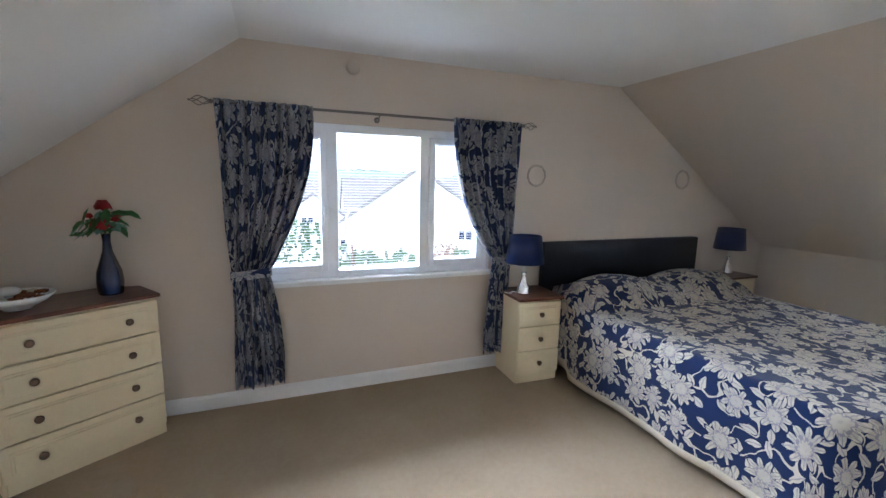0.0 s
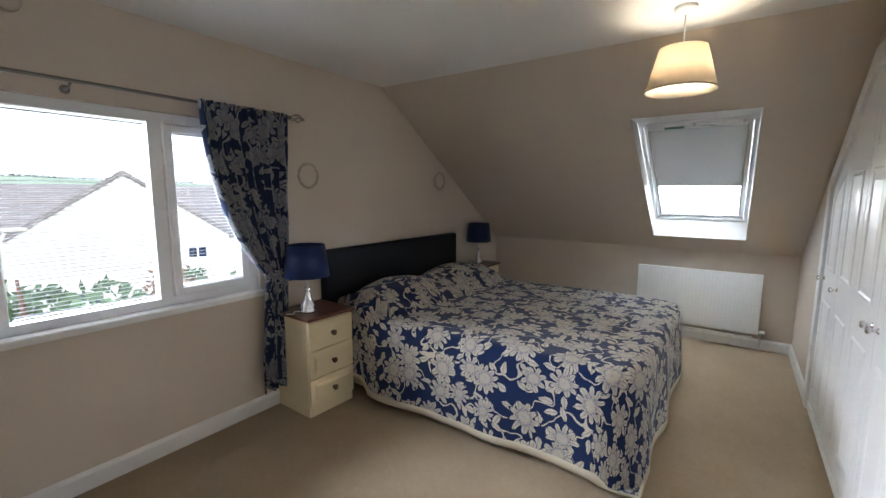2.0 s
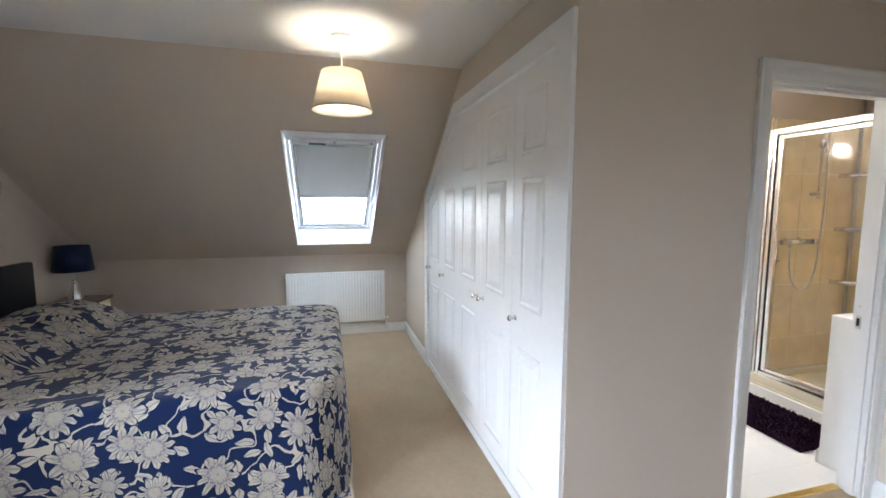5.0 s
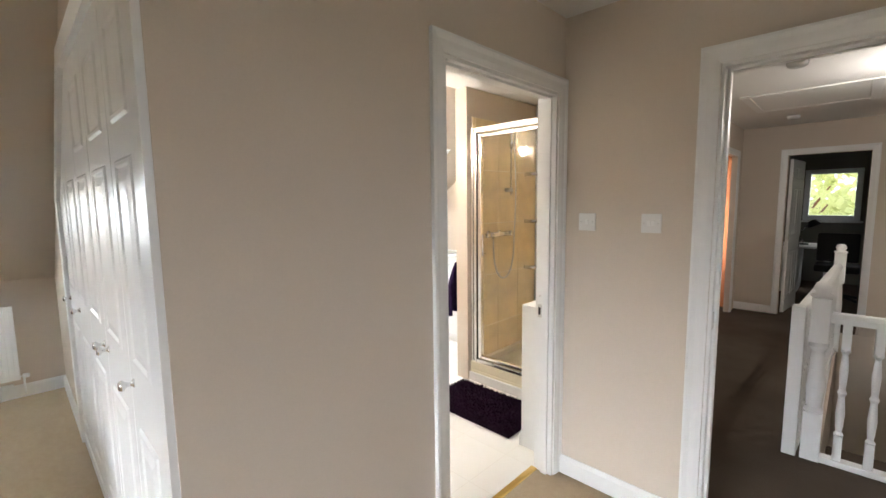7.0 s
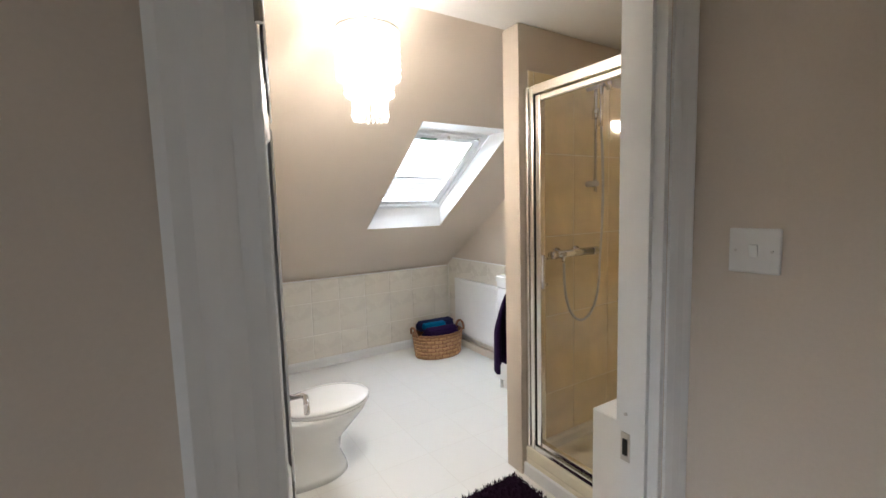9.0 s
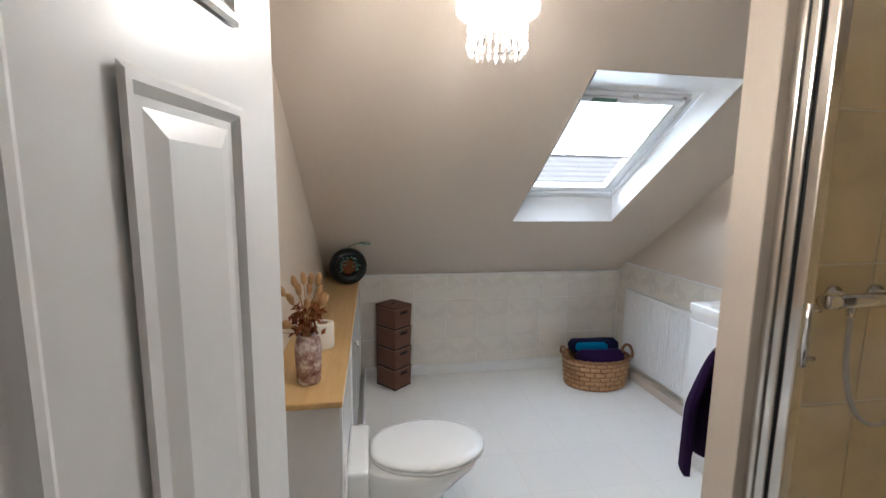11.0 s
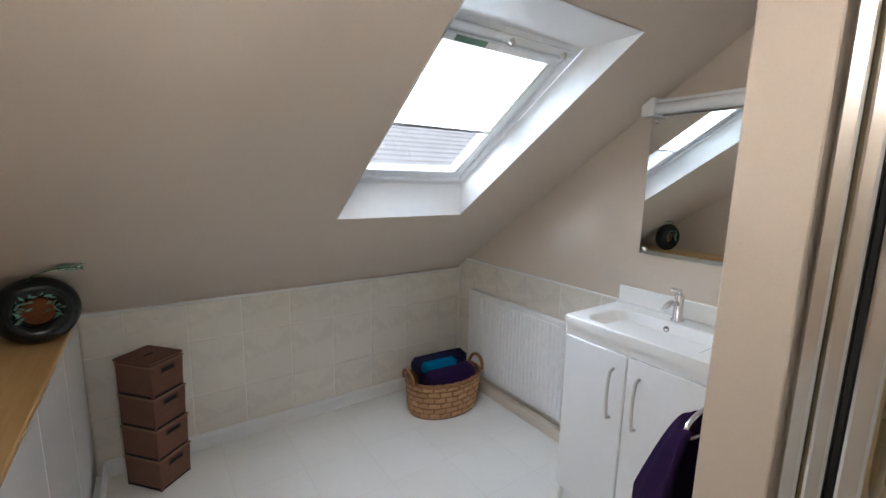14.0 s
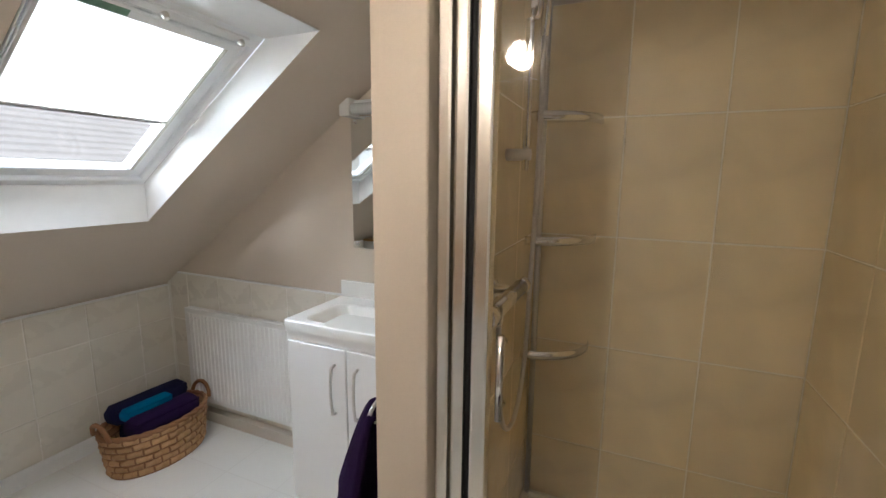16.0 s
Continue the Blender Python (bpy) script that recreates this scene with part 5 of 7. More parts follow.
def door_leaf(m, w, label):
    ob = thing("door", m, label, "door")
    part("leaf", box(0, w, -0.0175, 0.0175, 0.008, 1.955, 0.002), "white", ob, "white painted panelled leaf")
    c = w / 2
    for s in (-1, 1):
        for x0, x1 in ((0.115, c - 0.045), (c + 0.045, w - 0.115)):
            for z0, z1 in ((0.2, 0.80), (1.0, 1.60), (1.70, 1.87)):
                part("door_panel", panel_field(x0, x1, z0, z1, s * 0.0175, s), "white", ob)
        part("lever_handle", lever(s, w - 0.055, s * 0.0175, 0.885), "chrome", ob, "chrome lever handle", True)
    for z in (0.2, 0.98, 1.75):
        part("hinge", tube([(-0.004, -0.02, z - 0.04), (-0.004, -0.02, z + 0.04)], 0.006, 8), "satin", ob)
    return ob


door_leaf(pose(2.135, -0.235, 0, 0, 0, -11), 0.755, "white six-panel bathroom door standing open")


# ---- boxed-in cistern with oak shelf ----
SHX, SHY, SHZ = 3.39, -0.455, 0.85
ob = thing("cistern_unit", pose(SHX, BY1, 0), "white boxed cistern unit with a light oak shelf", "boxed unit")
bx = prism([(0.02, 0), (BKNEE - SHX - 0.02, 0), (BKNEE - SHX - 0.02, SHZ - 0.024), (0.02, SHZ - 0.024)], "y", SHY - BY1 + 0.014, -0.002)
part("carcass", bx, "gloss", ob, "white panelled boxing")
part("shelf", box(0.0, BKNEE - SHX - 0.022, SHY - BY1, -0.003, SHZ - 0.022, SHZ, 0.003), "oak", ob, "light oak shelf top")
for i, (a, b) in enumerate(((0.03, 0.20), (0.66, 1.12), (1.125, 1.58), (1.585, 2.0))):
    dr = part("front_panel", box(a, b, SHY - BY1 + 0.004, SHY - BY1 + 0.0142, 0.10, SHZ - 0.03, 0.002), "gloss", ob, "white gloss panel")
    if i == 1:
        kb = lathe([(0.0, 0.036), (0.012, 0.036), (0.018, 0.027), (0.015, 0.018), (0.007, 0.012), (0.007, 0.0), (0.0, 0.0)], 12, None, pose(a + 0.05, SHY - BY1 + 0.004, 0.775, 90))
        part("knob", kb, "crystal", dr, "cut crystal knob")

# toilet
TX, TYB = 3.815, SHY - 0.022
ob = thing("toilet", pose(TX, TYB, 0), "white back-to-wall toilet with its lid down", "toilet")


def oval(k, f, sx, front, back=0.0):
    """A rounded pan outline: flat at the back, round in front."""
    n = 36
    pts = []
    for i in range(n):
        a = 2 * math.pi * i / n
        x, y = math.sin(a), math.cos(a)
        yy = -(front + back) / 2 - y * (front - back) / 2 * -1
        w = sx * (1 - 0.22 * max(0, -y)) if f else sx
        sq = 0.7 if y < 0 else 1.0
        pts.append((w * math.copysign(abs(x) ** sq, x), -back - (front - back) * (0.5 + 0.5 * math.copysign(abs(y) ** (0.75 if y < 0 else 1.0), y))))
    return pts


def loft(levels):
    bm = bmesh.new()
    rings = [[bm.verts.new((x, y, z)) for x, y in pts] for pts, z in levels]
    for r0, r1 in zip(rings, rings[1:]):
        for j in range(len(r0)):
            bm.faces.new((r0[j], r0[(j + 1) % len(r0)], r1[(j + 1) % len(r0)], r1[j]))
    bm.faces.new(rings[0][::-1])
    bm.faces.new(rings[-1])
    bmesh.ops.recalc_face_normals(bm, faces=bm.faces[:])
    return bm


part("pan", loft([(oval(1, 0, 0.125, 0.40), 0.0), (oval(1, 0, 0.12, 0.395), 0.04), (oval(1, 0, 0.105, 0.36), 0.12), (oval(1, 0, 0.11, 0.37), 0.20), (oval(1, 0, 0.145, 0.45), 0.28), (oval(1, 1, 0.175, 0.515), 0.345), (oval(1, 1, 0.182, 0.53), 0.375), (oval(1, 1, 0.178, 0.527), 0.388)]), "ceramic", ob, "white glazed pan", True)
part("seat", loft([(oval(1, 1, 0.183, 0.538, 0.06), 0.389), (oval(1, 1, 0.187, 0.543, 0.058), 0.396), (oval(1, 1, 0.184, 0.54, 0.06), 0.406)]), "ceramic", ob, "white seat ring", True)
part("lid", loft([(oval(1, 1, 0.184, 0.541, 0.055), 0.408), (oval(1, 1, 0.188, 0.546, 0.052), 0.414), (oval(1, 1, 0.184, 0.54, 0.055), 0.424), (oval(1, 1, 0.16, 0.50, 0.075), 0.431), (oval(1, 1, 0.09, 0.40, 0.16), 0.434)]), "ceramic", ob, "white closed lid", True)
part("back_block", box(-0.178, 0.178, -0.05, 0.036, 0.0, 0.428, 0.018, seg=3), "ceramic", ob, "square back of the pan", True)
for x in (-0.075, 0.075):
    part("hinge", tube([(x - 0.02, -0.035, 0.412), (x + 0.02, -0.035, 0.412)], 0.012, 10), "ceramic", ob, smooth=True)
# things on the shelf
ob = thing("dried_flower_vase", pose(3.545, -0.335, SHZ + 0.001), "mottled pink-brown vase of dried grasses and seed heads", "vase")
part("vase", lathe([(0.0, 0.0), (0.036, 0.0), (0.039, 0.006), (0.042, 0.06), (0.043, 0.12), (0.04, 0.145), (0.033, 0.158), (0.036, 0.166), (0.033, 0.166), (0.03, 0.155), (0.0, 0.14)], 28), "marble", ob, "marbled glass jar vase", True)
rnd = random.Random(12)
for k in range(17):
    a = k * 2.399 if k < 16 else 1.3
    lean = rnd.uniform(0.05, 0.36) if k < 16 else 0.8
    hz = rnd.uniform(0.22, 0.36) - 0.13 * lean
    out = 0.03 + 0.115 * lean
    tip = Vector((out * math.cos(a), out * math.sin(a), max(0.17, hz)))
    mid = Vector((tip.x * 0.35, tip.y * 0.35, 0.15 + (tip.z - 0.15) * 0.55))
    part("stem", tube([(tip.x * 0.1, tip.y * 0.1, 0.12), tuple(mid), tuple(tip)], 0.0015, 5), "tan", ob)
    d = (tip - mid).normalized()
    hd = ball(0, 0, 0, 0.0102, 0.0102, 0.023, None, 2)
    for v in hd.verts:
        v.co += v.co.normalized() * 0.004 * noise.noise(v.co * 160)
    bmesh.ops.transform(hd, matrix=Matrix.Translation(tip + d * 0.022) @ d.to_track_quat("Z", "Y").to_matrix().to_4x4(), verts=hd.verts)
    part("seed_head", hd, "tan", ob, "fluffy tan seed head", True)
for k in range(110):
    a, rr, z = rnd.uniform(0, 6.28), rnd.uniform(0.005, 0.055), rnd.uniform(0.165, 0.265)
    lf = bmesh.new()
    l = rnd.uniform(0.02, 0.042)
    vs = [lf.verts.new(p) for p in ((-l / 2, 0, 0), (0, l * 0.28, 0.004), (l / 2, 0, -0.003), (0, -l * 0.28, 0.004))]
    lf.faces.new((vs[0], vs[1], vs[2]))
    lf.faces.new((vs[0], vs[2], vs[3]))
    bmesh.ops.transform(lf, matrix=pose(rr * math.cos(a), rr * math.sin(a), z, rnd.uniform(-80, 80), rnd.uniform(-80, 80), math.degrees(a)), verts=lf.verts)
    part("dried_petal", lf, "rust", ob)

ob = thing("toilet_roll", pose(3.87, -0.345, SHZ + 0.001), "white toilet roll standing on the oak shelf", "toilet roll")
part("paper", lathe([(0.045, 0.0), (0.046, 0.003), (0.046, 0.099), (0.045, 0.102), (0.024, 0.102), (0.022, 0.1), (0.022, 0.0), (0.045, 0.0)], 36, caps=False), "paper", ob, "white tissue", True)
part("core", lathe([(0.0219, 0.001), (0.0219, 0.1015), (0.0195, 0.1015), (0.0195, 0.001), (0.0219, 0.001)], 28, caps=False), "card", ob, "brown card core", True)

ob = thing("ring_vase", pose(5.06, -0.385, SHZ + 0.001, 0, 0, 12), "black round ring vase with a silk sprig", "ornament")
rg = bmesh.new()
n, k = 44, 12
vs = []
for i in range(n):
    a = 2 * math.pi * i / n
    ring = []
    for j in range(k):
        b = 2 * math.pi * j / k
        rr = 0.088 + 0.040 * math.cos(b)
        ring.append(rg.verts.new((0.052 * math.sin(b), rr * math.cos(a), max(0.0, 0.124 + rr * math.sin(a)))))
    vs.append(ring)
for i in range(n):
    for j in range(k):
        rg.faces.new((vs[i][j], vs[(i + 1) % n][j], vs[(i + 1) % n][(j + 1) % k], vs[i][(j + 1) % k]))
bmesh.ops.recalc_face_normals(rg, faces=rg.faces[:])
part("ring", rg, "black_glaze", ob, "black glazed ring", True)
part("filling", lathe([(0.0, -0.014), (0.054, -0.01), (0.056, 0.01), (0.0, 0.014)], 28, None, pose(0.0, 0.0, 0.124, 0, 90, 0)), "rust", ob, "brown dried filling in the ring", True)
for q in range(15):
    a = q * 2.4
    lf = bmesh.new()
    vs = [lf.verts.new(p) for p in ((-0.012, 0, 0), (0, 0.006, 0.003), (0.014, 0, 0), (0, -0.006, 0.003))]
    lf.faces.new(vs)
    if q < 7:
        at = pose(-0.078 + 0.01 * math.cos(a), -0.07 - 0.012 * q, 0.287 + 0.01 * math.sin(a), 40 * math.sin(a), 40 * math.cos(a), 57 * a) @ Matrix.Scale(1.6, 4)
    else:
        at = pose(-0.045, 0.06 * math.cos(a), 0.14 + 0.035 * math.sin(a * 1.7), 90, 20 * math.sin(a), 57 * a)
    bmesh.ops.transform(lf, matrix=at, verts=lf.verts)
    part("leaf", lf, "leaf_pale", ob)
for q in range(26):
    a = math.radians(-25 + 230 * ((q * 0.618) % 1.0))
    rr = 0.062 + 0.012 * math.sin(q * 2.3)
    lf = bmesh.new()
    vs = [lf.verts.new(p) for p in ((-0.013, 0, 0), (0, 0.006, 0.003), (0.015, 0, 0), (0, -0.006, 0.003))]
    lf.faces.new(vs)
    bmesh.ops.transform(lf, matrix=pose(-0.048 - 0.004 * math.sin(q), rr * math.cos(a), 0.124 + rr * math.sin(a), 90 + 25 * math.sin(q * 1.9), 60 * math.sin(q * 3.1), 90 + 40 * math.cos(q * 1.3)), verts=lf.verts)
    part("leaf", lf, "leaf_pale", ob)
part("sprig", tube([(-0.02, 0.02, 0.24), (-0.05, 0.0, 0.268), (-0.07, -0.05, 0.286), (-0.08, -0.10, 0.288), (-0.085, -0.135, 0.282)], 0.0028, 6), "leaf", ob)

# ---- rattan drawer tower ----
ob = thing("drawer_tower", pose(5.285, -0.703, 0, 0, 0, -48.7), "narrow dark rattan tower of four drawers", "drawer unit")
w, d, h = 0.168, 0.20, 0.64


def wrap(x0, x1, y0, y1, z0, z1, taper=0.0):
    """A woven box, narrower at its foot, with its weave laid round it in metres."""
    bm = box(x0, x1, y0, y1, z0, z1, 0.005, seg=2)
    lay = bm.loops.layers.uv.new("UVMap")
    for f in bm.faces:
        for l in f.loops:
            c = l.vert.co
            n_ = f.normal
            l[lay].uv = (c.x, c.y) if abs(n_.z) > 0.7 else ((c.y, c.z) if abs(n_.x) > 0.7 else (c.x, c.z))
    cx, cy = (x0 + x1) / 2, (y0 + y1) / 2
    for v in bm.verts:
        k = 1.0 - taper * (z1 - v.co.z) / (z1 - z0)
        v.co.x, v.co.y = cx + (v.co.x - cx) * k, cy + (v.co.y - cy) * k
    return bm


for x in (-w / 2 + 0.004, w / 2 - 0.004):
    for y in (-d / 2 + 0.004, d / 2 - 0.004):
        part("post", box(x - 0.005, x + 0.005, y - 0.005, y + 0.005, 0.0, h, 0.001), "mahogany", ob, "dark wooden corner post")
step = (h - 0.014) / 4
for i in range(5):
    z = 0.006 + i * step
    sf = box(-w / 2, w / 2, -d / 2, d / 2, z - 0.004, z + 0.004, 0.001)
    part("shelf", sf, "black", ob, "dark shelf between the drawers")
part("top_panel", wrap(-w / 2 - 0.007, w / 2 + 0.007, -d / 2 - 0.007, d / 2 + 0.007, h - 0.006, h + 0.006), "rattan", ob, "woven lid")
# grip slot shown by a black patch in place of its shade
part("grip_hole", box(-0.022, 0.022, -0.008, 0.008, h + 0.0055, h + 0.0068), "black", ob, "black patch for the shade in the lid's grip slot")
for i in range(4):
    z = 0.013 + i * step
    dr = part("drawer", wrap(-w / 2 - 0.004, w / 2 + 0.004, -d / 2 - 0.007, d / 2 + 0.002, z, z + step - 0.014, 0.05), "rattan", ob, "dark woven rattan drawer")
    zt = z + step - 0.014
    # cut-out shown by a black block in place of its shade
    part("handle_slot", box(-0.032, 0.032, -d / 2 - 0.0085, -d / 2 - 0.004, zt - 0.044, zt - 0.022, 0.001), "black", dr, "black patch for the shade in the handle cut-out")
    hr = tube([(-0.037, -d / 2 - 0.008, zt - 0.046), (-0.037, -d / 2 - 0.009, zt - 0.019), (0.037, -d / 2 - 0.009, zt - 0.019), (0.037, -d / 2 - 0.008, zt - 0.046)], 0.0042, 6)
    part("handle_rim", hr, "rattan", dr)
    rm = tube([(-w / 2 - 0.004, -d / 2 - 0.007, zt), (w / 2 + 0.004, -d / 2 - 0.007, zt), (w / 2 + 0.004, d / 2, zt)], 0.0045, 6)
    tube([(-w / 2 - 0.004, -d / 2 - 0.007, zt), (-w / 2 - 0.004, d / 2, zt)], 0.0045, 6, rm)
    part("plaited_edge", rm, "cane", dr, "paler cane edging")

# ---- towel basket ----
ob = thing("towel_basket", pose(5.085, -2.275, 0, 0, 0, -4), "oval seagrass basket with two handles", "basket")
RX, RY, RH = 0.18, 0.262, 0.225


def basket_at(u, v, inset=0.0):
    a = 2 * math.pi * u
    k = 0.90 + 0.10 * v - inset
    # strands bulge in turn over and under, as on a plaited wall
    row = int(v * 6)
    bul = 0.013 * abs(math.sin(math.pi * v * 6)) ** 0.6 * (0.35 + 0.65 * abs(math.sin(math.pi * (u * 20 + 0.5 * (row % 2)))) ** 0.6) - 0.004 if not inset else 0.0
    return ((RX * k + bul) * math.cos(a), (RY * k + bul) * math.sin(a), 0.004 + RH * v)


part("wall", sheet(160, 36, lambda u, v: basket_at(u, v), lambda u, v: (u * 1.4, v * 0.22)), "basket", ob, "woven seagrass side", True)
part("inner_wall", sheet(40, 4, lambda u, v: basket_at(u, v, 0.05), lambda u, v: (u * 1.4, v * 0.22)), "basket", ob)
part("bottom", lathe([(0.0, 0.0), (0.9, 0.0), (0.9, 0.01), (0.0, 0.01)], 40, None, Matrix.Diagonal((RX, RY, 1, 1))), "basket", ob)
rim = bmesh.new()
for q in range(2):
    tube([((RX * 0.985) * math.cos(i * math.pi / 30) + 0.006 * math.cos(i * 1.3 + q * 3.14), (RY * 0.985) * math.sin(i * math.pi / 30), RH + 0.004 + 0.006 * math.sin(i * 1.3 + q * 3.14)) for i in range(61)], 0.0105, 8, rim)
part("rim", rim, "basket", ob, "plaited rim", True)
for s in (-1, 1):
    part("handle", tube([(0.075 * math.cos(i * math.pi / 12), s * (RY * 0.97 + 0.012 * math.sin(i * math.pi / 12)), RH + 0.005 + 0.075 * math.sin(i * math.pi / 12)) for i in range(13)], 0.011, 8), "basket", ob, "plaited loop handle", True)


def rolled_towel(m, length, r, material, label):
    t = thing("rolled_towel", m, label, "towel", "towels in the basket")
    bm = bmesh.new()
    seg, rings = 40, 14
    vs = []
    for j in range(rings + 1):
        u = j / rings
        e = min(1.0, 8 * min(u, 1 - u) + 0.55)
        ring = []
        for i in range(seg):
            a = 2 * math.pi * i / seg
            rr = r * e * (1 + 0.05 * noise.noise((math.cos(a) * 2, math.sin(a) * 2, u * 4))) * (1.0 + 0.06 * (i / seg))
            ring.append(bm.verts.new((length * (u - 0.5), rr * math.cos(a), rr * 0.85 * math.sin(a))))
        vs.append(ring)
    for a0, b0 in zip(vs, vs[1:]):
        for i in range(seg):
            bm.faces.new((a0[i], a0[(i + 1) % seg], b0[(i + 1) % seg], b0[i]))
    bm.faces.new(vs[0][::-1])
    bm.faces.new(vs[-1])
    bmesh.ops.recalc_face_normals(bm, faces=bm.faces[:])
    part("roll", bm, material, t, smooth=True)
    part("fold_edge", tube([(-length * 0.46, r * 0.85, r * 0.55), (0, r * 0.87, r * 0.57), (length * 0.46, r * 0.85, r * 0.55)], 0.008, 6), material, t)


B = pose(5.085, -2.275, 0, 0, 0, -4)
for bx_, by_, bz_, ln, rr, mt, lb in (
    (0.06, 0.0, 0.292, 0.39, 0.062, "navy_towel", "dark navy rolled bath towel"),
    (-0.07, 0.0, 0.245, 0.35, 0.068, "purple", "deep purple rolled bath towel"),
    (-0.02, 0.05, 0.305, 0.24, 0.040, "teal", "bright teal rolled hand towel"),
    (0.07, 0.0, 0.15, 0.26, 0.075, "navy_towel", "navy rolled towel low in the basket"),
    (-0.075, 0.0, 0.09, 0.26, 0.065, "purple", "purple rolled towel low in the basket"),
):
    rolled_towel(B @ pose(bx_, by_, bz_, 0, 0, 90), ln, rr, mt, lb)

# ---- bathroom radiator, vanity, mirror ----
radiator("radiator", pose(5.245, BY0 - 0.008, 0.13, 0, 0, 180), 0.86, 0.59, "white panel radiator beside the basin unit", 0.005)
ob = tagged(new("trim_pipe_run"), "beige pipe boxing under the radiator", "skirting", kind="structure")
part("pipe_cover", box(4.11, BKNEE - 0.035, BY0 + 0.001, BY0 + 0.05, 0.0, 0.07, 0.003), "wall", ob)

VX0, VX1, VY, VZ = 3.51, 4.105, -2.245, 0.917
ob = thing("vanity_unit", pose((VX0 + VX1) / 2, BY0, 0), "white gloss two-door vanity unit under the basin", "vanity unit")
ox = (VX0 + VX1) / 2
body = box(VX0 - ox, VX0 + 0.016 - ox, 0.002, VY - BY0 - 0.018, 0, VZ - 0.085, 0.001)
box(VX1 - 0.016 - ox, VX1 - ox, 0.002, VY - BY0 - 0.018, 0, VZ - 0.085, 0.001, body)
box(VX0 + 0.016 - ox, VX1 - 0.016 - ox, 0.002, VY - BY0 - 0.06, 0.08, 0.1, bm=body)
part("carcass", body, "gloss", ob, "white gloss carcass")
part("plinth", box(VX0 + 0.016 - ox, VX1 - 0.016 - ox, VY - BY0 - 0.055, VY - BY0 - 0.04, 0.0, 0.082), "gloss", ob)
part("fascia", box(VX0 - ox, VX1 - ox, VY - BY0 - 0.018, VY - BY0, VZ - 0.088, VZ - 0.042, 0.002), "gloss", ob)
for a, b, hx in ((VX0 - ox, -0.0025, -0.055), (0.0025, VX1 - ox, 0.055)):
    dr = part("door", box(a, b, VY - BY0 - 0.018, VY - BY0, 0.085, VZ - 0.092, 0.003), "gloss", ob, "white gloss cabinet door")
    hd = tube([(hx, VY - BY0 - 0.001, 0.755), (hx, VY - BY0 + 0.022, 0.75), (hx, VY - BY0 + 0.03, 0.70), (hx, VY - BY0 + 0.032, 0.65), (hx, VY - BY0 + 0.03, 0.60), (hx, VY - BY0 + 0.022, 0.55), (hx, VY - BY0 - 0.001, 0.545)], 0.0062, 8)
    part("handle", hd, "satin", dr, "bowed brushed steel handle", True)
ob = thing("basin", pose(ox, BY0, VZ - 0.042), "white ceramic inset basin with an upstand", "basin")
dep = VY - BY0 + 0.012
hw = (VX1 - VX0) / 2 + 0.006
bs = bmesh.new()


def rrect(x0, x1, y0, y1, z, r, n=5):
    pts = []
    for cx, cy, a0 in ((x1 - r, y1 - r, 0), (x0 + r, y1 - r, 90), (x0 + r, y0 + r, 180), (x1 - r, y0 + r, 270)):
        for i in range(n + 1):
            a = radians(a0 + 90 * i / n)
            pts.append(bs.verts.new((cx + r * math.cos(a), cy + r * math.sin(a), z)))
    return pts


rings = [rrect(-hw, hw, 0.002, dep, 0.0, 0.012), rrect(-hw, hw, 0.002, dep, 0.038, 0.012), rrect(-hw + 0.004, hw - 0.004, 0.004, dep - 0.004, 0.042, 0.01), rrect(-0.235, 0.235, 0.115, dep - 0.035, 0.042, 0.05), rrect(-0.225, 0.225, 0.125, dep - 0.045, 0.036, 0.05), rrect(-0.15, 0.15, 0.16, dep - 0.085, -0.055, 0.05), rrect(-0.02, 0.02, 0.22, 0.25, -0.065, 0.012)]
for r0, r1 in zip(rings, rings[1:]):
    for j in range(len(r0)):
        bs.faces.new((r0[j], r0[(j + 1) % len(r0)], r1[(j + 1) % len(r0)], r1[j]))
bs.faces.new(rings[-1])
bs.faces.new(rings[0][::-1])
bmesh.ops.recalc_face_normals(bs, faces=bs.faces[:])
part("bowl", bs, "ceramic", ob, "white ceramic bowl and rim")
part("upstand", box(-hw, hw, 0.002, 0.02, 0.042, 0.125, 0.004), "ceramic", ob, "white ceramic upstand")
part("overflow", lathe([(0.0, 0.003), (0.006, 0.003), (0.012, 0.004), (0.013, 0.0), (0.0, 0.0)], 16, None, pose(0.0, 0.131, 0.012, -72)), "pewter", ob, "small dark overflow ring")
ob = thing("basin_tap", pose(ox - 0.01, BY0 + 0.072, VZ + 0.0005), "chrome mixer tap on the basin", "tap")
part("body", lathe([(0.0, 0.0), (0.026, 0.0), (0.026, 0.004), (0.019, 0.01), (0.019, 0.11), (0.017, 0.114), (0.0, 0.114)], 24), "chrome", ob, smooth=True)
part("spout", tube([(0, 0.01, 0.075), (0, 0.06, 0.088), (0, 0.10, 0.08), (0, 0.115, 0.062)], 0.012, 12), "chrome", ob, smooth=True)
part("lever", tube([(0, 0, 0.114), (0, 0.0, 0.13), (0, 0.03, 0.138), (0, 0.07, 0.146)], 0.008, 10), "chrome", ob, smooth=True)

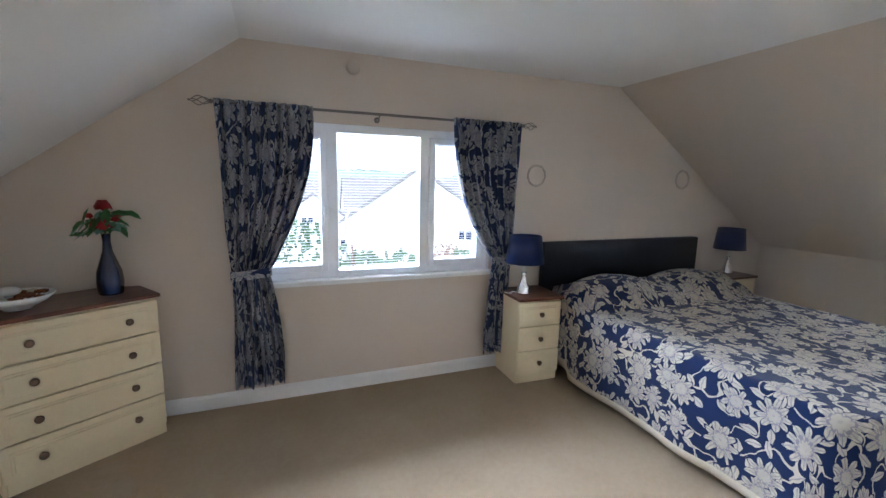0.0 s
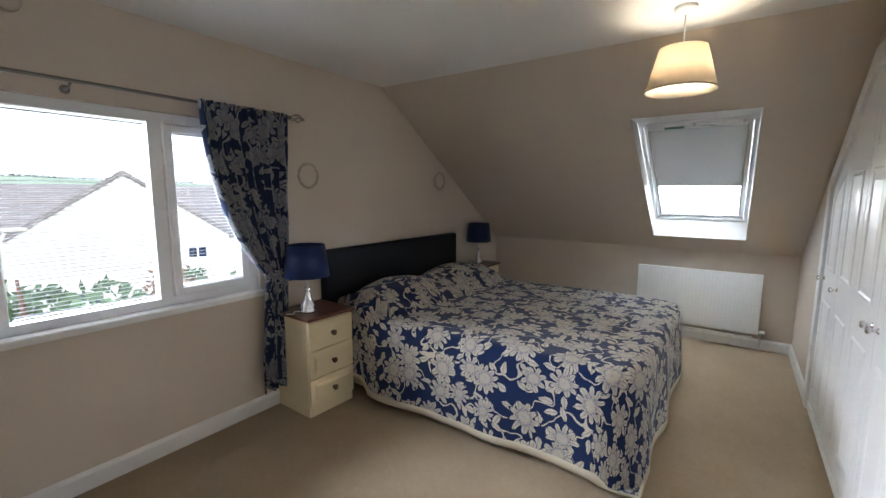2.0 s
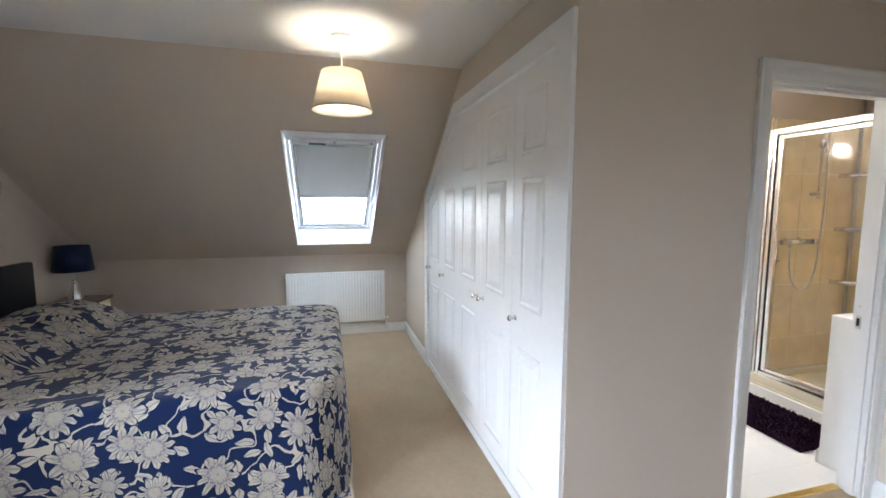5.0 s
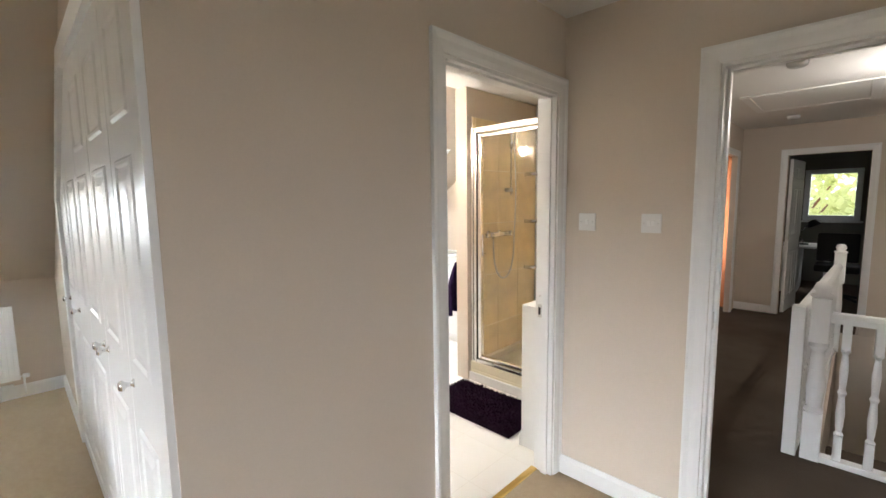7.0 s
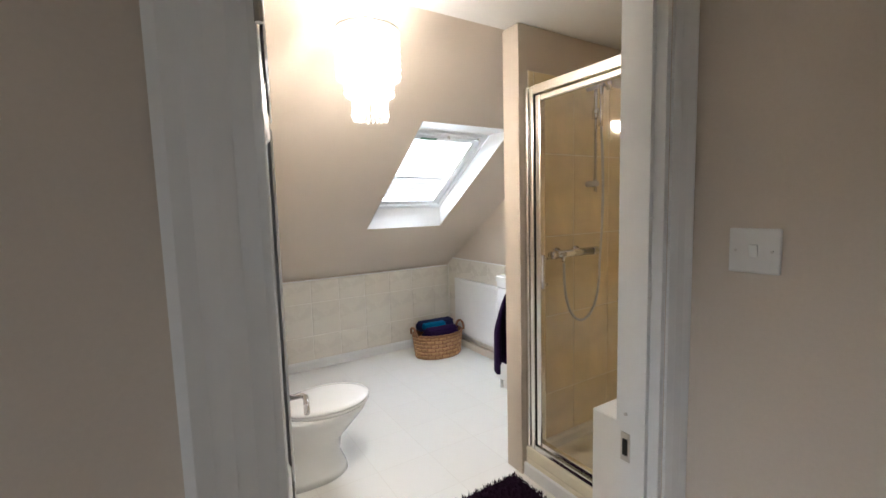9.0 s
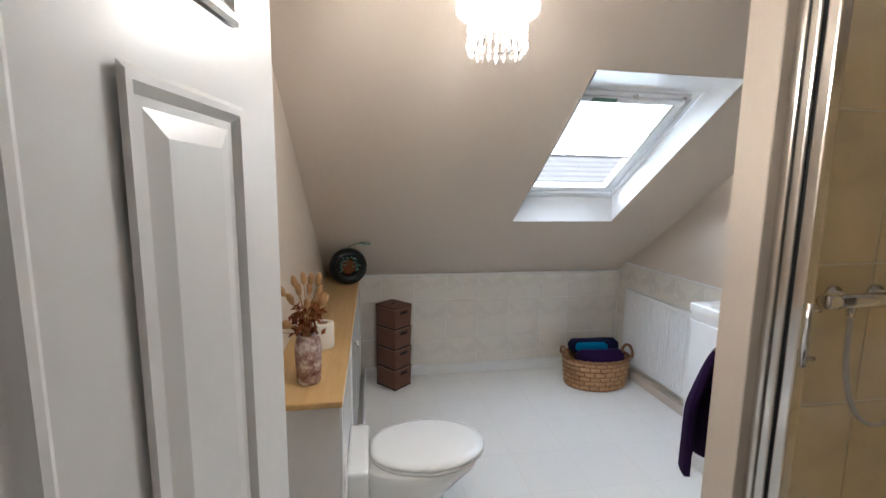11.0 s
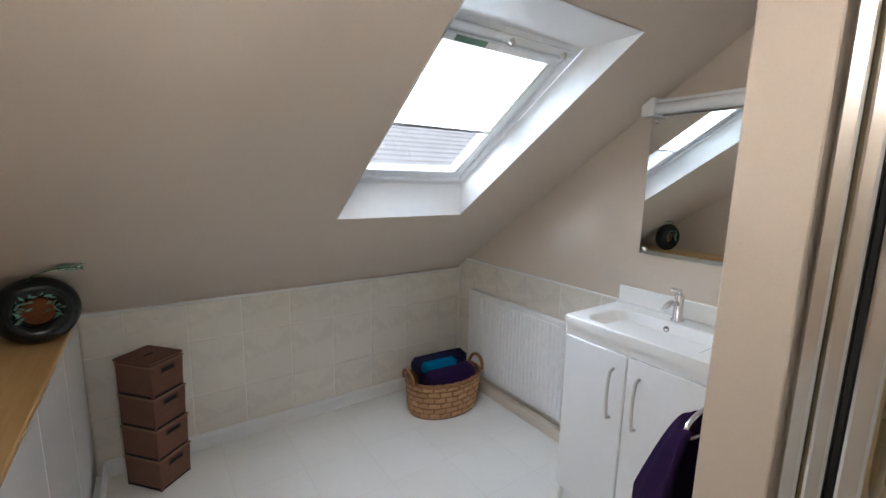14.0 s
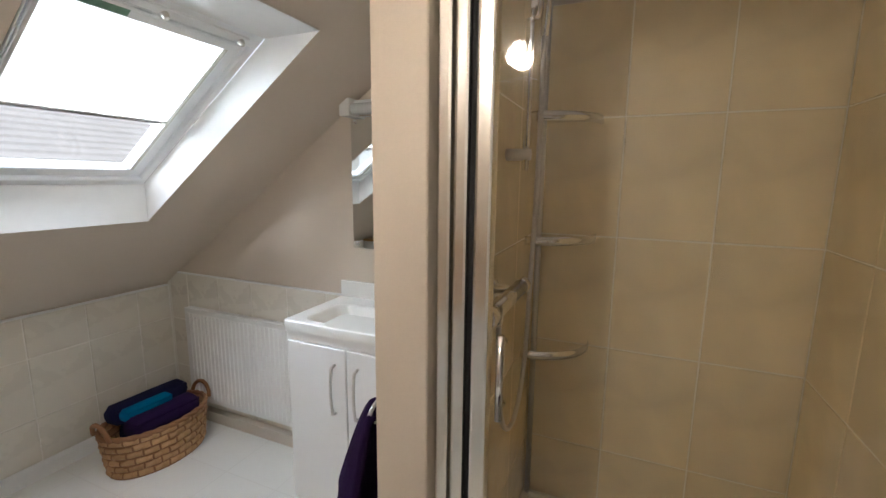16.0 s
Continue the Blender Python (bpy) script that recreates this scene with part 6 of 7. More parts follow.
ob = thing("mirror", pose(3.74, BY0, 1.167), "frameless rectangular mirror with a shaver light above", "mirror")
part("glass", box(-0.29, 0.29, 0.004, 0.02, 0.0, 0.615, 0.004), "mirror", ob, "silvered mirror glass")
for x in (-0.265, 0.265):
    for z in (0.025, 0.59):
        part("mirror_screw", lathe([(0.0, 0.0), (0.01, 0.0), (0.01, 0.004), (0.0, 0.007)], 14, None, pose(x, 0.02, z, -90)), "chrome", ob)
ob = thing("shaver_light", pose(3.74, BY0, 1.79), "white shaver light, off, over the mirror", "wall light")
part("body", box(-0.25, 0.25, 0.002, 0.05, 0.0, 0.06, 0.006, seg=2), "upvc", ob, "white light body")
part("diffuser", tube([(-0.25, 0.055, 0.02), (0.25, 0.055, 0.02)], 0.024, 14), "upvc", ob, "opal tube", True)
for x in (-0.275, 0.275):
    part("end_cap", box(x - 0.028, x + 0.028, 0.002, 0.085, -0.012, 0.066, 0.006, seg=2), "gloss", ob, "white socket end")

# hand towel on a ring on the stud wall's end
ob = thing("towel_ring", pose(3.287, -1.76, 0.99), "chrome towel ring on the stud wall", "towel ring")
part("rose", lathe([(0.0, 0.012), (0.02, 0.012), (0.022, 0.0), (0.0, 0.0)], 18, None, pose(0, 0, 0, 0, 90, 0)), "chrome", ob, smooth=True)
part("ring", tube([(0.045 + 0.0, 0.075 * math.sin(i * math.pi / 12), -0.0 - 0.03 * math.cos(i * math.pi / 12) - 0.03) for i in range(25)], 0.005, 8), "chrome", ob, smooth=True)
part("arm", tube([(0.01, 0, 0), (0.045, 0, 0)], 0.006, 8), "chrome", ob, smooth=True)
ob = thing("hand_towel", pose(3.287, -1.76, 0), "dark purple hand towel hung from a ring", "towel")


def drape(u, v):
    a = (u - 0.5) * 2
    z = 0.965 - 0.44 * v
    spread = 0.055 + 0.065 * min(1.0, v * 2.2) ** 0.7
    return (0.034 + 0.012 * math.sin(a * 9 + 1) * (0.2 + 0.8 * v) + (0.035 + 0.085 * min(1, v * 1.9) ** 0.8) * max(0.0, math.cos(a * 1.5)) ** 0.7, 0.015 + a * spread, z + 0.012 * math.sin(a * 5) * v)


bm = sheet(44, 36, drape)
thicken(part("cloth", bm, "purple", ob, smooth=True), 0.02)


# ---- shower ----
SX_L, SX_R, SYF = 3.163, 2.225, -1.665
structure("wall_shower_lining", box(2.12, SX_R, BY0, -1.70, 0, CEIL), "wall", "tiled side wall of the shower", "wall")
ob = thing("shower_tray", pose(2.69, -2.15, 0), "cream raised shower tray", "shower tray")
tr = box(SX_R - 2.69, SX_L - 2.69, BY0 + 2.15 + 0.012, SYF + 2.15, 0.0, 0.10, 0.012, seg=2)
for a in (box(SX_R - 2.69, SX_L - 2.69, SYF + 2.15 - 0.07, SYF + 2.15, 0.09, 0.16, 0.012, seg=2), box(SX_R - 2.69, SX_R - 2.69 + 0.04, BY0 + 2.15 + 0.012, SYF + 2.15 - 0.06, 0.09, 0.155, 0.01), box(SX_L - 2.69 - 0.04, SX_L - 2.69, BY0 + 2.15 + 0.012, SYF + 2.15 - 0.06, 0.09, 0.155, 0.01), box(SX_R - 2.69, SX_L - 2.69, BY0 + 2.15 + 0.012, BY0 + 2.15 + 0.05, 0.09, 0.155, 0.01)):
    join(tr, a)
part("tray", tr, "tray", ob)
part("front_skirt", box(SX_R - 2.69, SX_L - 2.69, SYF + 2.15, SYF + 2.15 + 0.018, 0.0, 0.075, 0.006), "white", ob, "white moulded skirt at the foot")
part("drain", lathe([(0.0, 0.004), (0.04, 0.004), (0.045, 0.0), (0.0, 0.0)], 24, None, pose(0, -0.05, 0.1005)), "chrome", ob)

ob = thing("shower_enclosure", pose(2.69, SYF - 0.03, 0.162), "polished aluminium framed glass shower door", "shower door")
L_, R_, T_ = SX_L - 2.69 - 0.002, SX_R - 2.69 + 0.002, 1.885
fr = box(L_ - 0.03, L_, -0.028, 0.028, 0, T_, 0.006, seg=2)
box(L_ - 0.062, L_ - 0.034, -0.022, 0.024, 0, T_, 0.006, fr, 2)
box(R_, R_ + 0.045, -0.028, 0.028, 0, T_, 0.006, fr, 2)
box(R_ + 0.045, L_ - 0.062, -0.026, 0.026, T_ - 0.045, T_, 0.006, fr, 2)
box(R_ + 0.045, L_ - 0.062, -0.026, 0.026, 0.0, 0.03, 0.006, fr, 2)
part("frame", fr, "silver", ob, "polished aluminium frame")
# black strip put in for the shade between jamb and door
part("seal", box(L_ - 0.072, L_ - 0.0635, -0.012, 0.014, 0.03, T_ - 0.045), "black", ob, "black strip standing for the shaded gap beside the door")
dr = box(L_ - 0.108, L_ - 0.074, -0.016, 0.02, 0.036, T_ - 0.05, 0.006, seg=2)
box(R_ + 0.05, R_ + 0.08, -0.016, 0.02, 0.036, T_ - 0.05, 0.006, dr, 2)
box(R_ + 0.08, L_ - 0.108, -0.014, 0.018, T_ - 0.08, T_ - 0.052, 0.004, dr)
box(R_ + 0.08, L_ - 0.108, -0.014, 0.018, 0.036, 0.062, 0.004, dr)
door = part("door", dr, "silver", ob, "aluminium framed door")
gl = part("glass", box(R_ + 0.078, L_ - 0.106, -0.003, 0.003, 0.06, T_ - 0.078), "shower_glass", door, "clear safety glass")
gl.visible_shadow = False
hd = tube([(L_ - 0.138, 0.035, 0.885), (L_ - 0.138, 0.035, 1.055)], 0.008, 12)
for z in (0.905, 1.035):
    tube([(L_ - 0.138, 0.003, z), (L_ - 0.138, 0.035, z)], 0.006, 8, hd)
part("handle", hd, "chrome", door, "chrome bar handle", True)

ob = thing("shower_mixer", pose(SX_L - 0.012, -1.965, 1.20), "chrome thermostatic bar shower with hose and handset", "shower")
part("bar_valve", tube([(-0.062, 0.14, 0), (-0.062, -0.14, 0)], 0.021, 18), "chrome", ob, "chrome bar valve", True)
for y in (0.14, -0.14):
    part("control", lathe([(0.0, 0.046), (0.019, 0.044), (0.023, 0.036), (0.0245, 0.004), (0.021, 0.0), (0.0, 0.0)], 20, None, pose(-0.062, y, 0, -90 if y > 0 else 90)), "chrome", ob, "ribbed chrome control", True)
for y in (0.075, -0.075):
    part("union", lathe([(0.0, 0.05), (0.016, 0.05), (0.018, 0.012), (0.03, 0.008), (0.03, 0.0), (0.0, 0.0)], 18, None, pose(0, y, 0, 0, -90, 0)), "chrome", ob, smooth=True)
RAIL = -0.175
part("riser_rail", tube([(-0.055, RAIL, 0.33), (-0.055, RAIL, 0.93)], 0.0095, 12), "chrome", ob, "chrome riser rail", True)
for z in (0.373, 0.90):
    part("rail_bracket", tube([(0.0, RAIL, z), (-0.068, RAIL, z)], 0.0165, 14), "satin", ob, smooth=True)
part("slider", lathe([(0.0, -0.025), (0.02, -0.025), (0.023, -0.01), (0.023, 0.012), (0.018, 0.025), (0.0, 0.025)], 16, None, pose(-0.058, RAIL, 0.755)), "chrome", ob, "sliding handset holder", True)
hs = tube([(-0.092, RAIL + 0.006, 0.68), (-0.098, RAIL + 0.012, 0.75), (-0.106, RAIL + 0.022, 0.83), (-0.118, RAIL + 0.034, 0.885)], 0.0115, 12)
lathe([(0.0, 0.0), (0.04, 0.0), (0.044, 0.008), (0.032, 0.024), (0.012, 0.034), (0.0, 0.034)], 28, hs, pose(-0.15, RAIL + 0.05, 0.885, 40, -50, 0))
part("handset", hs, "chrome", ob, "chrome shower handset", True)
part("outlet", lathe([(0.0, -0.045), (0.0095, -0.045), (0.012, -0.03), (0.012, -0.015), (0.0, -0.015)], 12, None, pose(-0.062, 0.085, 0)), "chrome", ob, smooth=True)
hose = []
for i in range(41):
    u = i / 40
    if u < 0.5:
        a = math.pi * u / 0.5
        y, z = 0.085 - 0.1375 * (1 - math.cos(a)), -0.05 - 0.33 * math.sin(a) ** 0.72
    else:
        k = (u - 0.5) / 0.5
        y, z = -0.19 - 0.02 * math.sin(k * math.pi) + 0.015 * k, -0.05 + 0.73 * k
    hose.append((-0.064 - 0.028 * u, y, z))
part("hose", tube(hose, 0.0068, 8), "satin", ob, "metal shower hose", True)

ob = thing("corner_caddy", pose(3.135, -2.61, 0.156), "tension pole corner caddy with three shelves", "shower caddy")
part("pole", tube([(0, 0, 0), (0, 0, CEIL - 0.16)], 0.0115, 14), "satin", ob, "satin metal pole", True)
for z in (0.705, 1.135, 1.565):
    n = 14
    poly = [(0.015, -0.02)] + [(0.015 - 0.225 * math.cos(i * math.pi / 2 / n), -0.02 + 0.20 * math.sin(i * math.pi / 2 / n)) for i in range(n + 1)]
    sh = part("shelf", prism(poly, "z", z - 0.004, z), "shower_glass", ob, "clear shelf plate")
    band = bmesh.new()
    pr = None
    for x, y in poly[1:]:
        q = [band.verts.new((x, y, z - 0.018)), band.verts.new((x, y, z + 0.014))]
        if pr:
            band.faces.new((pr[0], q[0], q[1], pr[1]))
        pr = q
    thicken(part("shelf_band", band, "chrome", sh, "satin metal band", True), 0.003)

ob = thing("bath_mat", pose(2.79, -1.36, 0.001), "dark aubergine shaggy bath mat by the shower", "bath mat")
bm = bmesh.new()
rnd = random.Random(21)
box(-0.40, 0.385, -0.23, 0.23, 0.0, 0.016, 0.007, bm)
part("backing", bm, "mat", ob)
pv, pf = [], []
for _ in range(7000):
    x, y = rnd.uniform(-0.405, 0.39), rnd.uniform(-0.235, 0.235)
    a, l = rnd.uniform(0, 6.28), rnd.uniform(0.012, 0.024)
    dx, dy = 0.0042 * math.cos(a), 0.0042 * math.sin(a)
    tx, ty = rnd.uniform(-0.012, 0.012), rnd.uniform(-0.012, 0.012)
    i = len(pv)
    pv += [(x - dx, y - dy, 0.012), (x + dx, y + dy, 0.012), (x + tx + dy * 0.5, y + ty - dx * 0.5, 0.012 + l)]
    pf.append((i, i + 1, i + 2))
me = bpy.data.meshes.new("tufted_top")
me.from_pydata(pv, [], pf)
me.materials.append(M["mat"])
pile = new("tufted_top", me)
pile.parent = ob
tagged(pile, "shaggy pile", kind="stuff")


# ---- chandelier ----
def strand(length, beads):
    bm = tube([(0, 0, 0), (0, 0, -length)], 0.0012, 4)
    for i in range(beads):
        z = -length * (i + 0.5) / beads
        ball(0, 0, z, 0.0062, 0.0062, length / beads * 0.47, bm, 1)
    return bm


M["crystal_lit"] = beads()
ob = thing("chandelier", pose(3.215, -0.863, 1.85), "three-tier crystal bead chandelier, lit", "ceiling lamp")
for r, z, length, n, beads in ((0.128, 0.338, 0.195, 46, 7), (0.098, 0.20, 0.125, 34, 5), (0.070, 0.125, 0.12, 24, 5)):
    part("hoop", lathe([(r + 0.002, z), (r + 0.002, z + 0.008), (r - 0.003, z + 0.008), (r - 0.003, z), (r + 0.002, z)], 40, caps=False), "chrome", ob, "chrome hoop", True)
    sm = mesh(strand(length, beads), "strand", "crystal_lit", True)
    for i in range(n):
        a = 2 * math.pi * i / n
        s = new("strand", sm)
        s.parent = ob
        s.matrix_basis = pose(r * math.cos(a), r * math.sin(a), z, 0, 0, math.degrees(a))
dm = bmesh.new()
bmesh.ops.create_cone(dm, segments=8, radius1=0.001, radius2=0.009, depth=0.026)
ball(0, 0, 0.017, 0.008, 0.008, 0.006, dm, 1)
dm = mesh(dm, "drop", "crystal")
for i in range(24):
    a = 2 * math.pi * i / 24
    s = new("drop", dm)
    s.parent = ob
    s.matrix_basis = pose(0.070 * math.cos(a), 0.070 * math.sin(a), -0.008, 0, 0, math.degrees(a))
part("cord", tube([(0, 0, 0.345), (0, 0, 0.50)], 0.003, 6), "chrome", ob)
part("ceiling_rose", lathe([(0.0, 0.511), (0.05, 0.511), (0.048, 0.49), (0.02, 0.478), (0.0, 0.476)], 28), "chrome", ob, "chrome ceiling rose", True)
part("spokes", tube([(-0.128, 0, 0.342), (0.128, 0, 0.342)], 0.003, 6, tube([(0, -0.128, 0.342), (0, 0.128, 0.342)], 0.003, 6)), "chrome", ob)


# ---- wall tiles: separate pieces on their walls ----
def tiles(parent, axis, face, out, a0, a1, z0, z1, w, h, material, start=0.0, top=None):
    """Tiles on a wall face, with open joints; axis is the way the wall runs."""
    gap = 0.006
    meshes = {}
    z = z0
    while z < z1 - 0.01:
        zt = min(z + h, z1)
        a = a0 + start - w if start else a0
        while a < a1 - 0.005:
            b0, b1 = max(a, a0), min(a + w, a1)
            if b1 - b0 > 0.012:
                key = (round(b1 - b0, 3), round(zt - max(z, 0.1 if z0 < 0 else z), 3))
                if key not in meshes:
                    lw, lh = key[0] / 2 - gap / 2, key[1] / 2 - gap / 2
                    bm = box(-lw, lw, 0.0, 0.0035, -lh, lh)
                    bmesh.ops.bevel(bm, geom=[e for e in bm.edges if all(v.co.y > 0.003 for v in e.verts)], offset=0.0016, segments=1, affect="EDGES")
                    meshes[key] = mesh(bm, "tile", material)
                t = new("tile", meshes[key])
                t.parent = parent
                c, zz = (b0 + b1) / 2, (max(z, 0.1 if z0 < 0 else z) + zt) / 2
                turn = {("x", 1): 0, ("x", -1): 180, ("y", -1): 90, ("y", 1): -90}[(axis, out)]
                t.matrix_basis = pose(c, face, zz, 0, 0, turn) if axis == "x" else pose(face, c, zz, 0, 0, turn)
            a += w
        z += h


knee_tiles = structure("trim_knee_tiling", box(BKNEE - 0.013, BKNEE - 0.002, BY0 + 0.002, -0.45, 0.0, 0.824), "grout", "ivory tiled dado on the bathroom knee wall", "tiling")
tiles(knee_tiles, "y", BKNEE - 0.013, -1, BY0 + 0.012, -0.45, 0.0, 0.826, 0.262, 0.31, "tile", 0.19)
part("top_bead", box(BKNEE - 0.022, BKNEE - 0.002, BY0 + 0.012, -0.45, 0.8265, 0.836, 0.003), "white", knee_tiles, "white edge bead")
side_tiles = structure("trim_basin_tiling", box(3.29, BKNEE - 0.002, BY0 + 0.0005, BY0 + 0.004, 0.0, 0.916), "grout", "ivory tiled dado behind the basin and radiator", "tiling")
tiles(side_tiles, "x", BY0 + 0.004, 1, 4.115, BKNEE - 0.03, 0.0, 0.915, 0.262, 0.31, "tile", 0.1)
part("top_bead", box(3.29, BKNEE - 0.015, BY0 + 0.001, BY0 + 0.014, 0.9155, 0.925, 0.003), "white", side_tiles, "white edge bead")
back = structure("trim_shower_back", box(SX_R, SX_L, BY0 + 0.0005, BY0 + 0.004, 0.1, 2.14), "sand_grout", "sand coloured tiling at the back of the shower", "tiling")
tiles(back, "x", BY0 + 0.004, 1, SX_R + 0.003, SX_L - 0.003, -0.028, 2.14, 0.3107, 0.44, "shower_tile")
left = structure("trim_shower_left", box(SX_L - 0.003, SX_L + 0.0015, BY0 + 0.01, -1.70, 0.1, 2.14), "sand_grout", "sand coloured tiling beside the shower valve", "tiling")
tiles(left, "y", SX_L - 0.003, -1, BY0 + 0.012, -1.70, -0.028, 2.14, 0.30, 0.44, "shower_tile")
right = structure("trim_shower_right", box(SX_R - 0.001, SX_R + 0.002, BY0 + 0.01, -1.70, 0.1, 2.14), "sand_grout", "sand coloured tiling on the shower's far side", "tiling")
tiles(right, "y", SX_R + 0.002, 1, BY0 + 0.012, -1.70, -0.028, 2.14, 0.30, 0.44, "shower_tile")


# ---- landing ----
def newel(x, y, top=1.0, low=0.0):
    ob = thing("newel_post", pose(x, y, low), "white turned newel post with a ball cap", "newel post", "newel posts of the stair")
    t = top - low
    bm = box(-0.042, 0.042, -0.042, 0.042, 0, 0.28, 0.004)
    box(-0.042, 0.042, -0.042, 0.042, t - 0.32, t - 0.07, 0.004, bm)
    lathe([(0.042, 0.27), (0.045, 0.29), (0.03, 0.31), (0.034, 0.36), (0.04, 0.42), (0.032, t - 0.42), (0.028, t - 0.37), (0.044, t - 0.345), (0.04, t - 0.31)], 20, bm)
    part("post", bm, "white", ob)
    part("cap", lathe([(0.03, t - 0.075), (0.05, t - 0.065), (0.05, t - 0.055), (0.028, t - 0.045), (0.04, t - 0.02), (0.03, t + 0.01), (0.0, t + 0.018)], 24), "white", ob, smooth=True)


def spindle_mesh(h):
    bm = box(-0.019, 0.019, -0.019, 0.019, 0, 0.14, 0.002)
    box(-0.019, 0.019, -0.019, 0.019, h - 0.14, h, 0.002, bm)
    lathe([(0.019, 0.135), (0.021, 0.15), (0.012, 0.165), (0.016, 0.2), (0.02, 0.27), (0.013, h * 0.5 - 0.02), (0.02, h * 0.5), (0.013, h * 0.5 + 0.02), (0.019, h - 0.26), (0.012, h - 0.17), (0.021, h - 0.152), (0.019, h - 0.135)], 14, bm)
    return mesh(bm, "spindle", "white")


def balustrade(a, b, label):
    """Level rail between two points on the floor."""
    a, b = Vector(a), Vector(b)
    ln = (b - a).length
    ob = thing("balustrade", pose(a.x, a.y, 0, 0, 0, math.degrees(math.atan2(b.y - a.y, b.x - a.x))), label, "balustrade")
    part("handrail", prism([(-0.032, 0.80), (0.032, 0.80), (0.034, 0.83), (0.022, 0.852), (0.0, 0.858), (-0.022, 0.852), (-0.034, 0.83)], "x", 0.04, ln - 0.04), "white", ob, "white painted handrail")
    part("base_rail", box(0.04, ln - 0.04, -0.03, 0.03, 0.0, 0.035, 0.003), "white", ob)
    sm = spindle_mesh(0.768)
    n = max(2, round(ln / 0.125))
    for i in range(1, n):
        s = new("spindle", sm)
        s.parent = ob
        s.matrix_basis = pose(ln * i / n, 0, 0.034)


newel(1.037, -2.15)
newel(1.02, -4.55, 1.02)
balustrade((1.05, -2.15), (-1.55, -2.15), "white balustrade of turned spindles across the stairwell")
balustrade((1.125, -2.15), (1.03, -4.55), "white balustrade of turned spindles along the landing")
half_post = thing("end_post", pose(1.125, -2.145, 0), "flat white end post of the landing balustrade", "post")
part("post", box(-0.03, 0.035, -0.042, 0.042, 0.0, 0.87, 0.004), "white", half_post)
ob = thing("staircase", pose(0, -2.2, 0), "brown carpeted stairs going down", "stairs")
for i in range(9):
    y = -0.35 - i * 0.24
    bm = box(-0.55, 0.98, y - 0.26, y, -0.19 * (i + 1) - 0.19, -0.19 * (i + 1), 0.01)
    part("step", bm, "hall_carpet", ob)
structure("wall_stair_side", box(1.0, 1.04, -5.85, -2.2, -2.6, -0.12), "wall", "beige painted wall down the stairwell", "wall")
structure("wall_stair_far", box(FX0, 1.05, -5.95, -5.85, -2.6, -0.12), "wall", "beige painted wall at the stair's far end", "wall")
structure("wall_stair_near", box(-1.6, 1.05, -2.18, -2.1, -2.6, -0.12), "wall", "beige painted wall under the landing", "wall")
structure("floor_below", box(-1.6, 1.05, -5.85, -2.1, -2.7, -2.6), "hall_carpet", "carpet at the foot of the stairs", "carpet")
structure("floor_landing_edge", box(1.02, 1.055, -5.85, -2.18, -0.2, 0.0), "white", "white painted landing edge board", "trim")

hatch = tagged(new("trim_loft_hatch"), "white panelled loft hatch in the landing ceiling", "loft hatch", kind="structure")
bm = bmesh.new()
for x0, x1, y0, y1 in ((0.85, 0.92, -4.6, -3.7), (1.68, 1.75, -4.6, -3.7), (0.92, 1.68, -4.6, -4.53), (0.92, 1.68, -3.77, -3.7)):
    box(x0, x1, y0, y1, CEIL - 0.012, CEIL + 0.002, 0.004, bm)
part("hatch_frame", bm, "white", hatch)
part("hatch_door", box(0.925, 1.675, -4.525, -3.775, CEIL - 0.008, CEIL + 0.001, 0.002), "white", hatch)
for name, x, y, mt in (("smoke_alarm", 1.28, -2.787, "blind_grey"), ("ceiling_lamp", 1.5, -5.13, "upvc")):
    ob = thing(name, pose(x, y, CEIL - 0.001, 180), "round white fitting on the landing ceiling", "ceiling fitting")
    part("body", lathe([(0.0, 0.035), (0.04, 0.035), (0.055, 0.025), (0.06, 0.0), (0.0, 0.0)], 24), mt, ob, smooth=True)

door_leaf(pose(FX1 - 0.03, -5.96, 0, 0, 0, -95), 0.70, "white panelled door of the far room standing open")
door_leaf(pose(2.125, SDY1 - 0.04, 0, 0, 0, -62), 0.62, "white panelled side door standing ajar")

# frame and glass for the side room's added opening, out of view
win = tagged(new("window_6_added"), "added unseen window that lets light into the side room", "window", kind="structure")
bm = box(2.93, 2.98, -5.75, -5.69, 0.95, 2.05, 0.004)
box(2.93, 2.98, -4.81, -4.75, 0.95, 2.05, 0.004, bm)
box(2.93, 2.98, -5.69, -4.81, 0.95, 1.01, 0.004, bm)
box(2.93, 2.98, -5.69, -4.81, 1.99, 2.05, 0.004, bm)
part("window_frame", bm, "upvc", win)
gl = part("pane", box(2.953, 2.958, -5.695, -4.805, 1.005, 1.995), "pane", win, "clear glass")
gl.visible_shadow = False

# far room: window, desk, chair and clutter
win = tagged(new("window_4"), "white upvc window of the far room", "window", kind="structure")
bm = box(0.90, 0.98, -9.10, -8.98, 1.08, 1.96, 0.005)
box(1.56, 1.64, -9.10, -8.98, 1.08, 1.96, 0.005, bm)
box(0.98, 1.56, -9.10, -8.98, 1.08, 1.17, 0.005, bm)
box(0.98, 1.56, -9.10, -8.98, 1.88, 1.96, 0.005, bm)
part("window_frame", bm, "upvc", win)
gl = part("pane", box(0.97, 1.57, -9.06, -9.05, 1.16, 1.89), "pane", win)
gl.visible_shadow = False
part("window_sill", box(0.86, 1.68, -9.0, -8.9, 1.05, 1.078, 0.004), "white", win)
ob = thing("desk", pose(1.35, -8.0, 0), "white desk in the far room", "desk")
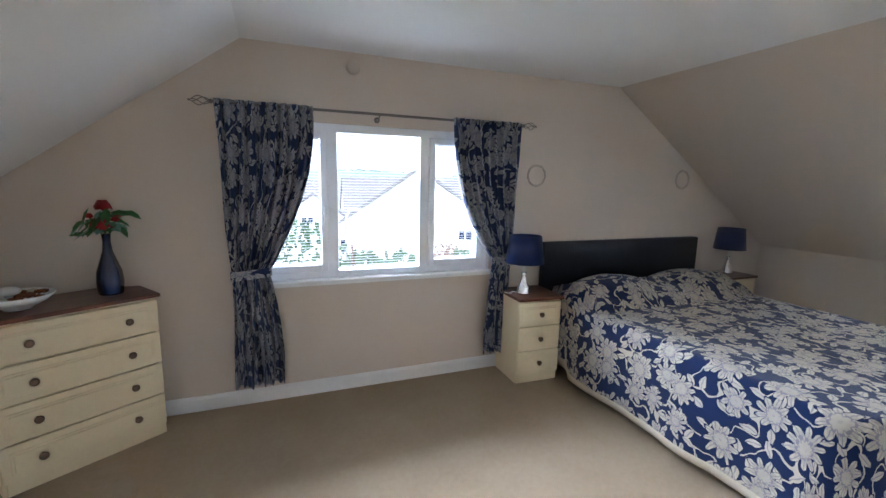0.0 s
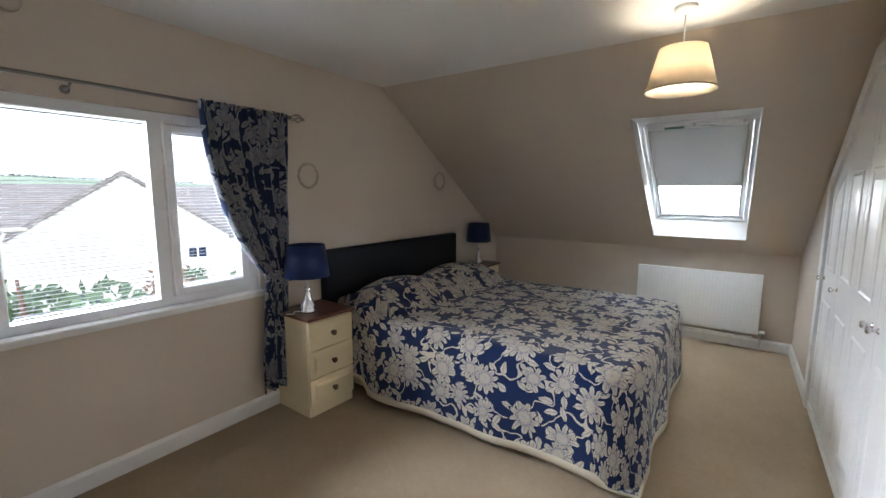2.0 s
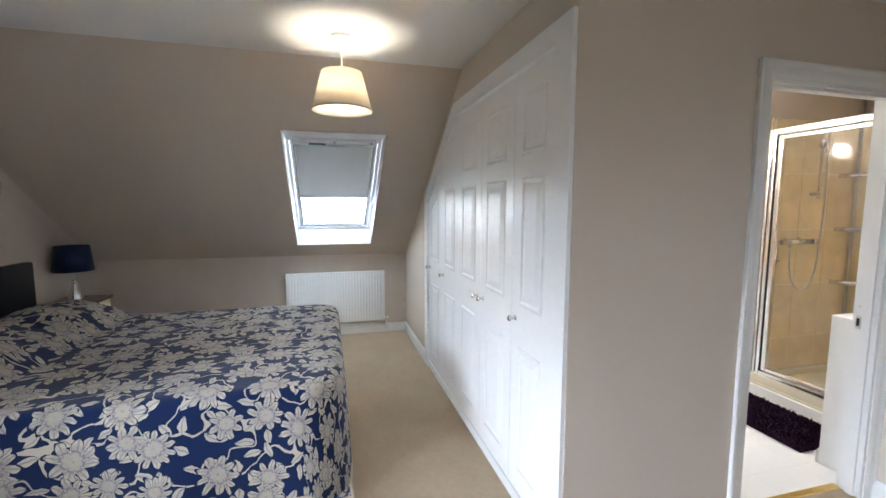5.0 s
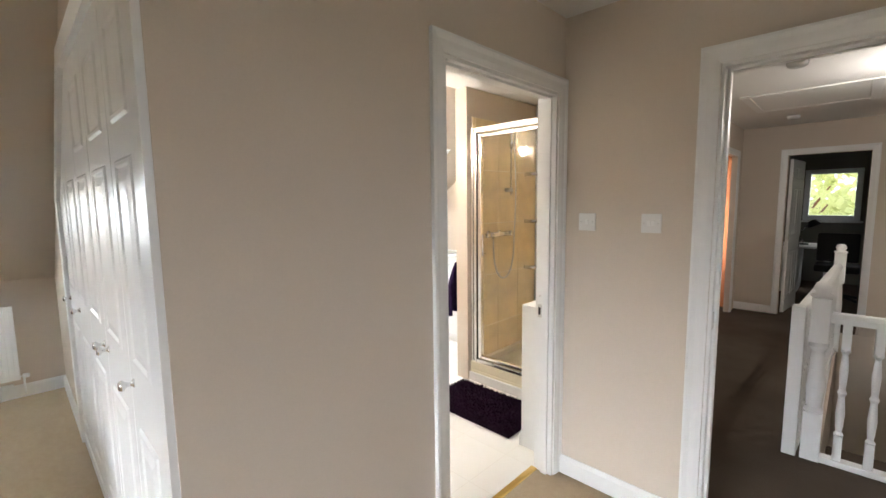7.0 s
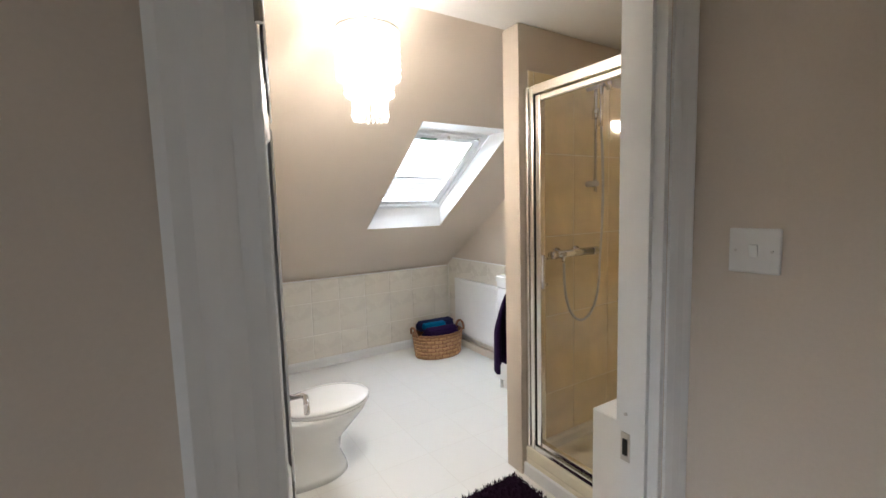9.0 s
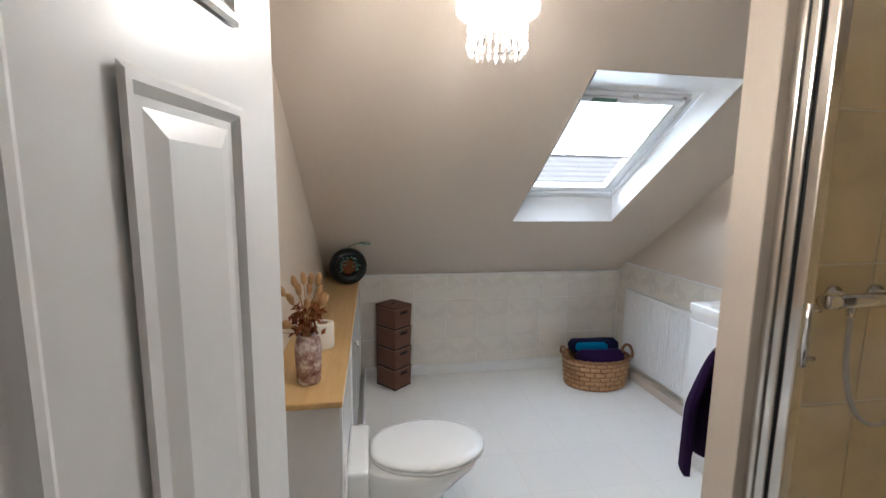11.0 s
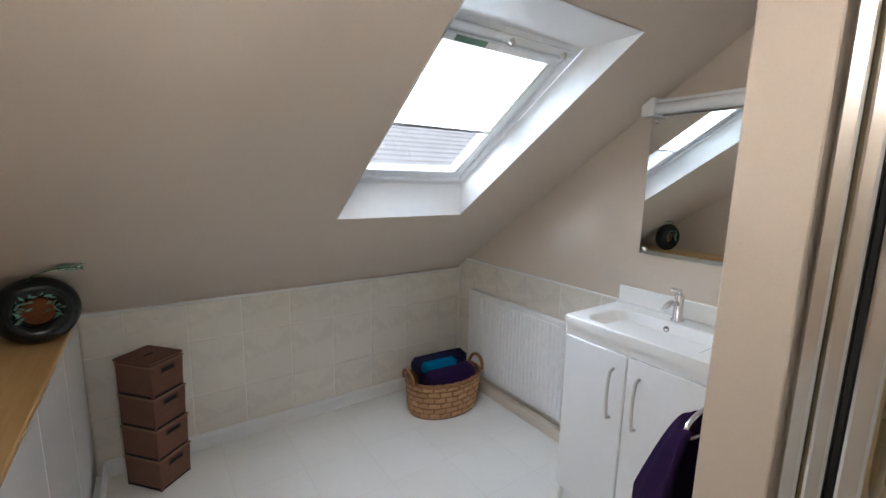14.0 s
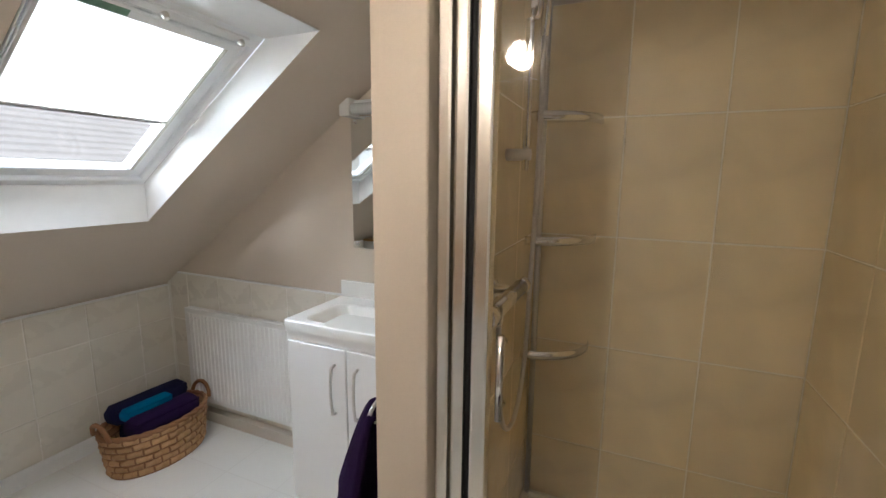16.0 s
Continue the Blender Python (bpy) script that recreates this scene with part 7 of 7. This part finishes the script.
part("desktop", box(-0.15, 0.62, -0.4, 0.4, 0.70, 0.73, 0.003), "white", ob)
part("pedestal", box(0.2, 0.6, -0.38, 0.38, 0.0, 0.70, 0.003), "white", ob)
part("leg", box(-0.14, -0.10, -0.38, 0.38, 0.0, 0.70, 0.003), "white", ob)
ob = thing("desk_lamp", pose(1.55, -8.0, 0.731), "dark desk lamp on the desk", "lamp")
part("base", lathe([(0.0, 0.02), (0.08, 0.018), (0.085, 0.0), (0.0, 0.0)], 20), "black", ob)
part("stem", tube([(0, 0, 0.01), (0.02, 0, 0.22), (-0.1, 0.0, 0.36)], 0.01, 8), "chrome", ob)
part("shade", lathe([(0.09, 0.0), (0.05, 0.09), (0.0, 0.1)], 20, None, pose(-0.14, 0, 0.30, 0, 25)), "black", ob, smooth=True)
ob = thing("office_chair", pose(1.1, -7.35, 0), "dark office chair by the desk", "chair")
part("seat", box(-0.24, 0.24, -0.24, 0.24, 0.42, 0.52, 0.03, seg=2), "black", ob)
part("backrest", box(-0.22, 0.22, 0.2, 0.27, 0.58, 0.98, 0.03, seg=2), "black", ob)
part("stem", tube([(0, 0, 0.08), (0, 0, 0.42)], 0.03, 10), "satin", ob)
part("back_stay", box(-0.03, 0.03, 0.2, 0.25, 0.45, 0.65, 0.005), "black", ob)
for k in range(5):
    a = k * 1.2566
    part("foot", tube([(0, 0, 0.09), (0.28 * math.cos(a), 0.28 * math.sin(a), 0.03)], 0.02, 6), "black", ob)


# ---- outside ----
def leaf_cloud(name, blobs, count, size, material, parent, seed):
    """Many small leaf quads scattered over lobes; uneven and open."""
    r = random.Random(seed)
    vs, fs = [], []
    for _ in range(count):
        bx, by, bz, br = blobs[r.randrange(len(blobs))]
        d = Vector((r.gauss(0, 1), r.gauss(0, 1), r.gauss(0, 1))).normalized() * br * r.uniform(0.6, 1.05)
        c = Vector((bx, by, bz)) + d
        a = Vector((r.gauss(0, 1), r.gauss(0, 1), r.gauss(0, 1))).normalized()
        b = a.orthogonal().normalized()
        s = size * r.uniform(0.6, 1.4)
        i = len(vs)
        vs += [tuple(c - a * s), tuple(c + b * s * 0.6), tuple(c + a * s), tuple(c - b * s * 0.6)]
        fs.append((i, i + 1, i + 2, i + 3))
    me = bpy.data.meshes.new(name)
    me.from_pydata(vs, [], fs)
    me.materials.append(M[material])
    o = new(name, me)
    o.parent = parent
    return o


GROUND = -5.2
bm = bmesh.new()
bmesh.ops.create_circle(bm, cap_ends=True, radius=3500, segments=64)
bmesh.ops.transform(bm, matrix=Matrix.Translation((0, 0, GROUND)), verts=bm.verts)
structure("ground", bm, "lawn", "grassy ground around the houses", "ground")
bm = bmesh.new()
n = 60
prev = None
for i in range(n + 1):
    x = -900 + 1800 * i / n
    z = 26 + 9 * noise.noise((x * 0.004, 1.0, 0)) + 4 * noise.noise((x * 0.015, 4.0, 0))
    q = [bm.verts.new((x, 300, GROUND)), bm.verts.new((x, 620, z * 0.40)), bm.verts.new((x, 800, z * 0.68))]
    if prev:
        bm.faces.new((prev[0], q[0], q[1], prev[1]))
        bm.faces.new((prev[1], q[1], q[2], prev[2]))
    prev = q
structure("backdrop", bm, "hill", "far green hills beyond the houses", "hill", True)


def house(m, half, length, eave, ridge, label, windows):
    """A gabled house, gable to -y; windows are (x, z, w, h) on the gable."""
    ob = thing("house", m, label, "house", "houses outside the window")
    part("wall", prism([(-half, GROUND), (half, GROUND), (half, eave), (0, ridge), (-half, eave)], "y", 0, length), "render", ob, "white rendered walls")
    for s in (-1, 1):
        k = (ridge - eave) / half
        over = 0.35
        rf = prism([(0, ridge + 0.02), (s * (half + over), eave - k * over + 0.02), (s * (half + over), eave - k * over + 0.17), (0, ridge + 0.19)], "y", -0.12, length + 0.12)
        r = part("roof", rf, "slate", ob, "grey tiled roof slope")
        rows = 14
        for i in range(rows):
            u0 = i / rows
            x0_, z0_ = s * (half + over) * u0, ridge - (ridge - eave + k * over) * u0 + 0.19
            x1_, z1_ = s * (half + over) * (u0 + 1 / rows), ridge - (ridge - eave + k * over) * (u0 + 1 / rows) + 0.19
            part("tile_course", prism([(x0_, z0_), (x1_, z1_), (x1_, z1_ + 0.05)], "y", -0.12, length + 0.12), "slate", r)
    for x, z, w, h in windows:
        wd = part("window", box(x - w / 2, x + w / 2, -0.03, 0.02, z, z + h, 0.01), "upvc", ob)
        for q in (-1, 1):
            part("pane", box(x + q * w / 4 - w / 5, x + q * w / 4 + w / 5, -0.04, -0.031, z + 0.12, z + h - 0.12), "navy_glass", wd)
    return ob


# a dark line of woods along the hilltop
rnd = random.Random(31)
ridge = []
for x in range(-820, 821, 6):
    base = (26 + 9 * noise.noise((x * 0.004, 1.0, 0)) + 4 * noise.noise((x * 0.015, 4.0, 0))) * 0.68
    if noise.noise((x * 0.011, 9.0, 0)) > -0.12:
        ridge.append((x, 798, base + 0.4, rnd.uniform(2.0, 4.2)))
woods = tagged(new("backdrop_woods"), "dark woods along the far hilltop", "woods", kind="structure")
leaf_cloud("tree_line", ridge, 9000, 1.3, "far_woods", woods, 32)
house(pose(7.95, 23, 0, 0, 0, -17), 4.0, 10, -0.6, 2.19, "white gabled house with a grey tiled roof", ((-1.6, -3.35, 0.95, 0.72), (2.6, -1.7, 0.8, 0.7)))
house(pose(2.7, 27, 0, 0, 0, -4), 3.3, 9, -1.75, 0.62, "white rendered house set further back", ((-0.35, -1.15, 0.7, 0.6), (1.5, -2.9, 1.1, 1.0)))
house(pose(30, 36, 0, 0, 0, 84), 5.2, 24, -1.7, 1.75, "long house with a broad grey tiled roof", ())
house(pose(13.2, 47, 0, 0, 0, 82), 4.6, 17, -1.9, 1.35, "long house with a brown tiled roof", ())
house(pose(-4, 40, 0, 0, 0, 85), 4.4, 16, -1.4, 1.3, "row house with a grey tiled roof", ())
for x, y, s, label in ((3.3, 17, 2.15, "tall green garden shrub below the window"), (0.9, 15, 1.25, "leafy green garden shrub"), (8.5, 19.2, 1.6, "open russet garden tree before the white house"), (10.4, 18, 1.7, "rounded green garden shrub"), (-3.5, 18, 1.6, "bushy green garden tree"), (6.4, 16.5, 1.1, "low green garden hedge")):
    ob = thing("shrub", pose(x, y, GROUND), label, "shrub", "garden shrubs")
    r = random.Random(int(x * 10) + 500)
    blobs = [(r.uniform(-1, 1) * s, r.uniform(-1, 1) * s, s * r.uniform(0.5, 1.9), s * r.uniform(0.4, 0.75)) for _ in range(9)]
    part("trunk", tube([(0, 0, 0), (0.1, 0, s), (0, 0.1, 2 * s)], 0.12, 8, taper=0.04), "mahogany", ob)
    leaf_cloud("crown", blobs, 2200, 0.085 * s, "russet" if "russet" in label else "bush", ob, int(x * 10) + 900)
ob = thing("street_lamp", pose(3.38, 19, GROUND), "grey street lamp between the houses", "street lamp")
part("pole", tube([(0, 0, 0), (0, 0, 5.2), (0.15, 0, 5.5)], 0.06, 8, taper=0.035), "satin", ob)
part("lantern", box(0.05, 0.6, -0.1, 0.1, 5.45, 5.58, 0.03), "satin", ob)
ob = thing("tree", pose(2.6, -14.5, GROUND), "yellow-green tree behind the far window", "tree")
r = random.Random(77)
blobs = [(r.uniform(-3.2, 1.8), r.uniform(-1.5, 1.5), r.uniform(4.5, 9.0), r.uniform(0.7, 1.3)) for _ in range(22)]
tk = tube([(0, 0, 0), (0.1, 0, 3), (0, 0.1, 7)], 0.25, 10, taper=0.08)
for k in range(7):
    a = k * 0.9
    tube([(0, 0, 3.5 + 0.4 * k), (1.2 * math.cos(a), 1.0 * math.sin(a), 5 + 0.5 * k)], 0.08, 6, tk, 0.02)
part("trunk", tk, "mahogany", ob, "dark bark trunk and limbs")
leaf_cloud("crown", blobs, 5200, 0.15, "autumn", ob, 78)
# neighbouring roof seen through the bathroom's roof window
ob = thing("house", pose(15.0, -22.5, 0), "neighbouring house with a brown tiled roof", "house", "houses outside the window")
part("wall", box(0, 8, 0, 25, GROUND, 0.4), "render", ob)
rf = part("roof", prism([(-0.5, 0.4), (4, 4.4), (8.5, 0.4), (8.5, 0.2), (4, 4.2), (-0.5, 0.2)], "y", -0.3, 25.3), "pale_roof", ob)
for i in range(22):
    x, z = -0.5 + i * 0.2045, 0.4 + i * 0.1818
    part("tile_course", prism([(x, z), (x, z + 0.07), (x + 0.2, z + 0.18)], "y", -0.3, 25.3), "pale_roof", rf)
# white house added past the bedroom's roof window so its glass reads white
ob = thing("house", pose(15.0, 4.6, 0), "white rendered house added to whiten the roof window's view", "house", "houses outside the window")
part("wall", box(0, 8, 0, 9, GROUND, 3.2), "render", ob)
part("roof", prism([(-0.4, 3.0), (4, 5.6), (8.4, 3.0), (8.4, 2.8), (4, 5.4), (-0.4, 2.8)], "y", -0.3, 9.3), "slate", ob)
